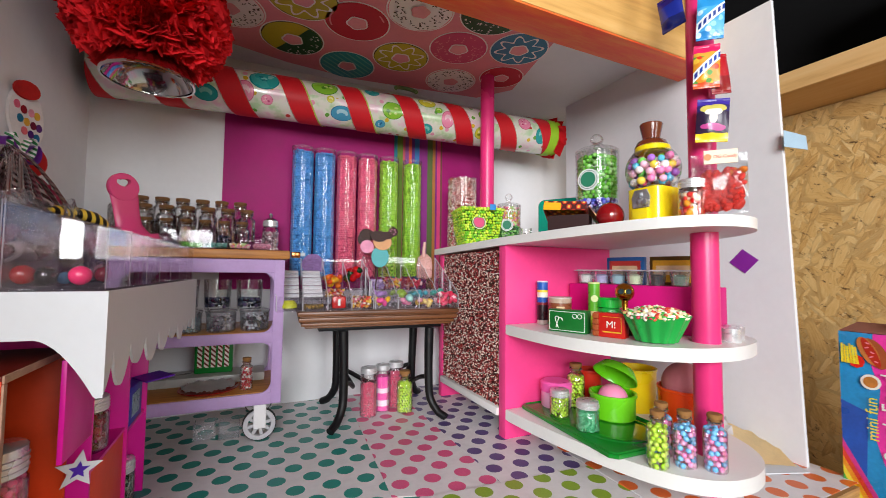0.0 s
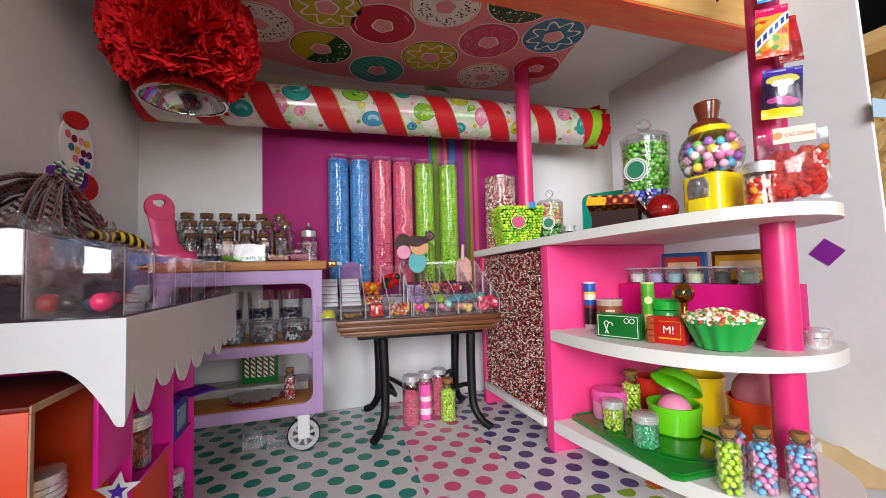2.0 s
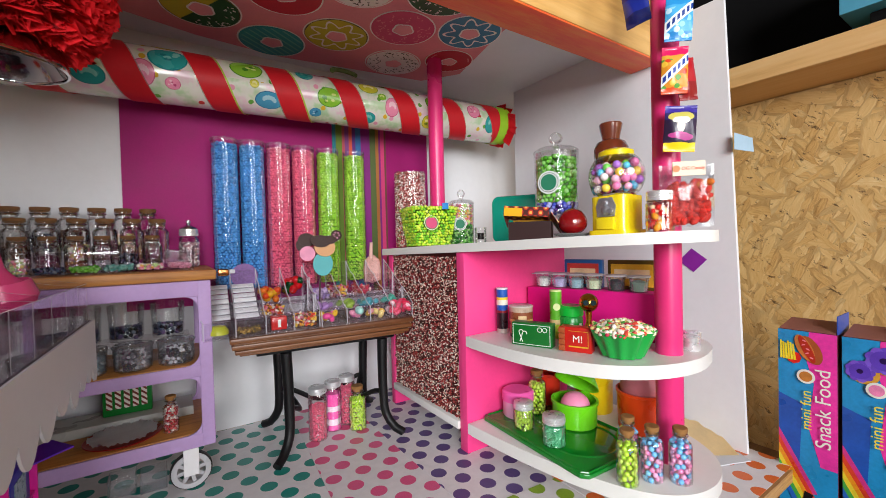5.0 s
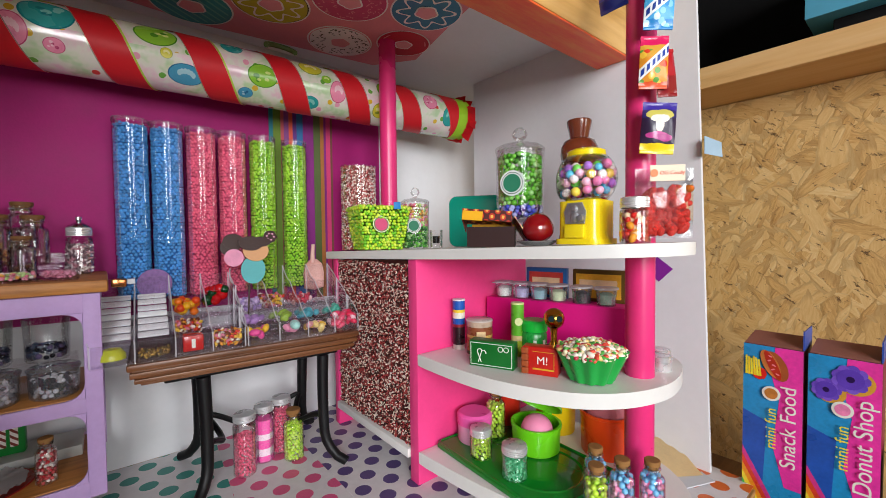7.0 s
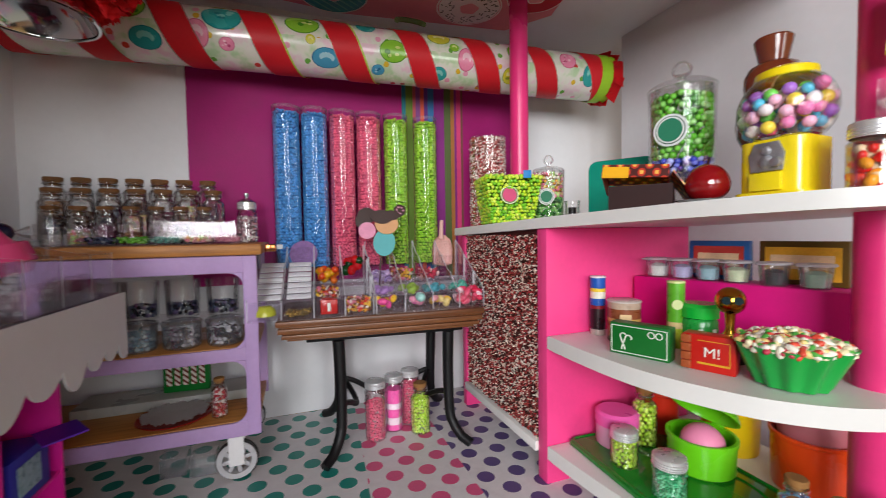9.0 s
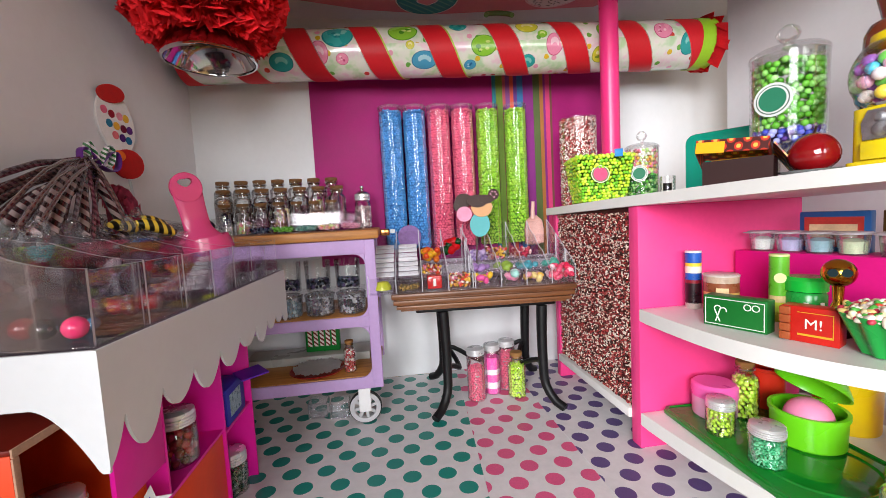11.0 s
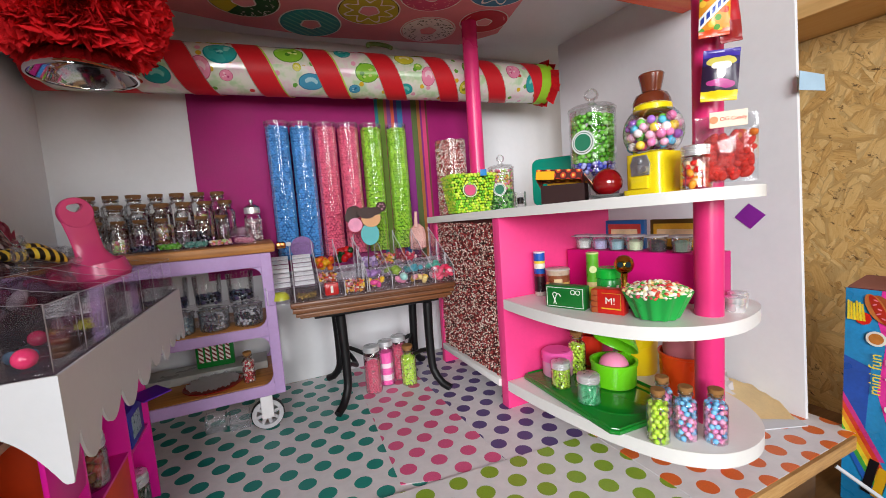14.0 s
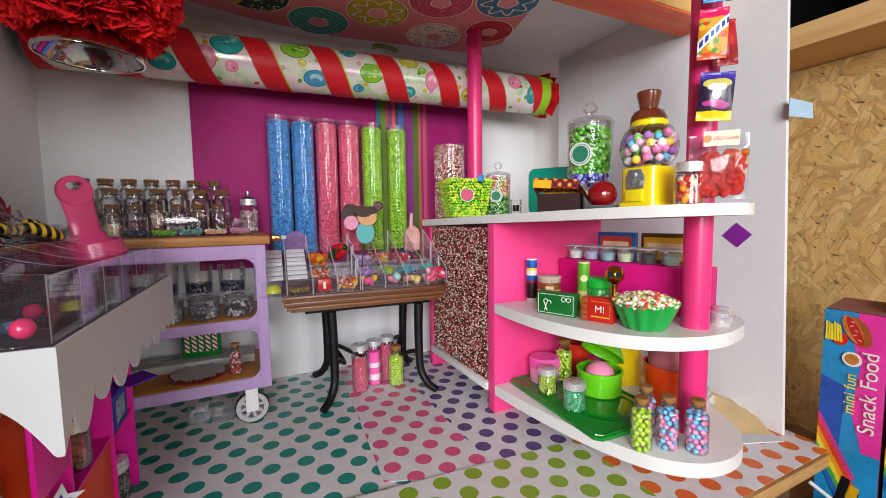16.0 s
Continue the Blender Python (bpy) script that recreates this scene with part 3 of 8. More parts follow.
part("print_paper", spiral_band(0, 2 * math.pi, PR, 0.0, 40, 40), print_paper("candy_print_paper"), roll, "glossy white paper with candy print")
part("ribbon", spiral_band(3.96, 6.24, PR + 0.0012, -9.1, 14, 300), RED, roll, "red ribbon wound in a spiral")
FOIL_EDGE = paint("pale_foil_edge", "cfc6b0", 0.25, 200, 0.3, 0.2, 0.5)
for a0_ in (3.89, 6.25):
    part("ribbon_edge", spiral_band(a0_, a0_ + 0.06, PR + 0.0014, -9.1, 2, 300), FOIL_EDGE, roll, "thin shiny ribbon edge")
PRINT_INK = {"teal": ("2f9f9c", "7cc8c0", "1f7f86"), "green": ("8cc63a", "d8e88a", "4f8f28"), "pink": ("ee8fae", "f8cbd6", "c84a78"), "yellow": ("d6cf3e", "f0eca0", "8a9a2c"), "blue": ("4a9cc0", "a8d4e0", "2a6a94")}


def candy_round(s, deg, hs, ha, ink, seed):
    """One printed sweet on the paper: dark rim, flat colour, pale fan and dots."""
    bm = B()
    d = (AX1 - AX0).normalized()
    u = Vector((0, 0, 1))
    v = d.cross(u).normalized()

    def at(ds, da, lift):
        a = radians(deg) + da / PR
        return bm.verts.new(AX0 + d * (s + ds) + (PR + lift) * (math.cos(a) * v + math.sin(a) * u))

    def oval(cs, ca, rs, ra, lift, slot, n=28):
        rings = [[at(cs, ca, lift)]] + [[at(cs + rs * k * math.cos(q), ca + ra * k * math.sin(q), lift) for q in [2 * math.pi * i / n for i in range(n)]] for k in (0.35, 0.7, 1.0)]
        for i in range(n):
            bm.faces.new((rings[0][0], rings[1][i], rings[1][(i + 1) % n])).material_index = slot
        for a, b in zip(rings[1:], rings[2:]):
            for i in range(n):
                bm.faces.new((a[i], b[i], b[(i + 1) % n], a[(i + 1) % n])).material_index = slot

    oval(0, 0, hs, ha, 0.0002, 2)
    oval(0, 0, hs * 0.93, ha * 0.93, 0.0004, 0)
    r = random.Random(seed)
    if seed % 2:
        for k in range(6):
            q = 0.4 + 0.42 * k
            oval(hs * 0.45 * math.cos(q), -ha * 0.1 + ha * 0.45 * math.sin(q), hs * 0.13, ha * 0.26, 0.0006, 1, 12)
    else:
        for k in range(5):
            oval(r.uniform(-0.5, 0.5) * hs, r.uniform(-0.5, 0.5) * ha, hs * r.uniform(0.1, 0.22), ha * r.uniform(0.1, 0.22), 0.0006, 1 + k % 2, 12)
    part("candy_print", bm, [paint("ink_%s_%d" % (ink, k), h, 0.25, 80, 0.12, 0.0) for k, h in enumerate(PRINT_INK[ink])], roll)


for k, (s_, deg, hs, ha, ink) in enumerate(((0.257, 22, 0.025, 0.019, "teal"), (0.226, -16, 0.015, 0.019, "pink"), (0.361, 30, 0.024, 0.017, "green"), (0.394, -38, 0.021, 0.015, "blue"), (0.492, -9, 0.021, 0.017, "green"),
                                            (0.566, 38, 0.019, 0.014, "yellow"), (0.452, 48, 0.015, 0.014, "teal"), (0.610, -10, 0.014, 0.018, "pink"), (0.797, 17, 0.016, 0.015, "pink"), (0.842, -16, 0.015, 0.019, "teal"),
                                            (0.145, 24, 0.023, 0.018, "green"), (0.165, -34, 0.019, 0.015, "teal"), (0.055, 10, 0.022, 0.018, "pink"), (0.696, 22, 0.014, 0.014, "green"), (0.690, -36, 0.014, 0.014, "yellow"), (0.566, -48, 0.014, 0.012, "teal"),
                                            (0.262, -30, 0.010, 0.009, "pink"), (0.372, -4, 0.007, 0.007, "yellow"), (0.470, -52, 0.010, 0.009, "blue"), (0.590, 14, 0.008, 0.007, "green"), (0.475, 74, 0.014, 0.012, "pink"), (0.355, 76, 0.015, 0.012, "blue"), (0.595, 72, 0.012, 0.011, "green"), (0.250, 72, 0.016, 0.013, "yellow"), (0.700, 66, 0.012, 0.010, "pink"))):
    candy_round(s_, deg, hs, ha, ink, k)

# ---- table ----
IRON = BLACK
table = thing("display_table", "small brown wooden table with curved black iron legs", "table", (0.25, 0.74, 0), turn=-4)
part("tabletop", box(B(), -0.147, 0.134, -0.084, 0.075, 0.1915, 0.1995, 0.002), WOOD_TABLE, table)
for d_, z0, z1 in ((0.0045, 0.1862, 0.1883), (0.0025, 0.1795, 0.1860), (0.0085, 0.1772, 0.1793), (0.0065, 0.1720, 0.1770), (0.0125, 0.1680, 0.1718)):
    part("top_moulding", box(B(), -0.147 + d_, 0.134 - d_, -0.084 + d_, 0.075 - d_, z0 + 0.003, z1 + 0.003, 0.0008), WOOD_TABLE, table)
part("apron", box(B(), -0.112, 0.110, -0.055, 0.05, 0.163, 0.1708, 0.002), IRON, table)
for sx, sy in ((-1, -1), (1, -1), (-1, 1), (1, 1)):
    path = []
    for i in range(15):
        s = i / 14
        z = 0.162 * (1 - s)
        out = 0.002 * math.sin(math.pi * s) * -1 + 0.022 * max(0, (s - 0.72) / 0.28) ** 2
        path.append((0.009 + sx * (0.079 + out), sy * (0.050 + out + 0.012 * s), max(z, 0.0052)))
    part("leg", pipe(B(), path, [0.0086 - 0.0018 * i / 14 for i in range(15)], 12), IRON, table)
pts = [(0.009 - 0.074 + 0.148 * i / 16, 0.056, 0.056 + 0.016 * math.cos(2 * math.pi * i / 16)) for i in range(17)]
part("stretcher", pipe(B(), pts, 0.0042, 8), IRON, table)
for sx in (-1, 1):
    pts = [(0.009 + sx * (0.075 - 0.022 * math.sin(math.pi * i / 12)), -0.052 + 0.108 * i / 12, 0.062 + 0.010 * math.cos(2 * math.pi * i / 12)) for i in range(13)]
    part("stretcher", pipe(B(), pts, 0.0042, 8), IRON, table)

# ---- cart ----
cart = thing("serving_cart", "lilac metal cart with honey wood shelves and pale grey spoked wheels", "cart", (0, 0, 0))
CX0, CX1, CY0, CY1 = -0.215, 0.078, 0.682, 0.835
part("tray", box(B(), CX0 - 0.008, CX1 + 0.007, CY0 - 0.008, CY1 + 0.006, 0.284, 0.298, 0.003), WOOD_TRAY, cart, "honey wood tray top")


def cart_frame(y0, y1, rails=((0.056, 0.074), (0.152, 0.168), (0.262, 0.2835))):
    """A side frame with three rounded openings."""
    bm = B()
    for x0, x1 in ((CX0, CX0 + 0.016), (CX1 - 0.016, CX1)):
        box(bm, x0, x1, y0, y1, 0.056, 0.2835, 0.0015)
    for z0, z1 in rails:
        box(bm, CX0 + 0.015, CX1 - 0.015, y0, y1, z0, z1, 0.0012)
    for xa, sgn in ((CX1 - 0.016, -1), (CX0 + 0.016, 1)):
        for za, up in ((0.262, -1), (0.168, 1), (0.152, -1), (0.074, 1)) if len(rails) > 2 else ((0.262, -1), (0.074, 1)):
            pts = [(xa, za)] + [(xa + sgn * 0.016 * (1 - math.sin(a)), za + up * 0.016 * (1 - math.cos(a))) for a in [math.pi / 2 * i / 5 for i in range(6)]]
            lo = [bm.verts.new((px, y0 + 0.0003, pz)) for px, pz in pts]
            hi = [bm.verts.new((px, y1 - 0.0003, pz)) for px, pz in pts]
            bm.faces.new(lo), bm.faces.new(hi[::-1])
            for i in range(len(pts)):
                j = (i + 1) % len(pts)
                bm.faces.new((lo[i], lo[j], hi[j], hi[i]))
    return bm


part("side_frame", cart_frame(CY0, CY0 + 0.004), LILAC, cart)
part("side_frame", cart_frame(CY1 - 0.004, CY1, ((0.056, 0.074), (0.262, 0.2835))), LILAC, cart)
for z in (0.066, 0.160):
    part("shelf", box(B(), CX0 + 0.003, CX1 - 0.003, CY0 + 0.0045, CY1 - 0.0045, z, z + 0.009, 0.001), WOOD_TRAY, cart, "honey wood shelf")
WHITE_PLASTIC = paint("white_plastic", "e4e2e4", 0.35, 60, 0.06, 0.05)
WHEEL_GREY = paint("pale_grey_plastic", "b6b4b8", 0.3, 60, 0.1, 0.05)
for wx in (0.048, -0.185):
    for wy in (0.690, 0.822):
        w = part("wheel", B(), WHEEL_GREY, cart)
        bm = B()
        lathe(bm, [(0.0195, -0.005), (0.027, -0.005), (0.027, 0.005), (0.0195, 0.005)], 0, 0, 40, True)
        lathe(bm, [(0, -0.004), (0.0065, -0.004), (0.0065, 0.004), (0, 0.004)], 0, 0, 20)
        w.data = mesh_of("wheel", bm, WHEEL_GREY)
        w.matrix_basis = pose(wx, wy, 0.0252, 90, 0, 0) @ Matrix.Diagonal((0.86, 0.86, 1, 1))
        for k in range(8):
            part("spoke", box(B(), 0.0064, 0.0200, -0.0030, 0.0030, -0.0028, 0.0028, 0.0012), WHEEL_GREY, w, "", True, pose(0, 0, 0, 0, 0, 45 * k + 12))
        part("tyre", lathe(B(), [(0.0272, -0.0042), (0.029, -0.003), (0.029, 0.003), (0.0272, 0.0042)], 0, 0, 40, True), paint("dark_rubber", "2a2829", 0.6), w)
        part("axle", lathe(B(), [(0, 0.004), (0.003, 0.004), (0.003, 0.0085), (0, 0.0085)], 0, 0, 14), SILVER, w)
        for sy in (-1, 1):
            f = part("fork", box(B(), wx - 0.009, wx + 0.009, wy + sy * 0.0075 - 0.0011, wy + sy * 0.0075 + 0.0011, 0.020, 0.0562, 0.001), WHITE_PLASTIC, cart)

# ---- white counter with a cut drip edge ----
SKEW = Matrix.Translation((-0.042, 0.45, 0)) @ Matrix.Rotation(radians(-1.8), 4, "Z") @ Matrix.Translation((0.042, -0.45, 0))
icing = thing("icing_counter", "white card counter top with hanging icing drips", "counter", (0, 0, 0))
icing.matrix_basis = SKEW
IX, IY0, IY1, IZ = -0.042, 0.289, 0.614, 0.2535


def hanging(bm, edge, origin, along, inward, th=0.0018):
    """A card that hangs from a straight top edge to the outline below."""
    o, a, n = Vector(origin), Vector(along), Vector(inward)
    cols = []
    for s, d in edge:
        p = o + a * s
        cols.append([bm.verts.new(p), bm.verts.new(p - Vector((0, 0, d))), bm.verts.new(p + n * th), bm.verts.new(p + n * th - Vector((0, 0, d)))])
    for c, e in zip(cols, cols[1:]):
        bm.faces.new((c[0], c[1], e[1], e[0])), bm.faces.new((c[2], e[2], e[3], c[3]))
        bm.faces.new((c[1], c[3], e[3], e[1])), bm.faces.new((c[0], e[0], e[2], c[2]))
    for c in (cols[0], cols[-1]):
        bm.faces.new((c[0], c[2], c[3], c[1]))
    return bm


CARD = paint("white_card", "c8c9cd", 0.5, 40, 0.05, 0.08)
L = IY1 - IY0
NOTCH = (0.280, 0.304, 0.339, 0.378, 0.420, 0.461, 0.502, 0.537, 0.567, 0.595, 0.622, 0.650)
edge = []
for i in range(361):
    y = IY0 + L * i / 360
    k = max(m for m in range(len(NOTCH) - 1) if NOTCH[m] <= y)
    f = (y - NOTCH[k]) / (NOTCH[k + 1] - NOTCH[k])
    g = (y - IY0) / L
    lobe = math.sin(math.pi * f ** 0.85) ** 0.7 if k else min(1.0, math.sin(math.pi * min(1.0, 0.42 + 0.58 * f)) ** 0.7)
    low = 0.061 + 0.004 * math.sin(2.3 * k) + (0.003 if k == 0 else 0)
    edge.append((y - IY0, (0.036 + 0.012 * g) + (low - 0.036 - 0.012 * g) * lobe))
part("side_drip", hanging(B(), edge, (IX, IY0, IZ), (0, 1, 0), (-1, 0, 0)), CARD, icing, "cut icing drips along the side")
front = [(f * 0.193, 0.028 + 0.036 * min(1.0, max(0.0, 1 - (f * 0.193 - 0.004) / 0.030)) ** 1.7) for f in [i / 120 for i in range(121)]]
part("front_drip", hanging(B(), front, (IX - 0.0005, IY0 + 0.0002, IZ), (-1, 0, 0), (0, 1, 0)), CARD, icing, "front edge with a long corner drip")
part("top", box(B(), WALL_X + 0.010, IX - 0.002, IY0 + 0.002, IY1, IZ - 0.004, IZ - 0.0005), paint("mauve_card", "5e505a", 0.5, 40, 0.1, 0.05), icing, "mauve card under the rack")

# ---- surroundings ----
structure("wall_osb", box(B(), 1.00, 1.03, -1.6, 1.5, -0.85, 0.586), OSB, "raw flake board wall of the workroom", "wall")
# Added unseen: far and west walls, ceiling, floor, dark to limit bounce.
structure("wall_far", box(B(), -2.2, 1.6, 1.5, 1.55, -0.85, 1.9), paint("workroom_paint", "3e3b38", 0.8), "unseen dark wall added behind to limit bounce light", "wall")
structure("wall_west", box(B(), -2.25, -2.2, -1.6, 1.55, -0.85, 1.9), paint("workroom_paint_side", "353230", 0.8), "unseen dark side wall added to limit bounce light", "wall")
structure("ceiling_room", box(B(), -2.25, 1.65, -1.66, 1.55, 1.9, 1.95), paint("workroom_ceiling", "4c4946", 0.8), "unseen dark ceiling added to limit bounce light", "ceiling")
structure("floor_room", box(B(), -2.25, 1.65, -1.66, 1.55, -0.9, -0.85), paint("workroom_floor", "302e2c", 0.8), "unseen dark floor added to limit bounce light", "floor")
structure("wall_upper", box(B(), 1.15, 1.18, -1.6, 1.5, 0.6235, 1.9), paint("black_back", "0c0b0d", 0.8), "black wall above the timber ledge", "wall")
# The front wall is unseen too, its dark paint holding back fill light.
FW = paint("workroom_front", "383634", 0.8)
bm = B()
for b6 in ((-2.2, -1.50, -0.85, 1.9), (-0.20, 0.22, -0.85, 1.9), (1.00, 1.65, -0.85, 1.9), (0.22, 1.00, -0.85, 0.30), (0.22, 1.00, 1.10, 1.9), (-1.50, -0.20, -0.85, 0.27), (-1.50, -0.20, 1.33, 1.9)):
    box(bm, b6[0], b6[1], -1.66, -1.6, b6[2], b6[3])
structure("wall_front", bm, FW, "unseen dark wall with window openings, added behind the viewer", "wall")
structure("ledge", box(B(), 0.870, 1.15, -1.6, 1.5, 0.587, 0.623, 0.002), WOOD_LEDGE, "pine timber ledge on top of the flake board", "ledge")
structure("bench", box(B(), -1.2, 1.0, -0.02, 1.0, -0.13, -0.095), wood("bench_wood", "5a3d24", "7d5836", "96704a", 12), "plain wooden workbench under the toy shop", "bench")
part("base_block", box(B(), -0.2, 0.7, 0.26, 0.84, -0.0948, -0.0182), wood("riser_wood", "4a331f", "5d4229", "6e5236", 12), None)
tagged(bpy.data.objects["base_block"], "plain timber block carrying the toy shop's base", "block", kind="structure")

# ---- kinds of small things ----


def text_part(words, size, material, parent, at, depth=0.0002, name="lettering"):
    cu = bpy.data.curves.new(name, "FONT")
    cu.body, cu.size, cu.extrude, cu.align_x, cu.align_y = words, size, depth, "CENTER", "CENTER"
    tmp = new("tmp_text", cu)
    bpy.context.view_layer.update()
    me = bpy.data.meshes.new_from_object(tmp.evaluated_get(bpy.context.evaluated_depsgraph_get()))
    bpy.data.objects.remove(tmp)
    bpy.data.curves.remove(cu)
    me.materials.clear()
    me.materials.append(material)
    ob = new(name, me)
    ob.parent, ob.matrix_basis = parent, at
    return ob


def bottle_profile(r, h, neck, th=0.0008):
    """A straight bottle with a shoulder and a short neck, as outer and inner skin."""
    s = h * 0.74
    out = [(0, 0), (r * 0.9, 0), (r, r * 0.12), (r, s), (r * 0.92, s + h * 0.05), (neck, s + h * 0.11), (neck, h * 0.95), (neck * 1.12, h * 0.97), (neck * 1.1, h)]
    inn = [(neck * 0.9, h), (neck * 0.88, s + h * 0.11), (r * 0.85, s + h * 0.05), (r - th, s), (r - th, r * 0.15), (0, th)]
    return out + inn


def cork_bottle(x, y, z, r, h, beads, words, br=0.0022, fill=0.66, group="", wire=True, neck=0.62, cork=None):
    t = thing("cork_bottle", words, "bottle", (x, y, z), group)
    part("glass", lathe(B(), bottle_profile(r, h, r * neck), 0, 0, 24), BOTTLE_GLASS, t, "clear glass")
    part("cork", lathe(B(), [(0, h * 0.9), (r * (neck - 0.1), h * 0.9), (r * (neck - 0.06), h * 0.995), (r * (neck + 0.06), h * 1.005), (r * (neck + 0.08), h * 1.075), (r * (neck + 0.02), h * 1.09), (0, h * 1.09)], 0, 0, 18), cork or CORK, t, "natural cork stopper")
    if wire:
        part("wire", lathe(B(), [(r * (neck + 0.08), h * 0.925), (r * (neck + 0.13), h * 0.94), (r * (neck + 0.08), h * 0.955)], 0, 0, 18, True), SILVER, t, "thin wire at the neck")
    if beads:
        swarm("candy_pearls", fill_round(r * 0.93, 0.001, h * fill, br, seed=int(1000 * (x + y))), br, beads, t)
    return t


def lid_jar(x, y, z, r, h, beads, words, br=0.0022, fill=0.6, lid=None, group="", stretch=None, lid_h=0.2):
    t = thing("candy_jar", words, "jar", (x, y, z), group)
    g = h * (1 - lid_h)
    part("glass", lathe(B(), [(0, 0), (r * 0.92, 0), (r, r * 0.1), (r, g * 0.93), (r * 0.86, g), (r * 0.80, g), (r * 0.94, g * 0.9), (r * 0.94, r * 0.12), (0, r * 0.08)], 0, 0, 28), BOTTLE_GLASS, t, "clear glass")
    bm = B()
    n = 36
    prof = [(0.0, h), (r * 0.86, h), (r * 0.94, h - r * 0.06), (r * 0.95, g + 0.001), (r * 0.9, g + 0.001)]
    lathe(bm, prof, 0, 0, n)
    for k in range(3):
        zz = g + (h - g) * (0.22 + 0.2 * k)
        lathe(bm, [(r * 0.945, zz - r * 0.03), (r * 0.985, zz), (r * 0.945, zz + r * 0.03)], 0, 0, n)
    part("lid", bm, lid or LID_SILVER, t, "ribbed metal lid")
    if beads:
        swarm("candy", fill_round(r * 0.92, 0.0012, g * fill, br, seed=int(1000 * (x + 2 * y))), br, beads, t, "", stretch)
    return t


def box_on(name, words, category, at, turn, sx, sy, sz, material, bevel=0.0008, group=""):
    t = thing(name, words, category, at, group, turn)
    part("carton", box(B(), -sx / 2, sx / 2, -sy / 2, sy / 2, 0, sz, bevel), material, t)
    return t


def panel_on(t, name, x0, x1, z0, z1, y, material, label="", d=0.0003):
    return part(name, box(B(), x0, x1, y - d, y, z0, z1), material, t, label, False)


# ---- floor bottles under the table ----
lid_jar(0.2305, 0.721, 0.0022, 0.0155, 0.088, BEAD_PINK, "tall jar of pink pearl candy with silver lid", 0.0022, 0.72, None, "bottles under the table", None, 0.13)
floss = lid_jar(0.2630, 0.741, 0.0022, 0.0145, 0.086, None, "tall jar of pink and white candy floss layers", 0.002, 0.8, None, "bottles under the table", None, 0.13)
FLOSS_P, FLOSS_W = paint("pink_floss", "fb62b4", 0.7, 300, 0.15, 0.4), paint("white_floss", "f8e2ee", 0.7, 300, 0.08, 0.4)
for z0, z1, m in ((0.0014, 0.010, FLOSS_P), (0.0102, 0.021, FLOSS_W), (0.0212, 0.034, FLOSS_P), (0.0342, 0.043, FLOSS_W), (0.0432, 0.064, FLOSS_P)):
    part("candy_layer", lathe(B(), [(0, z0), (0.0128, z0), (0.0131, (z0 + z1) / 2), (0.0128, z1), (0, z1)], 0, 0, 24), m, floss)
lid_jar(0.2925, 0.752, 0.0022, 0.0150, 0.087, BEAD_PINK, "tall jar of pink pearl candy with silver lid", 0.0022, 0.84, None, "bottles under the table", None, 0.13)
cork_bottle(0.2990, 0.717, 0.0022, 0.0150, 0.070, BEAD_LIME, "cork bottle of lime pearl candy standing on the floor", 0.0024, 0.74, "bottles under the table")

# ---- bottom shelf ----
Z0 = 0.0492
GREEN_GLASS = Nodes("green_glass").done(rgb("118a2a"), 0.04, 0.0, Transmission_Weight=0.2, Coat_Weight=0.5, IOR=1.45)
tray = thing("green_tray", "flat bottle-green glass tray lying on the bottom shelf", "tray", (0.492, 0.428, Z0), turn=-3)
part("plate", rounded_plate([(-0.068, -0.092), (-0.060, -0.1), (0.060, -0.1), (0.068, -0.092), (0.068, 0.092), (0.060, 0.1), (-0.060, 0.1), (-0.068, 0.092)], 0, 0.0055, 0.0012), GREEN_GLASS, tray)
part("ring", lathe(B(), [(0.046, 0.0056), (0.048, 0.0068), (0.050, 0.0056)], 0, -0.035, 40), GREEN_GLASS, tray)
part("rim", pipe(B(), [(-0.064, -0.090, 0.0056), (-0.058, -0.096, 0.0056), (0.058, -0.096, 0.0056), (0.064, -0.090, 0.0056), (0.064, 0.090, 0.0056), (0.058, 0.096, 0.0056), (-0.058, 0.096, 0.0056), (-0.064, 0.090, 0.0056), (-0.064, -0.090, 0.0056)], 0.0014, 8), GREEN_GLASS, tray, "raised rounded rim")
ZT = Z0 + 0.0057
PINK_PLASTIC = paint("pink_plastic", "ee5fae", 0.3, 60, 0.06, 0.03)
pj = thing("round_tub", "round clear pink tub with a magenta lid", "tub", (0.478, 0.500, ZT))
part("tub_body", lathe(B(), [(0, 0), (0.022, 0), (0.0235, 0.002), (0.0235, 0.024), (0.0225, 0.024), (0.0225, 0.002), (0, 0.001)], 0, 0, 32), paint("pale_pink_plastic", "e7a5c6", 0.25, 60, 0.05, 0.0), pj)
part("lid", lathe(B(), [(0, 0.040), (0.021, 0.040), (0.0245, 0.037), (0.0245, 0.0245), (0, 0.0245)], 0, 0, 32), PINK_PLASTIC, pj, "magenta plastic lid")
lid_jar(0.452, 0.462, ZT, 0.0145, 0.039, BEAD_LIME, "small glass jar of lime pearls with silver lid", 0.0022, 0.85, None, "small jars on the green tray", None, 0.28)
lid_jar(0.450, 0.404, ZT, 0.0155, 0.040, by_island("mint_sprinkles", ["4fc48a", "7fd8a8", "35a86c"], 0.35, 0.3), "small glass jar of mint green sprinkles with silver lid", 0.0013, 0.88, None, "small jars on the green tray", 1.8, 0.28)
cork_bottle(0.507, 0.487, ZT, 0.0140, 0.062, BEAD_LIME, "cork bottle of lime pearl candy on the green tray", 0.0026, 0.72)
LIME = paint("lime_plastic", "6fd31c", 0.28, 50, 0.06, 0.02)
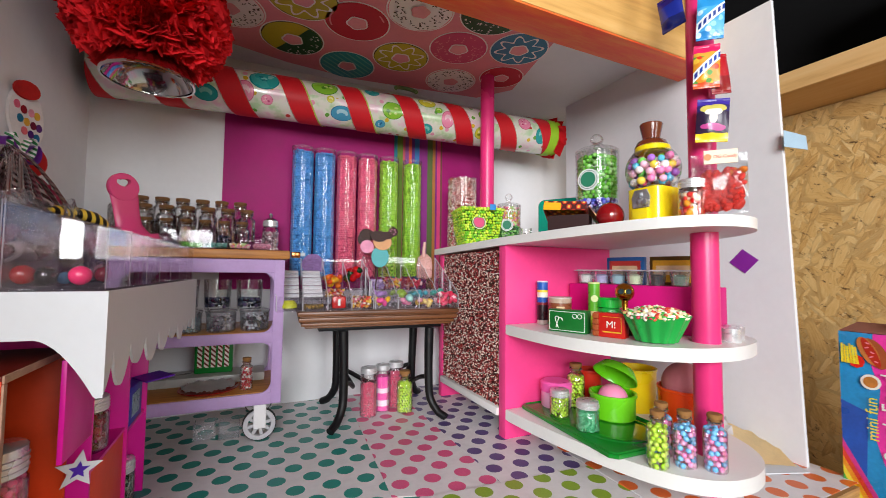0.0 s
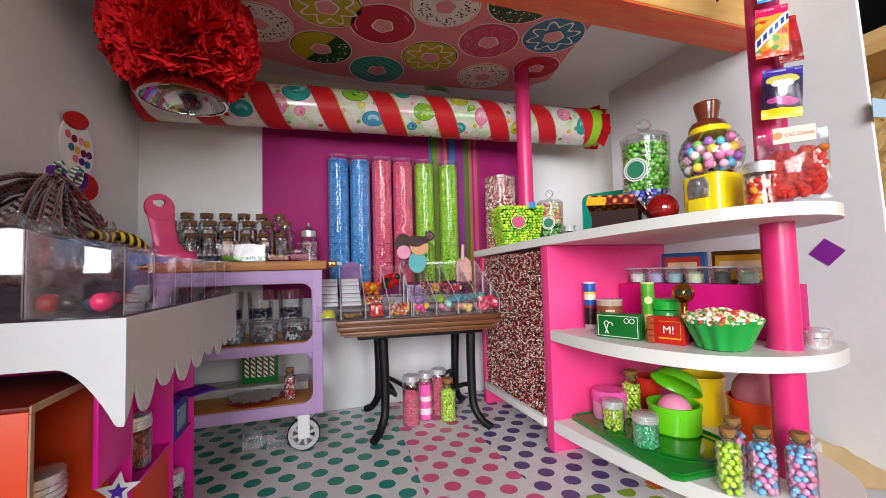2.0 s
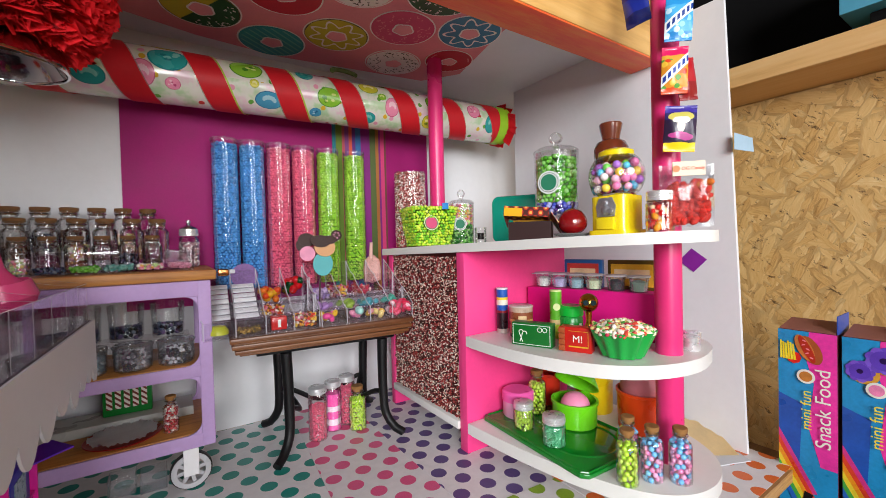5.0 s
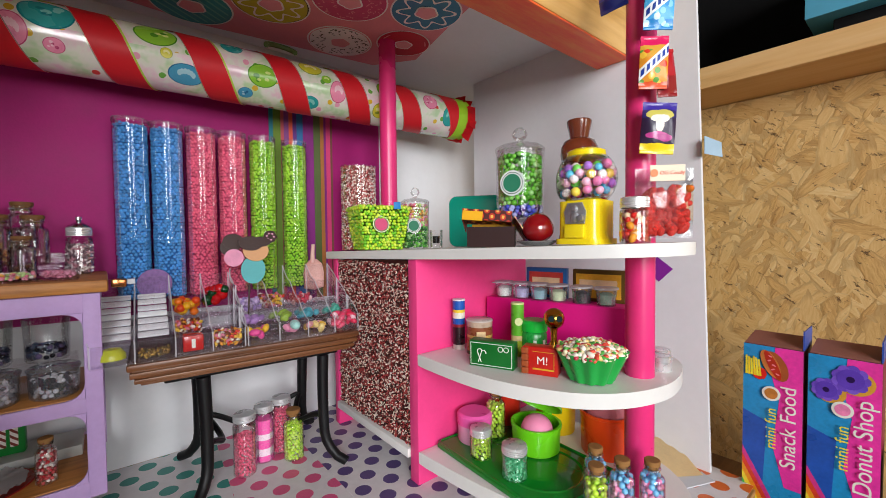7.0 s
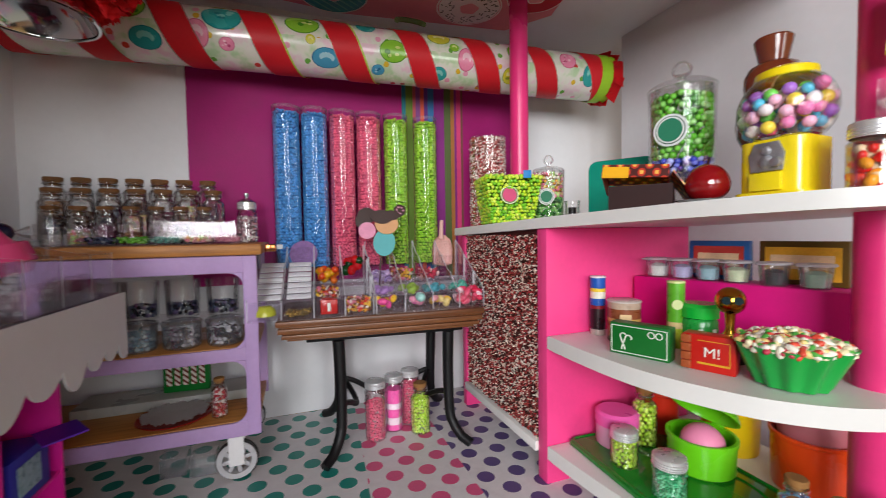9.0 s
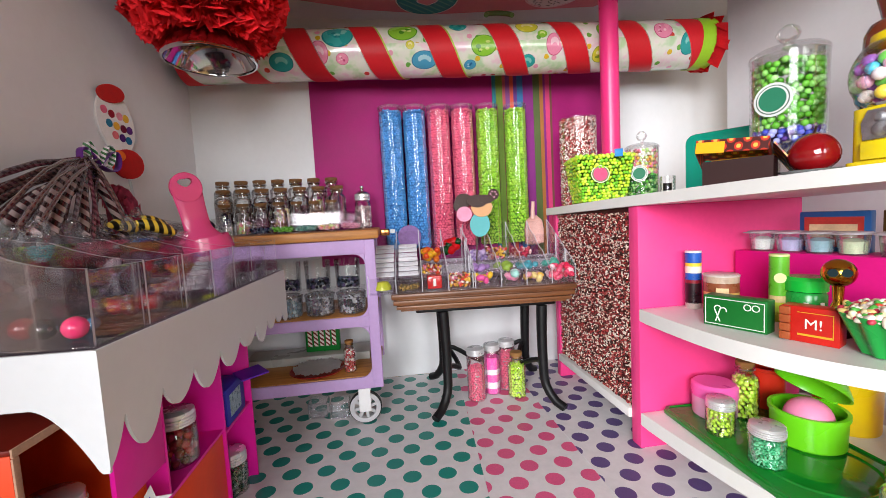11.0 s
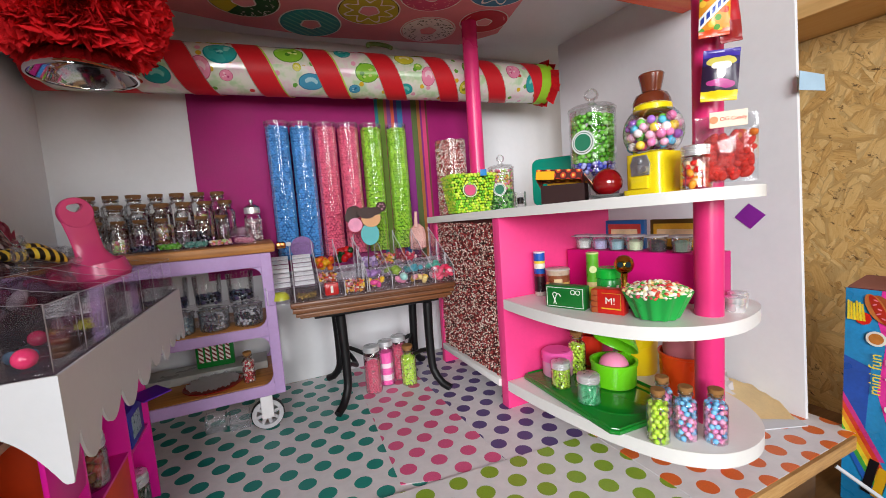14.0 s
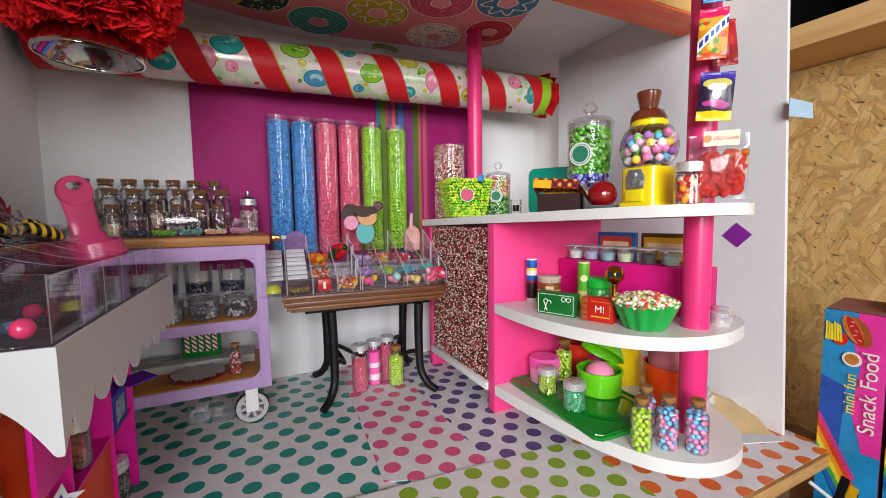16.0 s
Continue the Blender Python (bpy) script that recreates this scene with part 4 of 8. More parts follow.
egg = thing("lime_tub", "open lime green tub with a pink ball inside", "tub", (0.523, 0.428, ZT))
part("tub_body", lathe(B(), [(0, 0), (0.0285, 0), (0.031, 0.002), (0.032, 0.036), (0.030, 0.036), (0.029, 0.003), (0, 0.002)], 0, 0, 40), LIME, egg)
part("rim", lathe(B(), [(0.030, 0.031), (0.0335, 0.032), (0.0335, 0.0362), (0.030, 0.0362)], 0, 0, 40, True), LIME, egg)
lidm = pose(0.0315, 0.0055, 0.0375, 0, 0, 10) @ pose(0, 0, 0, 0, 38, 0)
part("lid", lathe(B(), [(0, 0.020), (0.014, 0.019), (0.024, 0.0145), (0.031, 0.004), (0.0325, 0), (0.0305, 0), (0.0295, 0.004), (0.023, 0.0125), (0.013, 0.017), (0, 0.018)], -0.033, 0, 40), LIME, egg, "domed hinged lid standing open", True, lidm)
part("hinge", box(B(), -0.003, 0.003, -0.006, 0.006, -0.004, 0.003, 0.001), LIME, egg, "small moulded hinge", True, pose(0.0335, 0.0055, 0.0362, 0, 0, 10))
part("ball", lathe(B(), [(0.021 * math.sin(math.pi * i / 16), 0.0285 + 0.021 * math.cos(math.pi * i / 16)) for i in range(17)], -0.006, -0.006, 32), paint("pink_foam", "ef8fb4", 0.45, 80, 0.08, 0.1), egg, "round pink ball")


def plain_tub(x, y, z, r, h, material, words, name="plastic_tub"):
    t = thing(name, words, "tub", (x, y, z))
    part("tub_body", lathe(B(), [(0, 0), (r * 0.93, 0), (r * 0.95, 0.002), (r, h), (r * 0.95, h), (r * 0.9, 0.003), (0, 0.002)], 0, 0, 40), material, t)
    part("rim", lathe(B(), [(r * 0.99, h - 0.004), (r * 1.035, h - 0.003), (r * 1.035, h + 0.0002), (r * 0.95, h + 0.0002)], 0, 0, 40, True), material, t)
    return t


plain_tub(0.602, 0.452, Z0, 0.030, 0.066, paint("yellow_plastic", "f2cf16", 0.3, 50, 0.06, 0.02), "open yellow plastic tub on the bottom shelf")
ot = plain_tub(0.598, 0.368, Z0, 0.034, 0.056, paint("orange_plastic", "ee4a16", 0.3, 50, 0.06, 0.02), "open orange plastic tub holding a dusky pink ball")
part("ball", lathe(B(), [(0.029 * math.sin(math.pi * i / 16), 0.060 + 0.031 * math.cos(math.pi * i / 16)) for i in range(17)], 0, 0, 32), paint("dusky_pink", "c2707a", 0.5, 80, 0.08, 0.1), ot, "dusky pink ball")
plain_tub(0.555, 0.506, ZT, 0.020, 0.050, paint("red_plastic", "d2301c", 0.3, 50, 0.06, 0.02), "small open red plastic tub behind the bottles")
for x, y, m, w in ((0.456, 0.303, BEAD_LIME, "cork bottle of large lime pearls"), (0.488, 0.322, BEAD_BLUEPINK, "cork bottle of blue and pink pearls"),
                   (0.486, 0.291, BEAD_BLUEPINK, "cork bottle of blue and pink pearls"), (0.507, 0.270, BEAD_BLUEPINK, "cork bottle of blue and pink pearls")):
    cork_bottle(x, y, Z0, 0.0122, 0.057, m, w, 0.0030, 0.76, "bottles at the shelf's end", True, 0.56)

# ---- middle shelf ----
Z1 = 0.1832
DIRT = Vector((0.227, -0.974, 0)).normalized()
ang = math.degrees(math.atan2(DIRT.y, DIRT.x))
riser = thing("shelf_riser", "low magenta card step standing on the middle shelf", "riser", (0.5285, 0.529, Z1), turn=ang)
part("step", box(B(), 0.004, 0.222, 0.0, 0.052, 0, 0.066, 0.001), MAGENTA, riser)


def on_riser(s, d, z=0.0):
    p = Vector((0.5285, 0.529, 0)) + DIRT * s + Vector((-DIRT.y, DIRT.x, 0)) * d
    return (p.x, p.y, Z1 + 0.0663 + z)


CLEAR_PLASTIC = glass("clear_plastic", (0.94, 0.95, 0.96, 1), 0.10, 1.45, 1.2, 0.03)
FROST = glass("frosted_plastic", (0.9, 0.92, 0.93, 1), 0.25, 1.45, 1.0, 0.45)
for i, (s, mat_) in enumerate(((0.026, "f2f0ea"), (0.055, "c9c0e6"), (0.083, "9fc4cf"), (0.111, "d5dfb8"), (0.144, "16121a"), (0.176, "a9c9b4"))):
    t = thing("mini_tub", "tiny clear tub with a flat lid on the magenta step", "tub", on_riser(s, 0.016), "tiny clear tubs")
    t.matrix_basis = t.matrix_basis @ Matrix.Diagonal((1.16, 1.16, 1.22, 1))
    part("tub_body", lathe(B(), [(0, 0), (0.0098, 0), (0.0115, 0.017), (0.0108, 0.017), (0.009, 0.001), (0, 0.001)], 0, 0, 24), CLEAR_PLASTIC, t)
    lid = lathe(B(), [(0, 0.0192), (0.0125, 0.0192), (0.0132, 0.0182), (0.0132, 0.0172), (0, 0.0172)], 0, 0, 24)
    box(lid, -0.019, -0.011, -0.004, 0.004, 0.0175, 0.0187, 0.0003)
    part("lid", lid, FROST, t, "flat lid with a pull tab")
    part("filling", lathe(B(), [(0, 0.0012), (0.0088, 0.0012), (0.0098, 0.011), (0.004, 0.0135), (0, 0.0135)], 0, 0, 20), paint("filling_" + mat_, mat_, 0.5, 500, 0.3, 0.5), t)
for s, col, inner, w in ((0.085, "2a5f9e", "c8433c", "flat blue toy candy box with a red picture"), (0.160, "5a4418", "e0a832", "flat brown toy candy box with a yellow picture")):
    t = box_on("candy_box", w, "box", on_riser(s, 0.040), ang, 0.062 if s < 0.12 else 0.070, 0.010, 0.044, paint("box_" + col, col, 0.35, 60, 0.1, 0.02))
    k = 0.031 if s < 0.12 else 0.035
    panel_on(t, "picture", -k + 0.005, k - 0.005, 0.005, 0.038, -0.0052, paint("pic_" + inner, inner, 0.35, 200, 0.3, 0.02))
    panel_on(t, "picture_band", -k + 0.010, k - 0.010, 0.016, 0.030, -0.0056, paint("band_" + col, "e9c9a0", 0.35, 200, 0.3, 0.02))


def toy_can(x, y, r, h, bands, words, lid="d8d8da"):
    t = thing("toy_can", words, "can", (x, y, Z1))
    z = 0.0
    for i, (f, col) in enumerate(bands):
        part("can_band", lathe(B(), [(0, z), (r, z), (r, z + f * h - 0.0001), (0, z + f * h - 0.0001)], 0, 0, 28), paint("can_" + col, col, 0.3, 300, 0.3, 0.02), t)
        z += f * h
    part("lid", lathe(B(), [(0, h + 0.0022), (r * 0.96, h + 0.0022), (r * 1.04, h + 0.0012), (r * 1.04, h), (0, h)], 0, 0, 28), paint("lid_" + lid, lid, 0.3, 60, 0.06, 0.02), t)
    return t


toy_can(0.464, 0.516, 0.0088, 0.068, ((0.10, "c9b8b0"), (0.36, "2a141c"), (0.06, "8a2430"), (0.12, "1f57b0"), (0.12, "e6e2d0"), (0.06, "e8c93a"), (0.18, "1f57b0")), "narrow toy can in dark and blue paper")
lime_can = toy_can(0.500, 0.440, 0.0085, 0.068, ((0.3, "b7c83a"), (0.1, "d9c088"), (0.60, "5fae2c")), "narrow toy can in lime green paper", "c9d68a")
part("label", lathe(B(), [(0, 0), (0.0052, 0), (0.0052, 0.0004), (0, 0.0004)], 0, 0, 20), paint("lime_label", "d6e2a0", 0.5), lime_can, "pale round label", True, pose(-0.0056, -0.0066, 0.046, 0, 0, -40) @ pose(0, 0, 0, 90, 0, 0))
tin = toy_can(0.471, 0.482, 0.0175, 0.044, ((0.12, "4a2a1c"), (0.40, "a85a30"), (0.08, "d8b060"), (0.24, "8a4c30"), (0.16, "b9a08c")), "round brown toy tin with a pale lid", "c4b8b0")
part("label", box(B(), -0.006, 0.006, -0.0004, 0.0004, 0.004, 0.026, 0.0003), paint("tin_label", "e0c090", 0.5, 300, 0.3, 0.05), tin, "small picture label", False, pose(-0.0110, -0.0139, 0.006, 0, 0, -38))
gj = thing("green_tub", "round green toy candy tub with a green lid", "tub", (0.514, 0.424, Z1))
part("tub_body", lathe(B(), [(0, 0), (0.0155, 0), (0.0168, 0.003), (0.0168, 0.030), (0.0150, 0.033), (0, 0.033)], 0, 0, 30), paint("grass_green", "1c9a3c", 0.25, 200, 0.25, 0.02), gj)
part("lid", lathe(B(), [(0, 0.048), (0.0150, 0.048), (0.0175, 0.045), (0.0175, 0.034), (0, 0.034)], 0, 0, 30), paint("bright_green", "16b53a", 0.25, 60, 0.08, 0.02), gj)
for k in range(5):
    a = radians(200 + 22 * k)
    part("label_mark", box(B(), -0.002, 0.002, -0.0003, 0.0003, 0.012 + 0.006 * (k % 2), 0.018 + 0.006 * (k % 2)), paint("mark_white", "e8efe2", 0.4), gj, "", False, pose(0.017 * math.cos(a), 0.017 * math.sin(a), 0, 0, 0, math.degrees(a) + 90))
# green box with a candy-cane picture and red box
LINE = paint("white_ink", "e9ece0", 0.45, 100, 0.05, 0.0)
BROWN_CH = paint("brown_chocolate", "a3512c", 0.4, 100, 0.15, 0.1)
ba = math.degrees(math.atan2(0.368 - 0.447, 0.462 - 0.428))
gb = box_on("green_candy_box", "flat green toy candy box with white line drawing", "box", (0.4425, 0.430, Z1), ba, 0.056, 0.017, 0.0315, paint("dark_green_box", "176a2a", 0.35, 60, 0.15, 0.03))
for x0, x1, z0, z1 in ((-0.0255, 0.0255, 0.0285, 0.0292), (-0.0255, 0.0255, 0.0022, 0.0029), (-0.0262, -0.0255, 0.0022, 0.0292), (0.0255, 0.0262, 0.0022, 0.0292)):
    panel_on(gb, "border_line", x0, x1, z0, z1, -0.0087, LINE)
for cx, tilt in ((-0.018, 18), (-0.010, -22)):
    pts = [(0, 0, 0.006), (0, 0, 0.019)] + [(0.003 * (1 - math.cos(a)), 0, 0.019 + 0.003 * math.sin(a)) for a in [math.pi * i / 8 for i in range(1, 9)]]
    part("cane_drawing", pipe(B(), pts, 0.0006, 6), LINE, gb, "", True, pose(cx, -0.0088, 0, 0, tilt, 0))
for cx in (0.012, 0.019):
    part("ring_drawing", pipe(B(), [(cx + 0.003 * math.cos(a), -0.0088, 0.0235 + 0.003 * math.sin(a)) for a in [2 * math.pi * i / 12 for i in range(13)]], 0.0005, 5), LINE, gb)
rb = box_on("red_candy_box", "flat red toy candy box lettered in white", "box", (0.4645, 0.3755, Z1), ba, 0.040, 0.017, 0.0315, paint("red_box", "c3241c", 0.35, 60, 0.15, 0.03))
GOLD_INK = paint("gold_ink", "d9a32e", 0.4, 80, 0.1, 0.0)
for x0, x1, z0, z1 in ((-0.008, 0.016, 0.0265, 0.0271), (-0.008, 0.016, 0.0062, 0.0080), (0.0157, 0.0163, 0.0062, 0.0271)):
    panel_on(rb, "border_line", x0, x1, z0, z1, -0.0087, GOLD_INK)
text_part("M!", 0.0125, LINE, rb, pose(0.003, -0.0088, 0.0165, 90, 0, 0))
for k in range(4):
    part("bar_piece", box(B(), -0.0205, -0.0125, -0.0115, -0.0086, 0.0010 + 0.0076 * k, 0.0080 + 0.0076 * k, 0.0008), BROWN_CH, rb)
# gold figure on a dark block
gf = thing("gold_trophy", "round gold head with sunglasses on a dark block", "trophy", (0.497, 0.381, Z1))
GOLD = paint("shiny_gold", "c79a35", 0.16, 60, 0.1, 0.02, 1.0)
part("block", box(B(), -0.009, 0.009, -0.009, 0.009, 0, 0.026, 0.001), paint("dark_wood_block", "23140f", 0.4), gf)
part("stem", lathe(B(), [(0, 0.0262), (0.006, 0.0262), (0.0035, 0.032), (0.0045, 0.047), (0, 0.047)], 0, 0, 20), GOLD, gf)
part("head", lathe(B(), [(0.0125 * math.sin(math.pi * i / 14), 0.058 + 0.0125 * math.cos(math.pi * i / 14)) for i in range(15)], 0, 0, 28), GOLD, gf)
for k in (-1, 1):
    part("lens", lathe(B(), [(0, -0.0006), (0.0036, -0.0006), (0.0036, 0.0006), (0, 0.0006)], 0, 0, 18), paint("dark_lens", "1a2a2e", 0.15), gf, "", True,
         pose(0, 0, 0.0595, 0, 0, -48) @ pose(0.0046 * k, -0.0128 + 0.001, 0, 90, 0, 0))
# fluted bowl with sprinkles
bowl = thing("fluted_bowl", "fluted green bowl heaped with mixed sprinkles", "bowl", (0.489, 0.328, Z1))
bowl.matrix_basis = bowl.matrix_basis @ Matrix.Diagonal((0.95, 0.95, 0.86, 1))
bm = B()
rings = []
for r, z in ((0.020, 0.0), (0.0245, 0.0015), (0.032, 0.020), (0.0395, 0.039), (0.0380, 0.039), (0.0305, 0.020), (0.023, 0.003)):
    rings.append([bm.verts.new((r * (1 + 0.055 * math.cos(12 * a)) * math.cos(a), r * (1 + 0.055 * math.cos(12 * a)) * math.sin(a), z)) for a in [2 * math.pi * i / 96 for i in range(96)]])
for a, b in zip(rings, rings[1:]):
    for i in range(96):
        bm.faces.new((a[i], a[(i + 1) % 96], b[(i + 1) % 96], b[i]))
bm.faces.new(rings[0][::-1]), bm.faces.new(rings[-1])
part("bowl_body", bm, paint("bowl_green", "1fa044", 0.3, 60, 0.08, 0.02), bowl)
r_ = np.random.default_rng(3)
rr, aa = 0.037 * np.sqrt(r_.random(520)), r_.uniform(0, 2 * math.pi, 520)
swarm("topping", np.stack([rr * np.cos(aa), rr * np.sin(aa), 0.037 + 0.009 * (1 - (rr / 0.037) ** 2) + r_.normal(0, 0.0012, 520)], -1), 0.0030, RAINBOW, bowl, "heap of mixed sprinkles", 1.9)
part("heap", lathe(B(), [(0, 0.0448), (0.016, 0.0430), (0.028, 0.0395), (0.036, 0.036), (0.035, 0.033), (0, 0.033)], 0, 0, 30), paint("cream_heap", "d9c59a", 0.6, 200, 0.2, 0.2), bowl)
for x, y in ((0.578, 0.2905), (0.604, 0.302)):
    t = thing("small_tin", "small plain silver tin with a screw lid", "tin", (x, y, Z1), "small silver tins")
    t.matrix_basis = t.matrix_basis @ Matrix.Diagonal((0.86, 0.86, 0.84, 1))
    part("tin_body", lathe(B(), [(0, 0), (0.0122, 0), (0.0128, 0.001), (0.0128, 0.013), (0, 0.013)], 0, 0, 30), LID_SILVER, t)
    part("lid", lathe(B(), [(0, 0.021), (0.0118, 0.021), (0.0134, 0.020), (0.0134, 0.0135), (0, 0.0135)], 0, 0, 30), LID_SILVER, t)

# ---- top shelf ----


def Z2(y):
    return 0.3168 + RISE * (0.79 - y)


cyl = thing("sprinkle_canister", "tall clear canister packed with mixed sprinkles", "canister", (0.442, 0.762, Z2(0.762)))
part("glass", lathe(B(), [(0, 0), (0.031, 0), (0.0315, 0.152), (0.0305, 0.152), (0.030, 0.001), (0, 0.001)], 0, 0, 36), GLASS, cyl)
r_ = np.random.default_rng(8)
aa, zz = r_.uniform(0, 2 * math.pi, 3600), r_.uniform(0.002, 0.149, 3600)
swarm("sprinkles", np.stack([0.0291 * np.cos(aa), 0.0291 * np.sin(aa), zz], -1), 0.00125, by_island("light_sprinkles", ["f5efe6", "b02a2c", "ecb4ac", "6a2418", "f8f2e6", "d0484a", "f0d8d0"], 0.4, 0.2), cyl, "", 2.6)
part("core", lathe(B(), [(0, 0.0015), (0.0285, 0.0015), (0.0285, 0.150), (0, 0.150)], 0, 0, 30), paint("sprinkle_core", "94655a", 0.7, 600, 0.4, 0.4), cyl)

tub = thing("square_tub", "flared square clear tub of yellow-green pearls with round label", "tub", (0.438, 0.690, Z2(0.690)), turn=-12)


def frustum(bm, a, b, z0, z1):
    lo = [bm.verts.new((sx * a, sy * a, z0)) for sx, sy in ((-1, -1), (1, -1), (1, 1), (-1, 1))]
    hi = [bm.verts.new((sx * b, sy * b, z1)) for sx, sy in ((-1, -1), (1, -1), (1, 1), (-1, 1))]
    bm.faces.new(lo[::-1])
    for i in range(4):
        bm.faces.new((lo[i], lo[(i + 1) % 4], hi[(i + 1) % 4], hi[i]))
    return lo, hi


bm = B()
frustum(bm, 0.0335, 0.0455, 0, 0.076)
bmesh.ops.bevel(bm, geom=[e for e in bm.edges if abs(e.verts[0].co.z - e.verts[1].co.z) > 0.01], offset=0.004, segments=3, profile=0.5, affect="EDGES")
part("glass", bm, GLASS, tub, "clear plastic")
pts = []
for j in range(14):
    z = 0.0034 + j * 0.0049
    a = 0.0335 + 0.012 * z / 0.076 - 0.0030
    for wall in range(4):
        for i in range(14):
            u = -a + 2 * a * (i + 0.5 * (j % 2) + 0.25) / 14
            pts.append(((u, -a), (a, u), (-u, a), (-a, -u))[wall] + (z,))
a = 0.041
for i in range(16):
    for k in range(16):
        pts.append((-a + 2 * a * i / 15, -a + 2 * a * k / 15, 0.0700))
r_ = np.random.default_rng(2)
pts = np.array(pts) + r_.normal(0, 0.0007, (len(pts), 3))
# Plain dark green block, its colour standing for shade between the beads.
part("core", prism(B(), [(-0.0305, -0.0305), (0.0305, -0.0305), (0.0305, 0.0305), (-0.0305, 0.0305)], 0.0012, 0.067), paint("tub_gap_shade", "5c8420", 0.7, 300, 0.4, 0.4), tub, "solid core, dark for the shade between the pearls")
swarm("candy_pearls", pts, 0.00265, BEAD_YELLOWGREEN, tub)
for r0, col, d in ((0.0135, "dfe6c0", 0.0), (0.0122, "77805a", 0.0003), (0.0104, "d24f78", 0.0006)):
    part("label", lathe(B(), [(0, 0), (r0, 0), (r0, 0.0003), (0, 0.0003)], 0, 0, 28), paint("label_" + col, col, 0.5, 100, 0.1, 0), tub, "", True,
         pose(-0.008, -0.0415 - d, 0.042, 81, 0, 0))
part("tab", box(B(), 0.012, 0.024, -0.0462, -0.0448, 0.066, 0.0775, 0.0005), paint("blue_tab", "2e86c9", 0.4), tub)


def apothecary(x, y, z, r, h0, h1, words, stem, groups, label_col, turn=0.0, tag=None):
    """A glass jar with a knob lid; stem: height of the foot."""
    t = thing("apothecary_jar", words, "jar", (x, y, z), turn=turn)
    if stem:
        part("foot", lathe(B(), [(0, 0), (r * 0.72, 0), (r * 0.74, 0.002), (r * 0.25, 0.006), (r * 0.22, stem - 0.004), (r * 0.5, stem), (0, stem)], 0, 0, 28), GLASS, t)
    part("glass", lathe(B(), [(0, stem), (r * 0.9, stem), (r, stem + 0.004), (r * 1.03, h0), (r * 0.99, h0), (r * 0.96, stem + 0.005), (0, stem + 0.0015)], 0, 0, 36), GLASS, t)
    k = h1 - h0
    part("lid", lathe(B(), [(r * 1.05, h0 + 0.0005), (r * 1.06, h0 + 0.002), (r * 1.02, h0 + k * 0.14), (r * 0.86, h0 + k * 0.24), (r * 0.3, h0 + k * 0.33), (r * 0.13, h0 + k * 0.40), (r * 0.13, h0 + k * 0.47), (r * 0.27, h0 + k * 0.56), (r * 0.335, h0 + k * 0.72), (r * 0.27, h0 + k * 0.88), (r * 0.12, h1), (0, h1)], 0, 0, 36), GLASS, t, "glass lid with a round knob")
    for mat, f0, f1, br in groups:
        swarm("candy_pearls", fill_round(r * 0.95, stem + 0.002 + f0 * (h0 - stem), stem + f1 * (h0 - stem), br, seed=int(999 * x + 100 * f0)), br, mat, t)
    zc = stem + (h0 - stem) * 0.5
    for r0, col, d in ((r * 0.52, "dfe4e0", 0.0006), (r * 0.45, "5a6a60", 0.0010), (r * 0.42, "dfe4e0", 0.0014), (r * 0.37, label_col, 0.0018)):
        part("label", lathe(B(), [(0, 0), (r0, 0), (r0, 0.0003), (0, 0.0003)], 0, 0, 26), paint("apo_" + col, col, 0.5, 100, 0.1, 0), t, "", True,
             pose(0, 0, zc, 0, 0, -62 if tag is None else tag) @ pose(0, -r * 1.02 - d, 0, 90, 0, 0))
    return t


apothecary(0.521, 0.452, Z2(0.452), 0.0318, 0.128, 0.160, "footed glass jar of green candy with violet candy below", 0.036,
           ((BEAD_VIOLET, 0.0, 0.17, 0.0033), (BEAD_GREENDARK, 0.17, 0.9, 0.0033)), "2f7f60", 0, -68)
apothecary(0.498, 0.664, Z2(0.664), 0.0235, 0.078, 0.105, "small glass jar of pastel and green pearls with knob lid", 0.0,
           ((by_island("deep_green_pearls", ["3c8a34", "6cc04c", "2c6a2c", "a8dc84"], 0.3, 0.2), 0.0, 0.46, 0.0025), (BEAD_PASTEL, 0.46, 0.94, 0.0025)), "2f7a5c", 0, -42)
mug = thing("mini_mug", "tiny clear glass mug with a dark centre", "mug", (0.510, 0.622, Z2(0.622)))
part("mug_body", lathe(B(), [(0, 0), (0.0105, 0), (0.011, 0.03), (0.010, 0.03), (0.0095, 0.0012), (0, 0.0012)], 0, 0, 26), GLASS, mug)
part("filling", lathe(B(), [(0, 0.008), (0.006, 0.008), (0.006, 0.020), (0, 0.020)], 0, 0, 16), paint("mug_dark", "1a1414", 0.4), mug)
TEAL = Nodes("teal_plastic").done(rgb("13a88f"), 0.25, 0.0, Transmission_Weight=0.25)
tb = thing("teal_case", "rounded translucent teal plastic case standing on edge", "case", (0.572, 0.588, Z2(0.588)), turn=-58)
bm = B()
box(bm, -0.046, 0.046, -0.013, 0.013, 0, 0.086)
bmesh.ops.bevel(bm, geom=[e for e in bm.edges if abs(e.verts[0].co.y - e.verts[1].co.y) > 0.01], offset=0.013, segments=5, profile=0.5, affect="EDGES")
bmesh.ops.bevel(bm, geom=[e for e in bm.edges if abs(e.verts[0].co.y - e.verts[1].co.y) < 1e-5], offset=0.003, segments=2, profile=0.5, affect="EDGES")
part("case_body", bm, TEAL, tb)
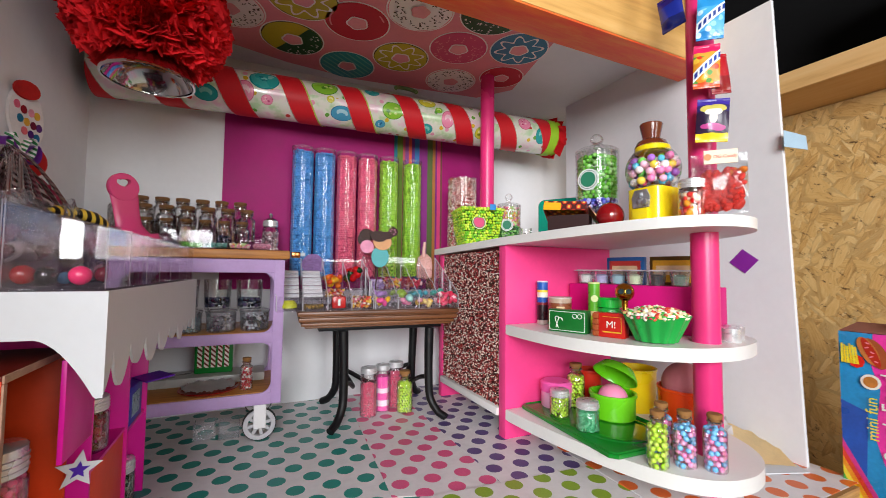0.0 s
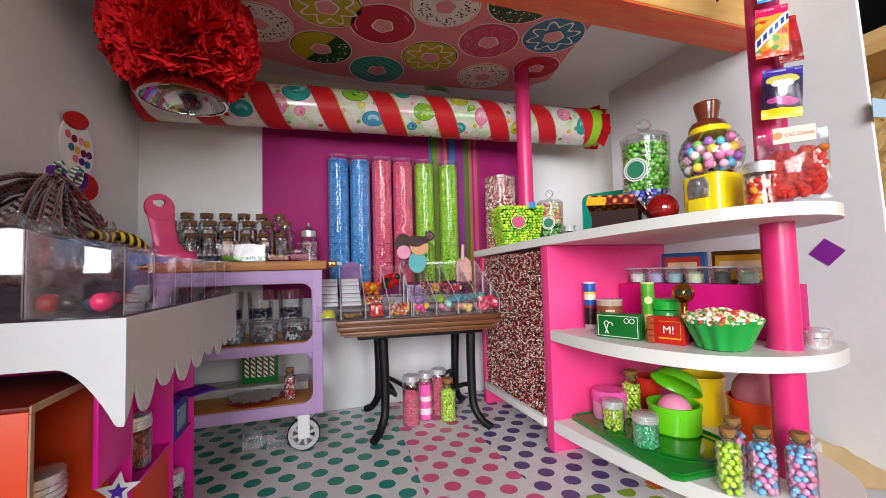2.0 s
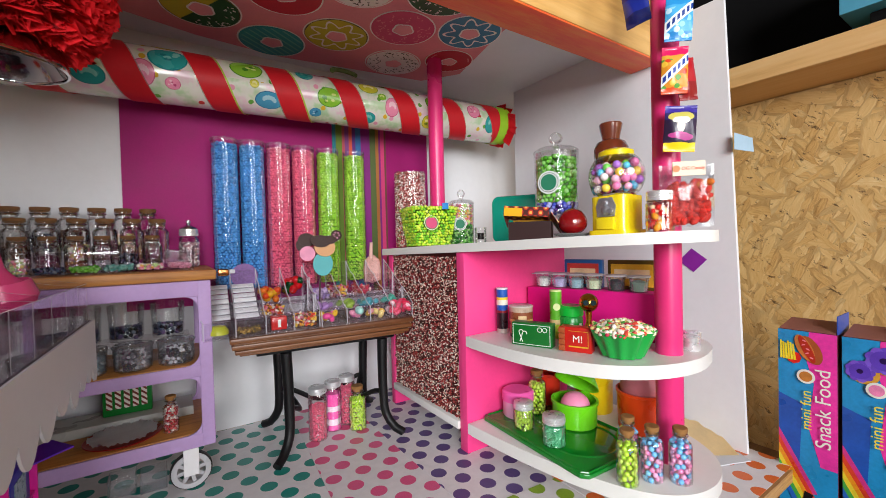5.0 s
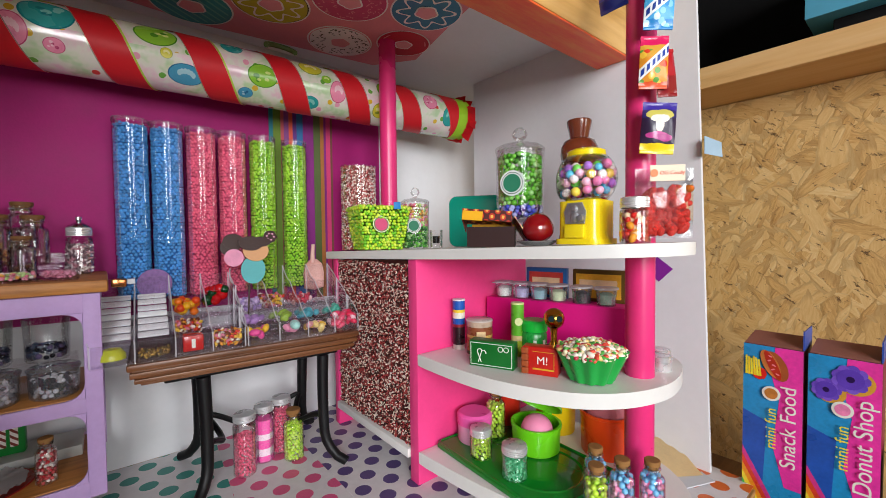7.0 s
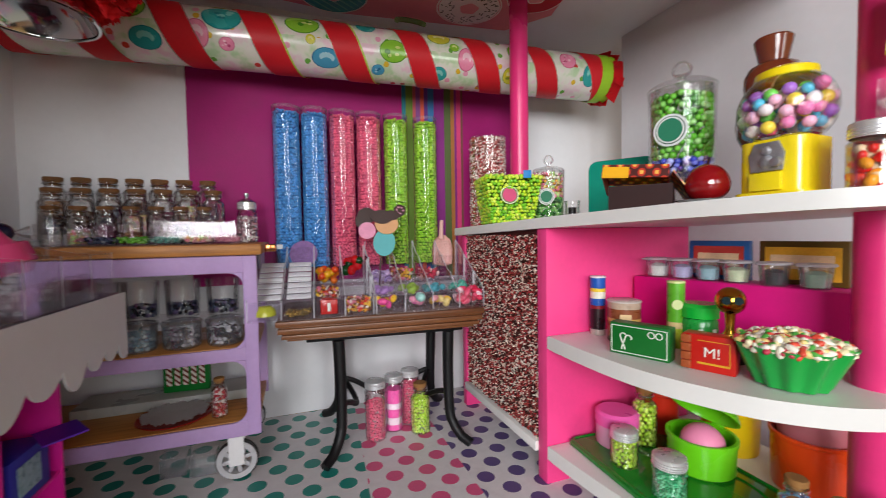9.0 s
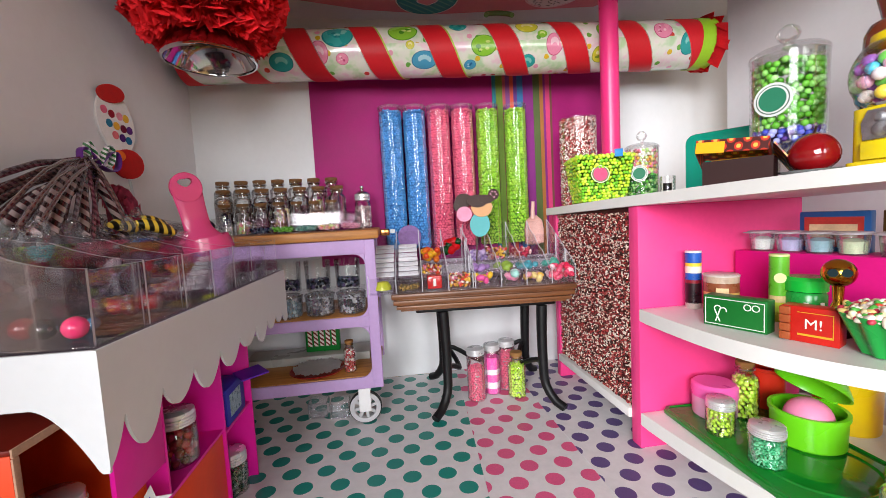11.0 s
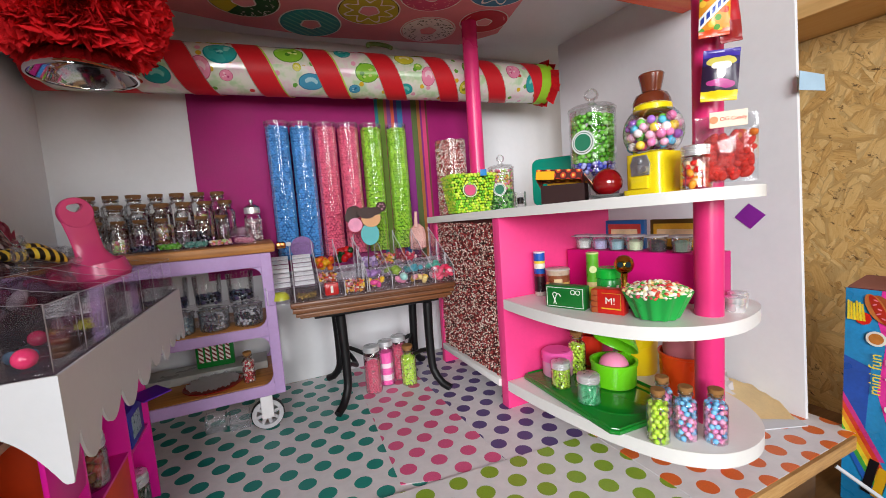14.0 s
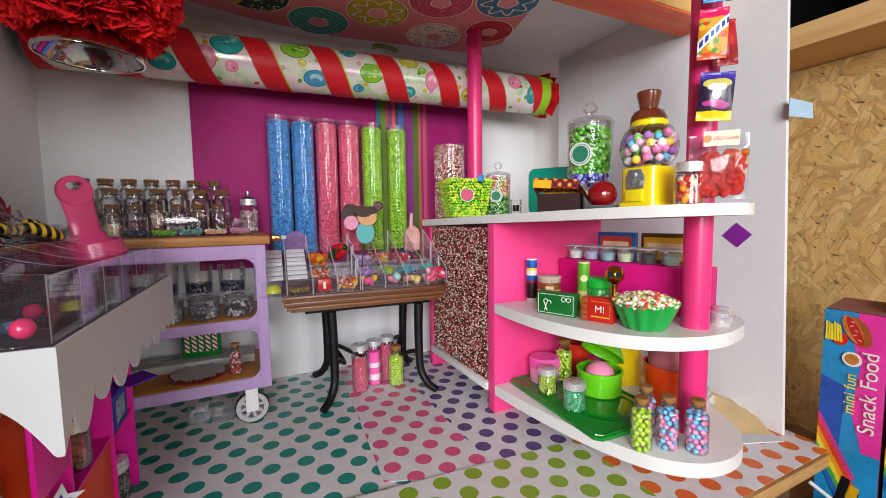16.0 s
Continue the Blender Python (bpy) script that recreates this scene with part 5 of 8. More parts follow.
# open chocolate box
cb = thing("chocolate_box", "small dark brown box with an open red and gold lid", "box", (0.468, 0.455, Z2(0.455)), turn=-52)
cb.matrix_basis = cb.matrix_basis @ Matrix.Diagonal((0.82, 0.82, 0.98, 1))
DARKB = paint("dark_brown_card", "2a0d0c", 0.6, 60, 0.2, 0.05)
YEL = paint("yellow_card", "e6a91c", 0.45, 60, 0.1, 0.05)
bm = B()
for b4 in ((-0.036, 0.036, -0.024, -0.0225), (-0.036, 0.036, 0.0225, 0.024), (-0.036, -0.0345, -0.0225, 0.0225), (0.0345, 0.036, -0.0225, 0.0225)):
    box(bm, *b4, 0.0012, 0.026)
box(bm, -0.036, 0.036, -0.024, 0.024, 0, 0.0012)
part("box_body", bm, DARKB, cb)
part("lining", box(B(), -0.0343, 0.0343, 0.0205, 0.0223, 0.0014, 0.030), YEL, cb, "yellow inner card")


def argyle(name):
    s = Nodes(name)
    sp = s.n("ShaderNodeSeparateXYZ")
    s.t.links.new(s.coords(), sp.inputs[0])
    u = s.math("ADD", sp.outputs[0], s.math("ADD", sp.outputs[1], sp.outputs[2]))
    w = s.math("SUBTRACT", sp.outputs[0], s.math("ADD", sp.outputs[1], sp.outputs[2]))
    a = s.math("PINGPONG", s.math("MULTIPLY", u, 120), 1)
    b = s.math("PINGPONG", s.math("MULTIPLY", w, 120), 1)
    k = s.math("MULTIPLY", a, b)
    col = s.ramp(k, [(0.0, rgb("4a1512")), (0.2, rgb("b8301c")), (0.55, rgb("e6b04a"))], "CONSTANT")
    return s.done(col, 0.4)


ARG = argyle("red_gold_diamonds")
lidb = B()
box(lidb, -0.038, 0.038, -0.026, 0.026, 0, 0.0014)
box(lidb, -0.038, 0.038, -0.026, -0.0246, -0.013, 0)
box(lidb, -0.038, -0.0366, -0.0245, 0.0245, -0.013, 0)
box(lidb, 0.0366, 0.038, -0.0245, 0.0245, -0.013, 0)
part("lid", lidb, ARG, cb, "raised lid in a red and gold diamond print", False, pose(-0.006, 0.003, 0.0375, -20, 4, 0))
part("lid_flap", box(B(), 0, 0.032, -0.025, 0.024, 0, 0.0014), ARG, cb, "lid flap hanging down", False, pose(0.0325, 0.003, 0.0355, -10, 52, 0))
part("lid_lining", box(B(), -0.037, -0.006, -0.0276, -0.0263, -0.0145, -0.002), YEL, cb, "yellow inner card", False, pose(-0.006, 0.003, 0.0375, -20, 4, 0))
# red apple on a dish
dish = thing("silver_dish", "small shallow silver dish", "dish", (0.496, 0.404, Z2(0.404)))
part("dish_body", lathe(B(), [(0, 0.002), (0.012, 0.0), (0.016, 0.0), (0.026, 0.006), (0.027, 0.006), (0.016, 0.0012), (0, 0.0032)], 0, 0, 36), SILVER, dish)
apple = thing("toffee_apple", "glossy dark red toffee apple on a silver dish", "apple", (0.496, 0.404, Z2(0.404) + 0.0034))
prof = [(0.0195 * math.sin(math.pi * i / 16) * (1 + 0.05 * math.sin(2 * math.pi * i / 16)), 0.0185 - 0.0185 * math.cos(math.pi * i / 16) - (0.004 if i == 16 else 0)) for i in range(17)]
part("apple_body", lathe(B(), prof, 0, 0, 32), paint("toffee_red", "8e1016", 0.12, 60, 0.25, 0.02, 0.0, Coat_Weight=0.8), apple)
part("stem", pipe(B(), [(0, 0, 0.032), (0.001, 0, 0.038), (0.003, 0, 0.043)], 0.001, 8), DARKB, apple)
# purple round box behind
pb = thing("lilac_tin", "small lilac round tin lying on its side", "tin", (0.545, 0.448, Z2(0.448) + 0.0162))
part("tin_body", lathe(B(), [(0, -0.008), (0.015, -0.008), (0.016, -0.006), (0.016, 0.008), (0, 0.008)], 0, 0, 30), paint("lilac_tin_paint", "9a5fa8", 0.35), pb, "", True, pose(0, 0, 0, 90, 0, -50))
# chocolate fountain
CHOC = paint("chocolate", "7c3a22", 0.22, 40, 0.2, 0.05, 0.0, Coat_Weight=0.5)
cf = thing("chocolate_fountain", "brown toy chocolate fountain with three flowing tiers", "fountain", (0.570, 0.392, Z2(0.392)))
cf.matrix_basis = cf.matrix_basis @ Matrix.Diagonal((0.88, 0.88, 1.0, 1))


part("base", lathe(B(), [(0, 0), (0.030, 0), (0.031, 0.004), (0.029, 0.012), (0.013, 0.017), (0.012, 0.060), (0, 0.060)], 0, 0, 36), CHOC, cf)
part("tier", lathe(B(), [(0, 0.0602), (0.028, 0.0602), (0.0325, 0.068), (0.0345, 0.080), (0.0335, 0.091), (0.029, 0.0985), (0.0225, 0.101), (0, 0.101)], 0, 0, 40), CHOC, cf)
part("tier", lathe(B(), [(0, 0.1012), (0.0215, 0.1012), (0.025, 0.107), (0.0272, 0.117), (0.0268, 0.127), (0.0225, 0.1355), (0.0145, 0.1395), (0, 0.1395)], 0, 0, 40), CHOC, cf)
part("top_cup", lathe(B(), [(0, 0.1397), (0.0135, 0.1397), (0.0150, 0.147), (0.0172, 0.156), (0.0182, 0.1615), (0.0172, 0.1632), (0.0155, 0.160), (0.013, 0.1585), (0, 0.158)], 0, 0, 36), CHOC, cf)
# gumball machine
EMBOSS = paint("embossed_silver", "b4b4ba", 0.38, 400, 0.4, 0.7, 0.7)
YELLOW = paint("yellow_enamel", "fae01c", 0.22, 40, 0.06, 0.02, 0.0, Coat_Weight=0.4)
gm = thing("gumball_machine", "yellow toy gumball machine with a clear globe of gumballs", "gumball machine", (0.520, 0.352, Z2(0.352)), turn=-88)
bm = B()
box(bm, -0.0250, 0.0250, -0.0240, 0.0240, 0.006, 0.050)
bmesh.ops.bevel(bm, geom=[e for e in bm.edges if abs(e.verts[0].co.z - e.verts[1].co.z) > 0.01], offset=0.010, segments=4, profile=0.5, affect="EDGES")
part("machine_body", bm, YELLOW, gm)
bm = B()
box(bm, -0.0280, 0.0280, -0.0270, 0.0270, 0, 0.0065)
bmesh.ops.bevel(bm, geom=[e for e in bm.edges if abs(e.verts[0].co.z - e.verts[1].co.z) > 0.004], offset=0.010, segments=4, profile=0.5, affect="EDGES")
part("foot", bm, YELLOW, gm)
part("coin_plate", rounded_plate([(-0.012, 0), (0.012, 0), (0.0135, 0.014), (0.009, 0.024), (-0.009, 0.024), (-0.0135, 0.014)], 0, 0.0022, 0.0006), EMBOSS, gm, "embossed silver plate", True, pose(0, -0.0241, 0.0235, 90, 0, 0))
for cz_, rr_ in ((0.031, 0.0060), (0.0405, 0.0042)):
    part("relief", lathe(B(), [(0, 0.0052), (rr_ * 0.6, 0.0046), (rr_, 0.0022), (0, 0.0022)], 0, 0, 20), EMBOSS, gm, "raised silver relief", True, pose(0, -0.0241, cz_, 90, 0, 0))
part("knob", lathe(B(), [(0, 0.0022), (0.004, 0.0022), (0.0045, 0.004), (0.0035, 0.0065), (0, 0.007)], 0, 0, 24), EMBOSS, gm, "silver turning knob", True, pose(0.0085, -0.0241, 0.030, 90, 0, 0))
part("chute_frame", box(B(), -0.012, 0.012, -0.0288, -0.0242, 0.0075, 0.0225, 0.0012), YELLOW, gm, "yellow outlet flap")
part("collar", lathe(B(), [(0, 0.0502), (0.0235, 0.0502), (0.0245, 0.0525), (0.0225, 0.0535), (0, 0.0535)], 0, 0, 36), CHROME, gm)
GR, GZ = 0.0345, 0.0765
sph = [(GR * math.sin(a), GZ - GR * math.cos(a)) for a in [math.radians(42 + 100 * i / 20) for i in range(21)]]
part("globe", lathe(B(), sph + [(r - 0.0007, z) for r, z in sph[::-1]], 0, 0, 40), GLASS, gm, "clear round globe")
cap = part("cap", lathe(B(), [(0, 0.1105), (0.017, 0.1105), (0.0215, 0.1080), (0.0222, 0.1015), (0.019, 0.1005), (0, 0.1005)], 0, 0, 36), YELLOW, gm, "yellow lid")
part("cap_knob", lathe(B(), [(0, 0.1135), (0.0045, 0.1130), (0.006, 0.1107), (0, 0.1107)], 0, 0, 20), YELLOW, cap)
for k in range(3):
    swarm("gumballs", fill_round(0.03, 0.0555, 0.088 - 0.004 * k, 0.0054, seed=4 + k, shape=lambda z: max(0.0056, math.sqrt(max(1e-6, (GR - 0.0008) ** 2 - (z - GZ) ** 2)) - 0.0098 * k)), 0.0054, BEAD_MIX, gm)
# jar of red sweets
lid_jar(0.503, 0.287, Z2(0.287), 0.0150, 0.047, None, "small glass jar of red and yellow sweets, silver lid", 0.003, 0.6, None, "", None, 0.26)
rj = [o for o in bpy.data.objects if o.name.startswith("candy_jar") and o.parent is None][-1]
r_ = np.random.default_rng(6)
aa, rr = r_.uniform(0, 6.28, 46), 0.0110 * np.sqrt(r_.random(46))
swarm("sweets", np.stack([rr * np.cos(aa), rr * np.sin(aa), r_.uniform(0.004, 0.028, 46)], -1), 0.0036, by_island("red_sweets", ["e02a24", "f04a3a", "e0201c", "f2a02c", "f5d8b0"], 0.25, 0.15), rj, "", 1.4)

# ---- stepped acrylic organizers ----


def organizer(words, at, turn, length, cols, depth=0.128, front=0.026, back=0.078, tiers=3, group=""):
    """A clear stepped rack: columns along x, rising from the front to the back along y."""
    t = thing("acrylic_organizer", words, "organizer", at, group, turn)
    th = 0.0016
    part("base_plate", box(B(), 0, length, 0, depth, 0, th, 0.0003), ACRYLIC_INNER, t)
    for c in (0, cols):
        for k in range(tiers):
            x, y0, y1 = min(c * length / cols, length - th), depth * k / tiers, depth * (k + 1) / tiers
            z0, z1 = front + (back - front) * k / tiers, front + (back - front) * (k + 1) / tiers
            bow = 0.0009 * (1 - k)
            swell = -0.0034 if c == 0 else 0.0034
            bm = B()
            rows = [[bm.verts.new((x + dx + bow * (f - 0.5) + swell * math.sin(math.pi * f), y0 + 0.0006 + (y1 - y0 - 0.0012) * f, z)) for z in (th, z0 + (z1 - z0) * f ** 1.7)] for dx in (0, th) for f in [q / 8 for q in range(9)]]
            for a, b in zip(rows[:8], rows[1:9]):
                bm.faces.new((a[0], b[0], b[1], a[1]))
            for a, b in zip(rows[9:17], rows[10:18]):
                bm.faces.new((a[0], a[1], b[1], b[0]))
            for a, b in ((rows[0], rows[9]), (rows[8], rows[17])):
                bm.faces.new((a[0], a[1], b[1], b[0])).material_index = 1
            for i in range(8):
                bm.faces.new((rows[i][1], rows[i + 1][1], rows[i + 10][1], rows[i + 9][1])).material_index = 1
            part("end_pane", bm, [ACRYLIC, ACRYLIC_EDGE], t, "", True)
    for c in range(1, cols):
        x = c * length / cols
        bm = B()
        prof = [(0.0, th), (0.0, front)]
        for k in range(tiers):
            y0, y1 = depth * k / tiers, depth * (k + 1) / tiers
            z0 = front + (back - front) * k / tiers
            z1 = front + (back - front) * (k + 1) / tiers
            prof += [(y0 + (y1 - y0) * f, z0 + (z1 - z0) * f ** 1.7) for f in (0.25, 0.5, 0.75, 1.0)]
        prof += [(depth, th)]
        a = [bm.verts.new((x, y, z)) for y, z in prof]
        b = [bm.verts.new((x + th, y, z)) for y, z in prof]
        bm.faces.new(a), bm.faces.new(b[::-1])
        for i in range(len(prof)):
            j = (i + 1) % len(prof)
            bm.faces.new((a[i], b[i], b[j], a[j])).material_index = 1
        part("divider", bm, [ACRYLIC_INNER, ACRYLIC_EDGE], t, "", False)
    for k in range(tiers + 1):
        y = min(depth * k / tiers, depth - th)
        z1 = front + (back - front) * k / tiers
        bm = box(B(), th, length - th, y, y + th, th, z1 - 0.001)
        for f in bm.faces:
            f.material_index = 1 if f.normal.z > 0.5 else 0
        part("cross_plate", bm, [ACRYLIC_INNER if 0 < k < tiers else ACRYLIC, ACRYLIC_EDGE], t, "", False)
        if 0 < k <= tiers:
            zf = 0.014 * (k - 1) + th
            part("step_floor", box(B(), th, length - th, depth * (k - 1) / tiers + th, depth * k / tiers - 0.0002, zf, zf + th), ACRYLIC_INNER, t)
    return t


def pile(parent, cx, cy, z, w, d, h, n, radius, material, stretch=None, seed=0):
    r = np.random.default_rng(seed + n)
    return swarm("sweets", np.stack([cx + r.uniform(-w / 2, w / 2, n), cy + r.uniform(-d / 2, d / 2, n), z + radius + r.uniform(0, h, n)], -1), radius, material, parent, "", stretch)


ZTAB = 0.1998
oa = organizer("clear stepped acrylic rack, mostly empty, on the table", (0.066, 0.6695, ZTAB), -3.4, 0.156, 4, back=0.090, group="racks on the table")
ob_ = organizer("clear stepped acrylic rack of small sweets on the table", (0.2235, 0.6600, ZTAB), -3.4, 0.156, 4, back=0.096, group="racks on the table")
CW = 0.039
YGEL = paint("yellow_gel", "cfd23a", 0.2, 200, 0.3, 0.2)
part("yellow_slime", lathe(B(), [(0, 0.0182), (0.008, 0.017), (0.0125, 0.011), (0.013, 0.0052), (0, 0.0052)], 0.019, 0.021, 20), YGEL, oa, "lump of yellow slime")
pile(oa, CW * 1.5, 0.021, 0.0034, 0.03, 0.034, 0.004, 120, 0.0015, by_island("gold_bits", ["8a6a2c", "c8a050", "6a5a3a"], 0.3, 0.3), 1.6, 1)
part("red_block", box(B(), CW * 2.5 - 0.011, CW * 2.5 + 0.011, 0.006, 0.028, 0.0036, 0.0235, 0.002), paint("red_candy", "c21f1c", 0.2, 60, 0.1, 0.02), oa, "red candy block")
part("block_mark", box(B(), CW * 2.5 - 0.002, CW * 2.5 + 0.002, 0.0054, 0.0059, 0.008, 0.019), LINE, oa)
# Non-metal near-white: the foil's bright reflection is put into its colour.
FOIL = paint("foil_painted_sheen", "f6f8fb", 0.25, 120, 0.08, 0.3)
for c in (0, 1):
    for k in range(7):
        part("foil_packet", box(B(), CW * c + 0.0035, CW * (c + 1) - 0.0035, 0, 0.010, 0, 0.0022, 0.0008), FOIL, oa, "flat silver packet", True, pose(0, 0.046 + 0.0115 * k, 0.020 + 0.0066 * k, 28 + 4 * (k % 2), 0, 0))
MIXJ = by_island("jelly_mix", ["e0402c", "f2c64a", "f0e6d8", "7a3a1c", "e888a0", "e9a03c"], 0.3, 0.2)
pile(oa, CW * 3.5, 0.021, 0.0034, 0.028, 0.03, 0.016, 190, 0.0022, MIXJ, 1.8, 2)
pile(oa, CW * 2.5, 0.064, 0.018, 0.028, 0.03, 0.012, 120, 0.0022, MIXJ, 1.8, 3)
pile(oa, CW * 2.5, 0.106, 0.032, 0.028, 0.03, 0.018, 22, 0.0055, by_island("orange_sweets", ["f0b020", "ee7a1c", "e04a1c"], 0.3, 0.2), None, 4)
pile(oa, CW * 3.5, 0.106, 0.040, 0.024, 0.024, 0.022, 12, 0.007, by_island("red_green_sweets", ["c8161c", "c8161c", "14401f"], 0.15, 0.2), None, 5)
pile(ob_, CW * 0.5, 0.021, 0.0034, 0.028, 0.03, 0.008, 9, 0.0048, by_island("pink_yellow", ["f4c21c", "ee4f9a", "f29a1c"], 0.35, 0.1), 1.5, 6)
pile(ob_, CW * 1.5, 0.021, 0.0034, 0.028, 0.03, 0.010, 7, 0.0062, by_island("rosy", ["f29ab8", "e85aa8", "9fd0c8"], 0.35, 0.1), 1.3, 7)
pile(ob_, CW * 2.5, 0.021, 0.0034, 0.028, 0.03, 0.006, 7, 0.0045, by_island("yellow_pink", ["f0c040", "e9a0a8", "f4d88a"], 0.35, 0.1), 1.7, 8)
pile(ob_, CW * 3.5, 0.021, 0.0034, 0.028, 0.03, 0.018, 26, 0.0046, by_island("rose_sticks", ["d82a50", "f0c8d0", "e0486c"], 0.3, 0.1), 1.9, 9)
for c, col in ((0.5, "b48acb"), (1.5, "9cc04a"), (2.5, "5ab4c4"), (3.5, "58c0a8")):
    pile(ob_, CW * c, 0.064, 0.018, 0.026, 0.028, 0.004, 6, 0.0048, by_island("tint_" + col, [col], 0.4, 0.3), 1.6, int(c * 10))
pile(ob_, CW * 1.4, 0.106, 0.032, 0.03, 0.03, 0.018, 130, 0.0022, MIXJ, 1.8, 12)
pile(ob_, CW * 2.5, 0.106, 0.032, 0.03, 0.03, 0.014, 60, 0.0026, by_island("rose_bits", ["d8405c", "e8c0c0", "b03a4a"], 0.3, 0.1), 1.8, 13)
pile(ob_, CW * 0.5, 0.106, 0.032, 0.03, 0.03, 0.014, 60, 0.0026, by_island("lilac_bits", ["c8b0d8", "e0d0e8", "a890c8"], 0.3, 0.1), 1.8, 14)
# purple paper scallop behind, and pale scoop
sc = thing("lilac_card", "round lilac card standing behind the rack", "card", (0.137, 0.805, ZTAB + 0.0002), turn=-4)
part("card_disc", lathe(B(), [(0, -0.0006), (0.021, -0.0006), (0.021, 0.0006), (0, 0.0006)], 0, 0, 30), paint("lilac_glitter", "8f6aa4", 0.6, 700, 0.4, 0.3), sc, "", True, pose(0, 0, 0.078, 80, 0, 0))
part("stick", box(B(), -0.0015, 0.0015, -0.001, 0.001, 0, 0.060), CARD, sc)
scoop = thing("pale_scoop", "pale pink plastic scoop standing in the rack", "scoop", (0.364, 0.7835, ZTAB + 0.05), turn=8)
PALE = paint("pale_pink_plastic2", "e3b3a9", 0.4, 60, 0.08, 0.03)
bm = B()
prof = [(0.0, 0.0), (0.0185, 0.004), (0.0195, 0.030), (0.0165, 0.045), (0.007, 0.053)]
for k in range(2):
    o = 0.0 if k == 0 else 0.0012
    rows = []
    for r0, z in prof:
        r1 = max(0.0005, r0 - o)
        rows.append([bm.verts.new((r1 * math.cos(a), 0.55 * r1 * math.sin(a), z + o)) for a in [math.pi * i / 12 for i in range(13)]])
    for a, b in zip(rows, rows[1:]):
        for i in range(12):
            bm.faces.new((a[i], a[i + 1], b[i + 1], b[i]))
part("scoop_bowl", bm, PALE, scoop)
part("handle", pipe(B(), [(0, 0.004, 0.048), (0, 0.004, 0.062), (0.001, 0.003, 0.080)], [0.0042, 0.0036, 0.0030], 10), PALE, scoop)

# flat painted doll, a plain shape
doll = B()


def disc(bm, cx, cz, rx, rz, y, mi, th=0.0030, n=28):
    vs = [[bm.verts.new((cx + rx * math.cos(2 * math.pi * i / n), yy, cz + rz * math.sin(2 * math.pi * i / n))) for i in range(n)] for yy in (y, y + th)]
    fs = [bm.faces.new(vs[0]), bm.faces.new(vs[1][::-1])] + [bm.faces.new((vs[0][i], vs[1][i], vs[1][(i + 1) % n], vs[0][(i + 1) % n])) for i in range(n)]
    for f in fs:
        f.material_index = mi


disc(doll, 0.004, 0.008, 0.0150, 0.0185, 0.0, 2)
disc(doll, 0.006, 0.034, 0.0160, 0.0145, -0.0026, 1)
disc(doll, -0.001, 0.043, 0.0150, 0.0095, -0.0052, 0)
disc(doll, 0.012, 0.046, 0.0120, 0.0065, -0.0055, 0)
disc(doll, -0.021, 0.045, 0.0130, 0.0105, 0.0026, 0)
disc(doll, -0.028, 0.037, 0.0085, 0.0100, 0.0031, 0)
disc(doll, 0.0235, 0.054, 0.0085, 0.0085, -0.0022, 0)
disc(doll, -0.020, 0.023, 0.0115, 0.0115, -0.0030, 3)
for a_ in range(6):
    disc(doll, 0.0235 + 0.0045 * math.cos(a_), 0.054 + 0.0045 * math.sin(a_), 0.0012, 0.0012, -0.0027, 3, 0.0004, 8)
box(doll, -0.001, 0.001, 0.0008, 0.0022, -0.065, -0.005)
dob = part("flat_doll", doll, [paint("doll_brown", "36170e", 0.45, 80, 0.2, 0.1), paint("doll_tan", "d8a070", 0.5), paint("doll_teal", "5ab0b4", 0.5, 80, 0.15), paint("doll_pink", "e79ab8", 0.6, 300, 0.2, 0.3)], None, "", True, pose(0.2485, 0.742, ZTAB + 0.086, -8, 4, -8) @ Matrix.Diagonal((1.12, 1.0, 1.12, 1)))
tagged(dob, "flat painted wooden doll with brown hair and teal dress", "doll")

# ---- on the cart ----
ZC = 0.2982
mt = thing("acrylic_tray", "long clear acrylic tray of beads on the cart", "tray", (-0.105, 0.690, ZC))
bm = B()
box(bm, 0, 0.165, 0, 0.034, 0, 0.0014)
for y0 in (0, 0.0326):
    box(bm, 0, 0.165, y0, y0 + 0.0014, 0.0015, 0.028)
for k in range(6):
    x0 = min(k * 0.033, 0.1636)
    box(bm, x0, x0 + 0.0014, 0.0015, 0.0325, 0.0015, 0.028)
part("tray_body", bm, ACRYLIC_INNER, mt, "", False)
for k, m in enumerate((DARK_BEADS, BEAD_GREENDARK, by_island("teal_bits", ["5aa89a", "8ac0b0", "3a7a70"], 0.3, 0.3), BEAD_PASTEL, by_island("rose_pearls", ["e8a0b8", "d8809c"], 0.3, 0.2))):
    pile(mt, 0.0165 + 0.033 * k, 0.017, 0.0016, 0.026, 0.026, 0.006, 90, 0.0019, m, 1.3, k)
st = thing("clear_step_stand", "clear acrylic step stand under the cork bottles", "stand", (-0.19, 0.728, ZC))
for k_, (y0, y1) in enumerate(((0.0, 0.0315), (0.0318, 0.0635), (0.0638, 0.098))):
    part("step", box(B(), 0, 0.235, y0, y1, 0, 0.0006 + 0.014 * k_, 0.0002), ACRYLIC, st)
FILLS = (None, DARK_BEADS, by_island("amber_bits", ["a8642c", "7a3f20", "d09a5c"], 0.3, 0.3), BEAD_PASTEL, by_island("brown_bits", ["4a2a1c", "6a4028"], 0.3, 0.3), None, by_island("plum_bits", ["6a2a4c", "8a3a5c"], 0.3, 0.3))
k = 0
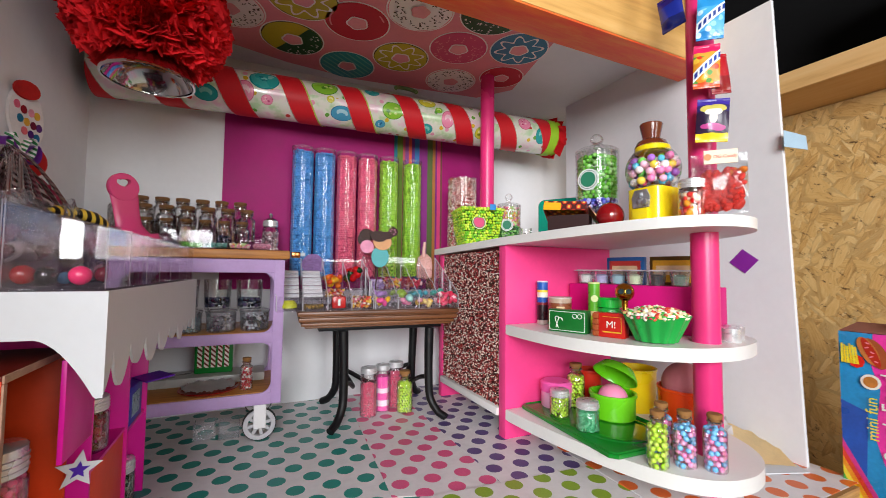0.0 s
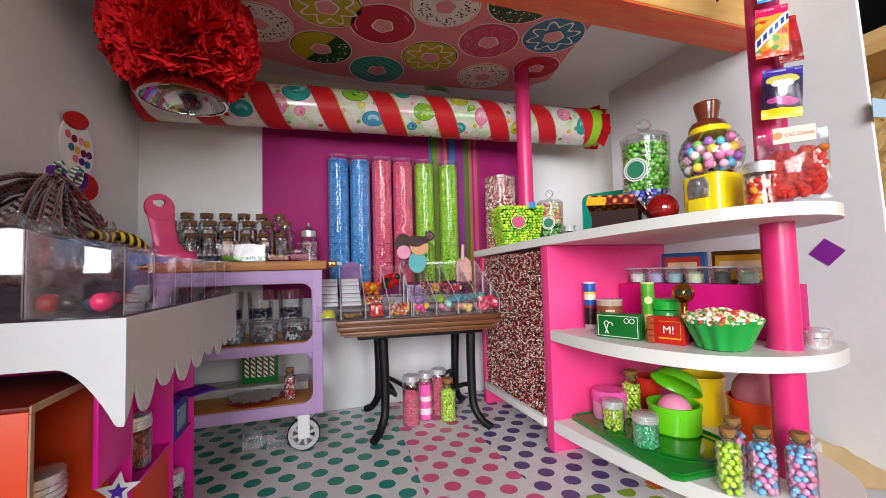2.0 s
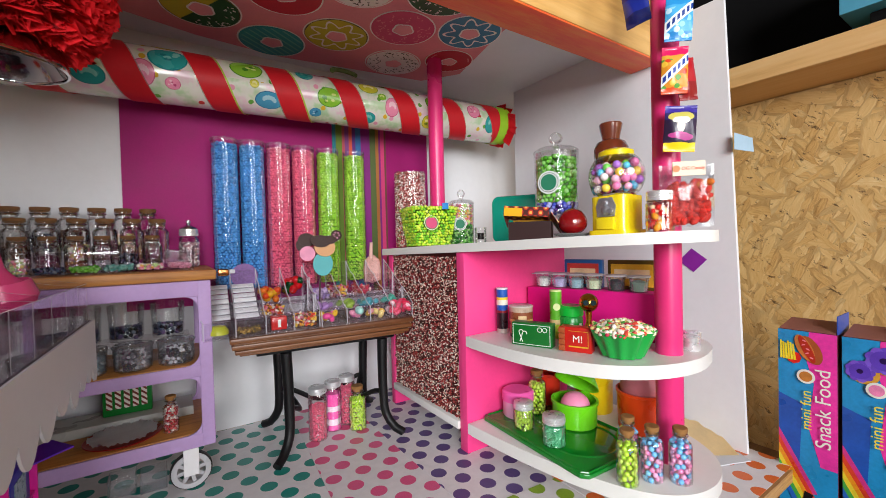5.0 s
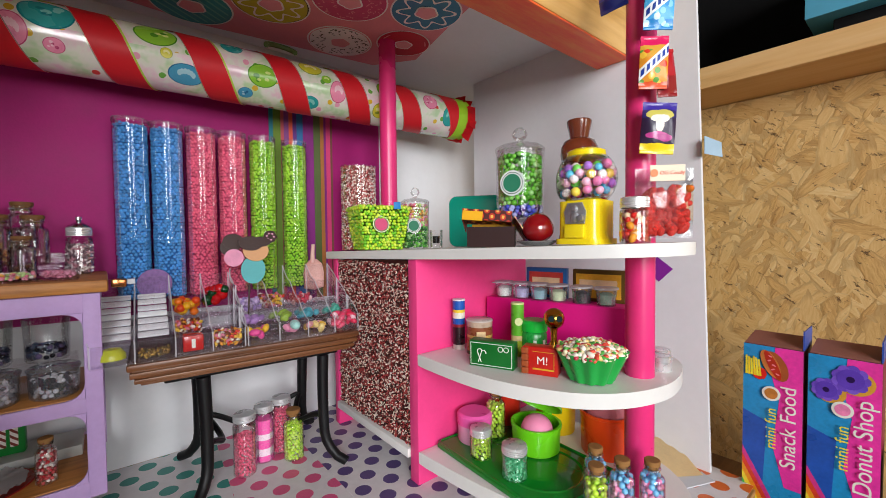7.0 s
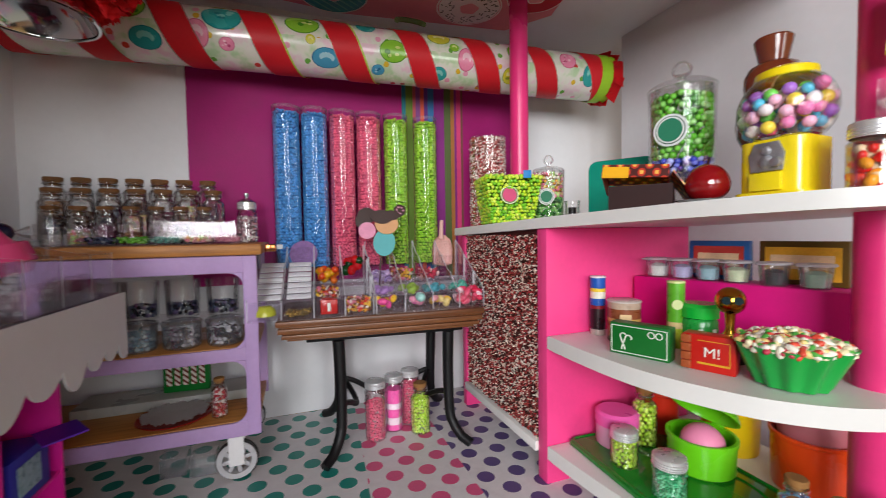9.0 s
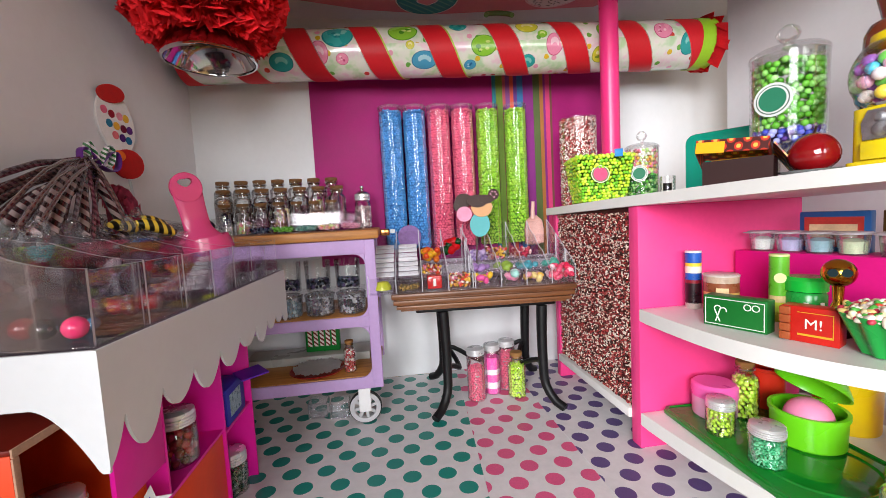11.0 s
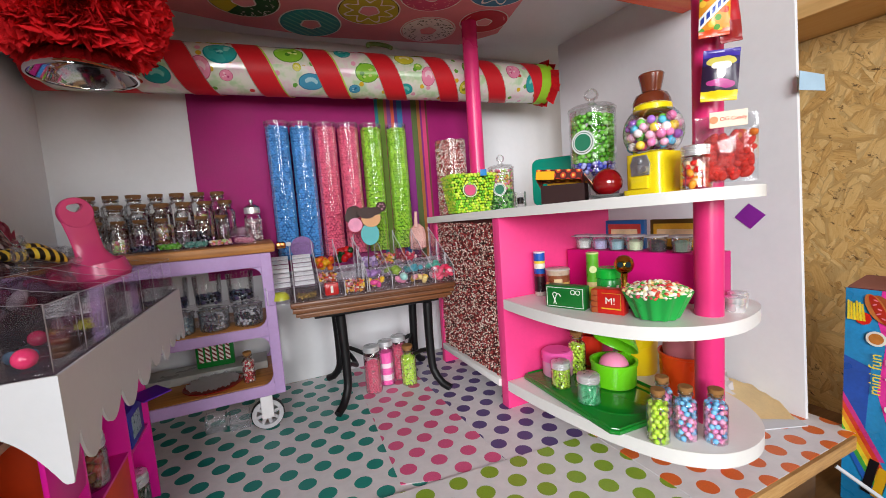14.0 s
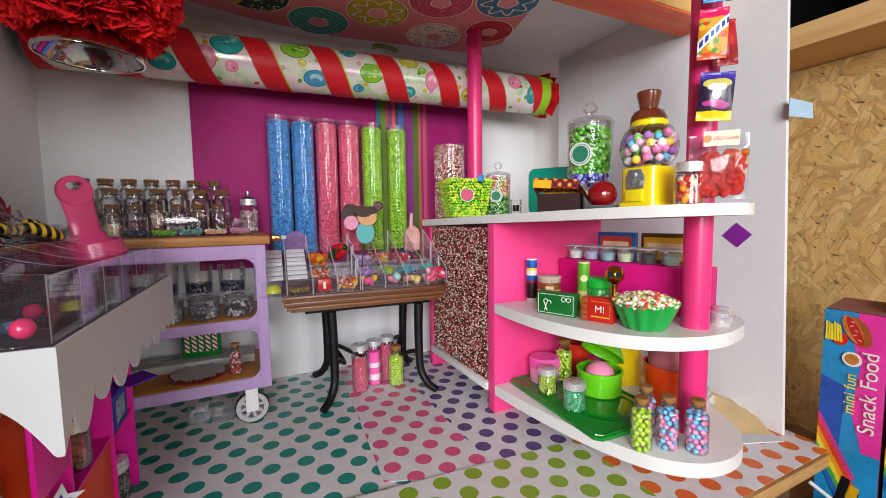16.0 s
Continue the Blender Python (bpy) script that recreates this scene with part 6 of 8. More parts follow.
for row, (y, x0, h) in enumerate(((0.744, -0.150, 0.044), (0.776, -0.162, 0.054), (0.809, -0.174, 0.057))):
    for i in range(7):
        cork_bottle(x0 + (0.0300 if row else 0.027) * i, y, ZC + 0.0008 + 0.014 * row, 0.0143 if row else 0.0120, h, FILLS[(k * 3 + row) % 7], "small cork bottle of craft beads standing on the cart", 0.0020, 0.3 + 0.1 * (k % 3), "cork bottles on the cart", True, 0.68, CORK_DARK)
        k += 1
cup = lid_jar(0.058, 0.800, ZC, 0.0140, 0.060, by_island("pink_straws", ["c9909c", "e8dcdc", "7a5a64"], 0.3, 0.2), "small glass straw jar with domed silver lid", 0.0016, 0.75, None, "", 3.0, 0.2)
part("knob", lathe(B(), [(0, 0.0745), (0.003, 0.0735), (0.0035, 0.070), (0.002, 0.0675), (0.0105, 0.0625), (0.0125, 0.0602), (0, 0.0602)], 0, 0, 18), SILVER, cup)
copper = thing("copper_tap", "small copper and white tag at the tray's edge", "ornament", (0.0955, 0.690, 0.2870))
part("clip", box(B(), -0.008, 0.006, -0.004, 0.004, 0, 0.010, 0.002), paint("copper", "b5764a", 0.25, 60, 0.1, 0.02, 1.0), copper)
part("tag", box(B(), 0.0065, 0.014, -0.003, 0.003, 0.003, 0.009, 0.001), CARD, copper)
# middle shelf
ZM = 0.1692
for x, m, w in ((-0.105, DARK_BEADS, "low clear tub of grey-blue glitter beads"), (-0.060, by_island("ice_bits", ["8aa8b8", "b8ccd4", "6a8898"], 0.2, 0.3), "low clear tub of pale blue beads"), (-0.012, by_island("pebbles", ["9a94a0", "c8c4cc", "5a5560"], 0.2, 0.3), "low clear tub of grey pebbles"), (0.036, by_island("black_dots", ["15131a", "2a2630", "d8d4dc"], 0.2, 0.2), "low clear tub of black and white beads")):
    t = thing("clear_tub", w, "tub", (x, 0.714, ZM), "clear tubs on the cart")
    part("tub_body", lathe(B(), [(0, 0), (0.019, 0), (0.021, 0.002), (0.022, 0.030), (0.021, 0.030), (0.0195, 0.002), (0, 0.001)], 0, 0, 28), CLEAR_PLASTIC, t)
    part("lid", lathe(B(), [(0, 0.034), (0.021, 0.034), (0.023, 0.0325), (0.023, 0.0305), (0, 0.0305)], 0, 0, 28), CLEAR_PLASTIC, t)
    swarm("beads", fill_round(0.0195, 0.0022, 0.020, 0.0025, seed=int(900 + 1000 * x)), 0.0025, m, t)
rs = thing("clear_block", "clear acrylic block behind the low tubs on the cart", "riser", (-0.045, 0.768, ZM))
part("block", box(B(), -0.098, 0.098, -0.024, 0.030, 0, 0.030, 0.001), ACRYLIC_INNER, rs)
for x in (-0.115, -0.070, -0.022, 0.027):
    t = thing("glass_tumbler", "clear glass tumbler with a few dark beads", "tumbler", (x, 0.768, ZM + 0.0302), "tumblers on the cart")
    part("glass", lathe(B(), [(0, 0), (0.019, 0), (0.020, 0.003), (0.0215, 0.050), (0.0205, 0.050), (0.0190, 0.004), (0, 0.003)], 0, 0, 28), BOTTLE_GLASS, t)
    swarm("beads", fill_round(0.0185, 0.004, 0.016, 0.0028, seed=int(500 + 1000 * x)), 0.0028, DARK_BEADS, t)
# bottom shelf of the cart
ZB = 0.0752
gs = thing("clear_riser", "grey translucent plastic step on the cart's low shelf", "riser", (-0.05, 0.79, ZB))
part("step", box(B(), -0.10, 0.105, -0.028, 0.03, 0, 0.0132, 0.001), paint("grey_plastic", "a8a8a4", 0.3, 60, 0.08, 0.02), gs)
cane = box_on("candy_cane_box", "green box showing rows of striped candy canes", "box", (-0.025, 0.790, ZB + 0.0134), -3, 0.058, 0.012, 0.058, paint("cane_green", "157a2e", 0.35, 60, 0.1, 0.02), 0.002)


def stripes_red(name):
    s = Nodes(name)
    sp = s.n("ShaderNodeSeparateXYZ")
    s.t.links.new(s.coords(), sp.inputs[0])
    u = s.math("FRACT", s.math("MULTIPLY", s.math("ADD", sp.outputs[2], s.math("MULTIPLY", sp.outputs[0], 0.9)), 125))
    col = s.ramp(u, [(0, rgb("efe6de")), (0.55, rgb("7c2c22"))], "CONSTANT")
    return s.done(col, 0.35)


CANE = stripes_red("cane_stripes")
for k in range(5):
    part("candy_stick", box(B(), -0.0245 + 0.0102 * k, -0.0175 + 0.0102 * k, -0.0078, -0.0062, 0.010, 0.053, 0.0006), CANE, cane, "red and white striped stick", False)
plate = thing("red_plate", "flat red plate with a silver paper doily", "plate", (-0.026, 0.727, ZB))
part("plate_body", lathe(B(), [(0, 0), (0.036, 0), (0.043, 0.004), (0.042, 0.0048), (0.035, 0.0014), (0, 0.0014)], 0, 0, 40), paint("plate_red", "a01a18", 0.3, 60, 0.1, 0.02), plate)
bm = B()
n = 72
mid = bm.verts.new((0, 0, 0.0062))
ring1 = [bm.verts.new((0.024 * math.cos(2 * math.pi * i / n), 0.024 * math.sin(2 * math.pi * i / n), 0.0064 + 0.0006 * (i % 2))) for i in range(n)]
ring2 = [bm.verts.new((0.036 * (1 + 0.06 * abs(math.sin(9 * math.pi * i / n))) * math.cos(2 * math.pi * i / n), 0.036 * (1 + 0.06 * abs(math.sin(9 * math.pi * i / n))) * math.sin(2 * math.pi * i / n), 0.0066 + 0.0022 * (i % 2) + 0.0012 * math.sin(1.1 * i))) for i in range(n)]
for i in range(n):
    j = (i + 1) % n
    bm.faces.new((mid, ring1[i], ring1[j])), bm.faces.new((ring1[i], ring2[i], ring2[j], ring1[j]))
bmesh.ops.solidify(bm, geom=bm.faces[:], thickness=0.0008)
part("doily", bm, paint("silver_paper", "f2f2f4", 0.5, 300, 0.08, 0.3), plate, "crimped silver paper doily")
cork_bottle(0.027, 0.712, ZB, 0.0095, 0.046, by_island("red_white_bits", ["c82a30", "f0e6e0", "d85a5c"], 0.3, 0.2), "slim cork bottle of red and white sweets", 0.0019, 0.72)
for x, y in ((-0.03, 0.735), (0.005, 0.725)):
    t = thing("clear_box", "empty clear plastic box on the floor under the cart", "box", (x, y, 0.0006), "clear boxes under the cart")
    bm = B()
    box(bm, -0.015, 0.015, -0.015, 0.015, 0, 0.001)
    for q in ((-0.015, 0.015, -0.015, -0.014), (-0.015, 0.015, 0.014, 0.015), (-0.015, -0.014, -0.0138, 0.0138), (0.014, 0.015, -0.0138, 0.0138)):
        box(bm, *q, 0.0012, 0.024)
    part("box_body", bm, CLEAR_PLASTIC, t, "", False)

# ---- on the icing counter ----
ZI = IZ - 0.0003
rack = organizer("long clear stepped acrylic rack on the icing counter", (-0.0445, 0.293, ZI), 90, 0.305, 7, 0.150, 0.041, 0.080, 3)
RC = 0.305 / 7
rack.matrix_basis = SKEW @ rack.matrix_basis
for c, d, col, r in ((0.36, 0.046, "8e0f1c", 0.0062), (0.30, 0.034, "15121a", 0.0058), (0.24, 0.0165, "e8326c", 0.0060), (0.62, 0.030, "5a7898", 0.0040), (0.70, 0.022, "48688a", 0.0036), (1.4, 0.02, "6a1028", 0.0060), (1.6, 0.035, "a02048", 0.0055)):
    part("gumball", lathe(B(), [(r * math.sin(math.pi * i / 12), r - r * math.cos(math.pi * i / 12) + 0.0036) for i in range(13)], RC * c, d, 22), paint("ball_" + col, col, 0.15, 60, 0.1, 0.02, 0.0, Coat_Weight=0.5), rack, "glossy gumball")
DIMS = by_island("wrapped_sweets", ["5a2032", "7a4450", "9a8e94", "3a1a26", "5c5058", "8a2a3c"], 0.2, 0.3)
for c in range(7):
    for k in range(1, 3):
        pile(rack, RC * (c + 0.5), 0.025 + 0.05 * k, 0.0145 * k + 0.003, RC * 0.75, 0.036, 0.016, 13, 0.0050, DIMS if (c + k) % 2 else by_island("wrapped_pale_%d%d" % (c, k), ["75666e", "5c4650", "7e3048"], 0.2, 0.3), 1.7, 40 + 3 * c + k)
    if c > 1:
        pile(rack, RC * (c + 0.5), 0.025, 0.0034, RC * 0.7, 0.03, 0.006, 7, 0.006, by_island("berry_%d" % c, ["5a2038", "74465a", "8c6472"], 0.25, 0.3), 1.4, 70 + c)
# yellow and black striped sweets


def bee_stripes(name):
    s = Nodes(name)
    sp = s.n("ShaderNodeSeparateXYZ")
    s.t.links.new(s.coords(), sp.inputs[0])
    u = s.math("FRACT", s.math("MULTIPLY", s.math("ADD", sp.outputs[0], s.math("MULTIPLY", sp.outputs[2], 0.6)), 130))
    return s.done(s.ramp(u, [(0, rgb("18140f")), (0.55, rgb("d9b53a"))], "CONSTANT"), 0.3)


BEE = bee_stripes("bee_stripes")
for k, (x, y, z, tilt) in enumerate(((-0.112, 0.478, 0.0610, 20), (-0.122, 0.502, 0.0625, 34), (-0.128, 0.462, 0.0630, 8))):
    t = thing("striped_sweet", "black and yellow striped wrapped sweet in the rack", "sweet", (x, y, ZI + z), "striped sweets", 50 + 14 * k)
    part("sweet_body", pipe(B(), [(-0.017, 0, 0), (-0.010, 0, 0.001), (0, 0, 0.002), (0.010, 0, 0.001), (0.017, 0, 0)], [0.002, 0.0050, 0.0060, 0.0050, 0.002], 14), BEE, t, "", True, pose(0, 0, 0, 0, tilt, 0))
    for sx in (-1, 1):
        part("wrapper_end", lathe(B(), [(0.0015, 0), (0.0055, 0.009), (0.0050, 0.0092), (0.001, 0.001)], 0, 0, 12, True), CLEAR_PLASTIC, t, "", True, pose(0, 0, 0, 0, tilt, 0) @ pose(0.017 * sx, 0, 0, 0, 90 * sx, 0))
# pink scoop
HOT = Nodes("pink_clear_plastic").done(rgb("de4a80"), 0.25, 0.0, Transmission_Weight=0.3)
ps = thing("pink_scoop", "bright pink plastic scoop standing in the rack", "scoop", (-0.084, 0.512, ZI + 0.026), turn=38)
ps.matrix_basis = ps.matrix_basis @ Matrix.Rotation(radians(-10), 4, "Y")
bm = B()
n = 36
cols = []
for i in range(19):
    f = i / 18
    z = 0.022 + 0.046 * f
    half = 0.0135 + 0.0075 * max(0.0, 1 - f / 0.30) ** 1.6 - 0.0012 * math.sin(math.pi * f)
    deep = 0.0030 + 0.0085 * max(0.0, 1 - f / 0.5) ** 1.4
    cols.append([bm.verts.new((half * math.cos(q), deep * math.sin(q) + 0.002, z)) for q in [2 * math.pi * k / 24 for k in range(24)]])
for a, b in zip(cols, cols[1:]):
    for k in range(24):
        bm.faces.new((a[k], a[(k + 1) % 24], b[(k + 1) % 24], b[k]))
bm.faces.new(cols[0][::-1]), bm.faces.new(cols[-1])
rings = []
for y, grow in ((-0.0012, 0.94), (-0.0002, 1.0), (0.0042, 1.0), (0.0052, 0.94)):
    rings.append(([bm.verts.new((0.0142 * grow * math.cos(2 * math.pi * i / n), y, 0.0745 + 0.0150 * grow * math.sin(2 * math.pi * i / n))) for i in range(n)],
                  [bm.verts.new((0.0066 * math.cos(2 * math.pi * i / n), y, 0.0790 + 0.0040 * math.sin(2 * math.pi * i / n) + 0.0016 * abs(math.cos(2 * math.pi * i / n)))) for i in range(n)]))
for i in range(n):
    j = (i + 1) % n
    bm.faces.new((rings[0][0][i], rings[0][0][j], rings[0][1][j], rings[0][1][i]))
    bm.faces.new((rings[-1][0][j], rings[-1][0][i], rings[-1][1][i], rings[-1][1][j]))
    for a, b in zip(rings, rings[1:]):
        bm.faces.new((a[0][i], b[0][i], b[0][j], a[0][j])), bm.faces.new((a[1][j], b[1][j], b[1][i], a[1][i]))
part("handle", bm, HOT, ps)
part("scoop_bowl", lathe(B(), [(0, 0.0), (0.020, 0.001), (0.0245, 0.010), (0.0215, 0.0235), (0.0205, 0.0235), (0.0232, 0.010), (0.019, 0.0025), (0, 0.0015)], 0.004, 0.002, 28), HOT, ps)
# bundle of wrapped candy sticks tied at the wall


def stick_stripes(name, a, b, pitch):
    s = Nodes(name)
    sp = s.n("ShaderNodeSeparateXYZ")
    s.t.links.new(s.coords(), sp.inputs[0])
    u = s.math("FRACT", s.math("MULTIPLY", s.math("ADD", sp.outputs[2], s.math("ADD", s.math("MULTIPLY", sp.outputs[0], 0.8), s.math("MULTIPLY", sp.outputs[1], 0.5))), pitch))
    return s.done(s.ramp(u, [(0, rgb(a)), (0.5, rgb(b))], "CONSTANT"), 0.25, None, Coat_Weight=0.5)


STICKS = [stick_stripes("brown_stick", "4e2c2e", "6e5450", 190), stick_stripes("striped_stick", "3c2428", "b8a4a2", 110), stick_stripes("plum_stick", "5a2634", "80545e", 190), stick_stripes("grey_stick", "50424a", "7c7076", 170)]
TIE = Vector((-0.2085, 0.545, 0.383))
bundle = thing("stick_bouquet", "bundle of striped candy sticks tied with a purple ribbon", "candy sticks", (0, 0, 0))
rn = random.Random(21)
for k in range(44):
    foot = Vector((-0.118 - 0.085 * rn.random(), 0.335 + 0.145 * rn.random(), ZI + 0.052 + 0.02 * rn.random()))
    off = Vector((rn.uniform(0.0, 0.012), rn.uniform(-0.016, 0.016), rn.uniform(-0.012, 0.012)))
    tie = TIE + off
    sag = Vector((0, 0, 0.008 + 0.008 * rn.random()))
    path = [foot + (tie - foot) * f + sag * math.sin(math.pi * f) for f in (0, 0.2, 0.4, 0.6, 0.8, 1.0)]
    fat = 0.0034 if k % 9 == 1 else 0.0015
    st_ = part("candy_stick", pipe(B(), path, [fat, fat * 1.1, fat, fat * 1.05, fat, fat * 0.7], 10), STICKS[1 if k % 9 == 1 else rn.choice((0, 2, 3, 0))], bundle)
    part("wrapper_end", lathe(B(), [(0.0014, 0), (0.0062, 0.012), (0.0056, 0.0124), (0.001, 0.001)], 0, 0, 12, True), CLEAR_PLASTIC, st_, "twisted clear wrapper end", True, Matrix.Translation(path[0]) @ (path[0] - path[1]).to_track_quat("Z", "Y").to_matrix().to_4x4())
PURPLE_RIB = paint("purple_ribbon", "5e1f7c", 0.35, 80, 0.2, 0.1)
STRIPE_RIB = stick_stripes("striped_ribbon", "e8e2e4", "3a7a48", 160)
for k, a0 in enumerate((0.4, 0.9, 2.6, 2.1, 3.6)):
    bm = B()
    d = Vector((0.5 * math.cos(a0), math.cos(a0), math.sin(a0))).normalized()
    for q0, q1 in zip(range(16), range(1, 17)):
        ps_ = []
        for q in (q0, q1):
            f = q / 16
            c = TIE + Vector((0.014, 0, 0)) + d * (0.020 * math.sin(math.pi * f)) + Vector((0, 0, 1)) * (0.010 * math.sin(2 * math.pi * f))
            ps_ += [c + Vector((0.0045, -0.002, 0)), c - Vector((0.0045, -0.002, 0))]
        bm.faces.new([bm.verts.new(p) for p in (ps_[0], ps_[1], ps_[3], ps_[2])])
    bmesh.ops.remove_doubles(bm, verts=bm.verts[:], dist=1e-5)
    bmesh.ops.solidify(bm, geom=bm.faces[:], thickness=0.0006)
    part("ribbon_loop", bm, (PURPLE_RIB, STRIPE_RIB)[k % 2], bundle, ("purple ribbon loop", "white and green striped ribbon loop")[k % 2])
# crinkled rosy wrapper and a dark wrapped sweet beside the scoop
rosy = thing("rosy_wrapper", "crinkled rosy cellophane wrapper lying on the sticks", "wrapper", (-0.172, 0.532, 0.344), turn=-52)
bm = B()
rows = []
for j in range(9):
    rows.append([bm.verts.new((-0.050 + 0.100 * i / 16, -0.014 + 0.028 * j / 8, 0.010 * math.sin(math.pi * j / 8) + 0.0045 * math.sin(2.9 * i + 1.7 * j) + 0.003 * math.sin(1.3 * i - 2.3 * j) - 0.00022 * (i - 8) ** 2)) for i in range(17)])
for a, b in zip(rows, rows[1:]):
    for i in range(16):
        bm.faces.new((a[i], a[i + 1], b[i + 1], b[i]))
bmesh.ops.solidify(bm, geom=bm.faces[:], thickness=0.0005)
part("foil", bm, paint("rosy_foil", "b8405a", 0.22, 200, 0.35, 0.3), rosy, "", True, pose(0, 0, 0, 0, 24, 0))
navy = thing("dark_sweet", "small navy wrapped sweet lying in the rack", "sweet", (-0.104, 0.566, ZI + 0.052), turn=30)
part("sweet_body", lathe(B(), [(0.008 * math.sin(math.pi * i / 12), 0.008 - 0.008 * math.cos(math.pi * i / 12)) for i in range(13)], 0, 0, 20), paint("navy_foil", "1a1a38", 0.2, 200, 0.3, 0.2), navy)
for sx in (-1, 1):
    part("wrapper_end", lathe(B(), [(0.0015, 0), (0.006, 0.009), (0.0055, 0.0092), (0.001, 0.001)], 0, 0, 12, True), CLEAR_PLASTIC, navy, "", True, pose(0.0075 * sx, 0, 0.008, 0, 90 * sx, 0))
# felt gumball ornament at the wall
fo = thing("felt_ornament", "flat felt gumball-machine ornament on a stick", "ornament", (-0.2190, 0.640, ZI + 0.116), turn=68)
fo.matrix_basis = fo.matrix_basis @ Matrix.Rotation(radians(-8), 4, "Y") @ Matrix.Diagonal((0.66, 0.92, 0.84, 1))
FELT_W, FELT_R, FELT_O = paint("white_felt", "d9d2d2", 0.9, 500, 0.1, 0.4), paint("red_felt", "b3201e", 0.9, 500, 0.2, 0.4), paint("orange_felt", "d8641e", 0.9, 500, 0.2, 0.4)
bm = B()
disc(bm, 0, 0.094, 0.033, 0.045, 0, 0, 0.004)
globe = part("felt_globe", bm, FELT_W, fo, "white felt globe")
bm = B()
disc(bm, 0.0, 0.134, 0.024, 0.013, -0.0042, 0, 0.004)
part("felt_cap", bm, FELT_R, fo, "red felt cap")
bm = B()
disc(bm, 0.004, 0.034, 0.030, 0.022, -0.001, 0, 0.004)
part("felt_base", bm, FELT_R, fo, "red felt base")
bm = B()
disc(bm, -0.016, 0.046, 0.012, 0.008, -0.0056, 0, 0.003)
part("felt_flame", bm, FELT_O, fo)
DOTC = ("d0607a", "8a1626", "d88a9a", "d9a83a", "2a6a88", "d9a03a", "6a1430", "5a2a70", "d86a72", "4a2068", "1f5f88")
for k, (dx, dz) in enumerate(((-0.018, 0.112), (-0.006, 0.106), (0.008, 0.103), (0.019, 0.100), (-0.014, 0.093), (-0.002, 0.089), (0.010, 0.085), (0.021, 0.083), (-0.008, 0.076), (0.004, 0.072), (0.015, 0.068))):
    bm = B()
    disc(bm, dx, dz, 0.0052, 0.0058, -0.0014, 0, 0.0013, 18)
    part("felt_dot", bm, paint("felt_" + DOTC[k], DOTC[k], 0.9, 500, 0.15, 0.3), globe)
part("stick", pipe(B(), [(0, 0.002, -0.075), (0, 0.002, 0.05)], 0.002, 8), CARD, fo)

# ---- under the icing counter ----
cub = thing("cubby_unit", "bright magenta card cubby shelves with slanted dividers", "shelf unit", (0, 0, 0))
HOTM = paint("bright_magenta", "e0189a", 0.35, 50, 0.08, 0.03)
UX0, UX1 = -0.180, -0.081
part("back_wall", box(B(), UX0 - 0.003, UX0, 0.3985, 0.612, 0.0002, 0.205), HOTM, cub)
for y in (0.398, 0.505, 0.586):
    part("upright", box(B(), UX0 + 0.0003, UX1, y, y + 0.003, 0.0002, 0.200 - 0.10 * (y - 0.345), 0.0004), HOTM, cub)
for y0, y1, z in ((0.4013, 0.5047, 0.100), (0.5083, 0.5857, 0.094)):
    part("cubby_shelf", box(B(), UX0 + 0.0003, UX1 - 0.002, y0, y1, z, z + 0.003), HOTM, cub)
part("front_strip", box(B(), UX1 - 0.0032, UX1, 0.3420, 0.3975, 0.134, 0.204, 0.0004), HOTM, cub, "broad magenta front strip")
part("low_front", box(B(), UX1 - 0.006, UX1 - 0.003, 0.4015, 0.5045, 0.0004, 0.0985, 0.0004), ORANGE, cub, "orange card front below the shelf")
star = [(math.sin(math.pi * k / 5) * (0.0145 if k % 2 == 0 else 0.0064), math.cos(math.pi * k / 5) * (0.0145 if k % 2 == 0 else 0.0064)) for k in range(10)]
part("star_sticker", prism(B(), star, 0, 0.0006), CARD, cub, "white paper star", False, pose(UX1 + 0.0010, 0.370, 0.1185, 90, 8, 24))
part("star_centre", prism(B(), [(0.45 * x, 0.45 * y) for x, y in star], 0.0008, 0.0012), paint("violet_star", "4a1f9c", 0.4), cub, "violet star centre", False, pose(UX1 + 0.0010, 0.370, 0.1185, 90, 8, 24))
blue = box_on("blue_bin", "small blue card bin of silver glitter", "bin", (-0.104, 0.545, 0.0975), 0, 0.042, 0.052, 0.040, paint("royal_blue_card", "2c2aa0", 0.4, 60, 0.1, 0.05))
part("glitter_window", box(B(), 0.0212, 0.0218, -0.018, 0.012, 0.008, 0.032), paint("glitter", "8fb0bc", 0.3, 900, 0.5, 0.6), blue, "silver glitter window")
part("flap", box(B(), 0.0, 0.030, -0.018, 0.018, 0, 0.0016, 0.0003), paint("violet_card", "5a1fa8", 0.4, 60, 0.1, 0.05), blue, "open violet flap", False, pose(0.0205, 0.010, 0.0405, 0, -4, 35))
lid_jar(-0.100, 0.452, 0.1032, 0.0165, 0.048, by_island("dark_red_sweets", ["7a1418", "a02228", "5a0e12"], 0.2, 0.3), "small jar of dark red sweets, silver lid", 0.0035, 0.9, None, "jars in the cubbies", None, 0.28)
lid_jar(-0.100, 0.560, 0.0006, 0.0165, 0.050, by_island("dark_green_beads", ["1c3a24", "2a4a30", "6a7a6c"], 0.2, 0.3), "small jar of dark green beads, silver lid", 0.0026, 0.9, None, "jars in the cubbies", None, 0.3)
obx = thing("orange_box", "worn orange and red card box standing open", "box", (0, 0, 0))
OR2 = paint("deep_orange_card", "dc4416", 0.4, 30, 0.15, 0.05)
WORN = paint("worn_edge", "b98f78", 0.7, 200, 0.4, 0.3)
OY0, OY1, OX = 0.2925, 0.3900, -0.094
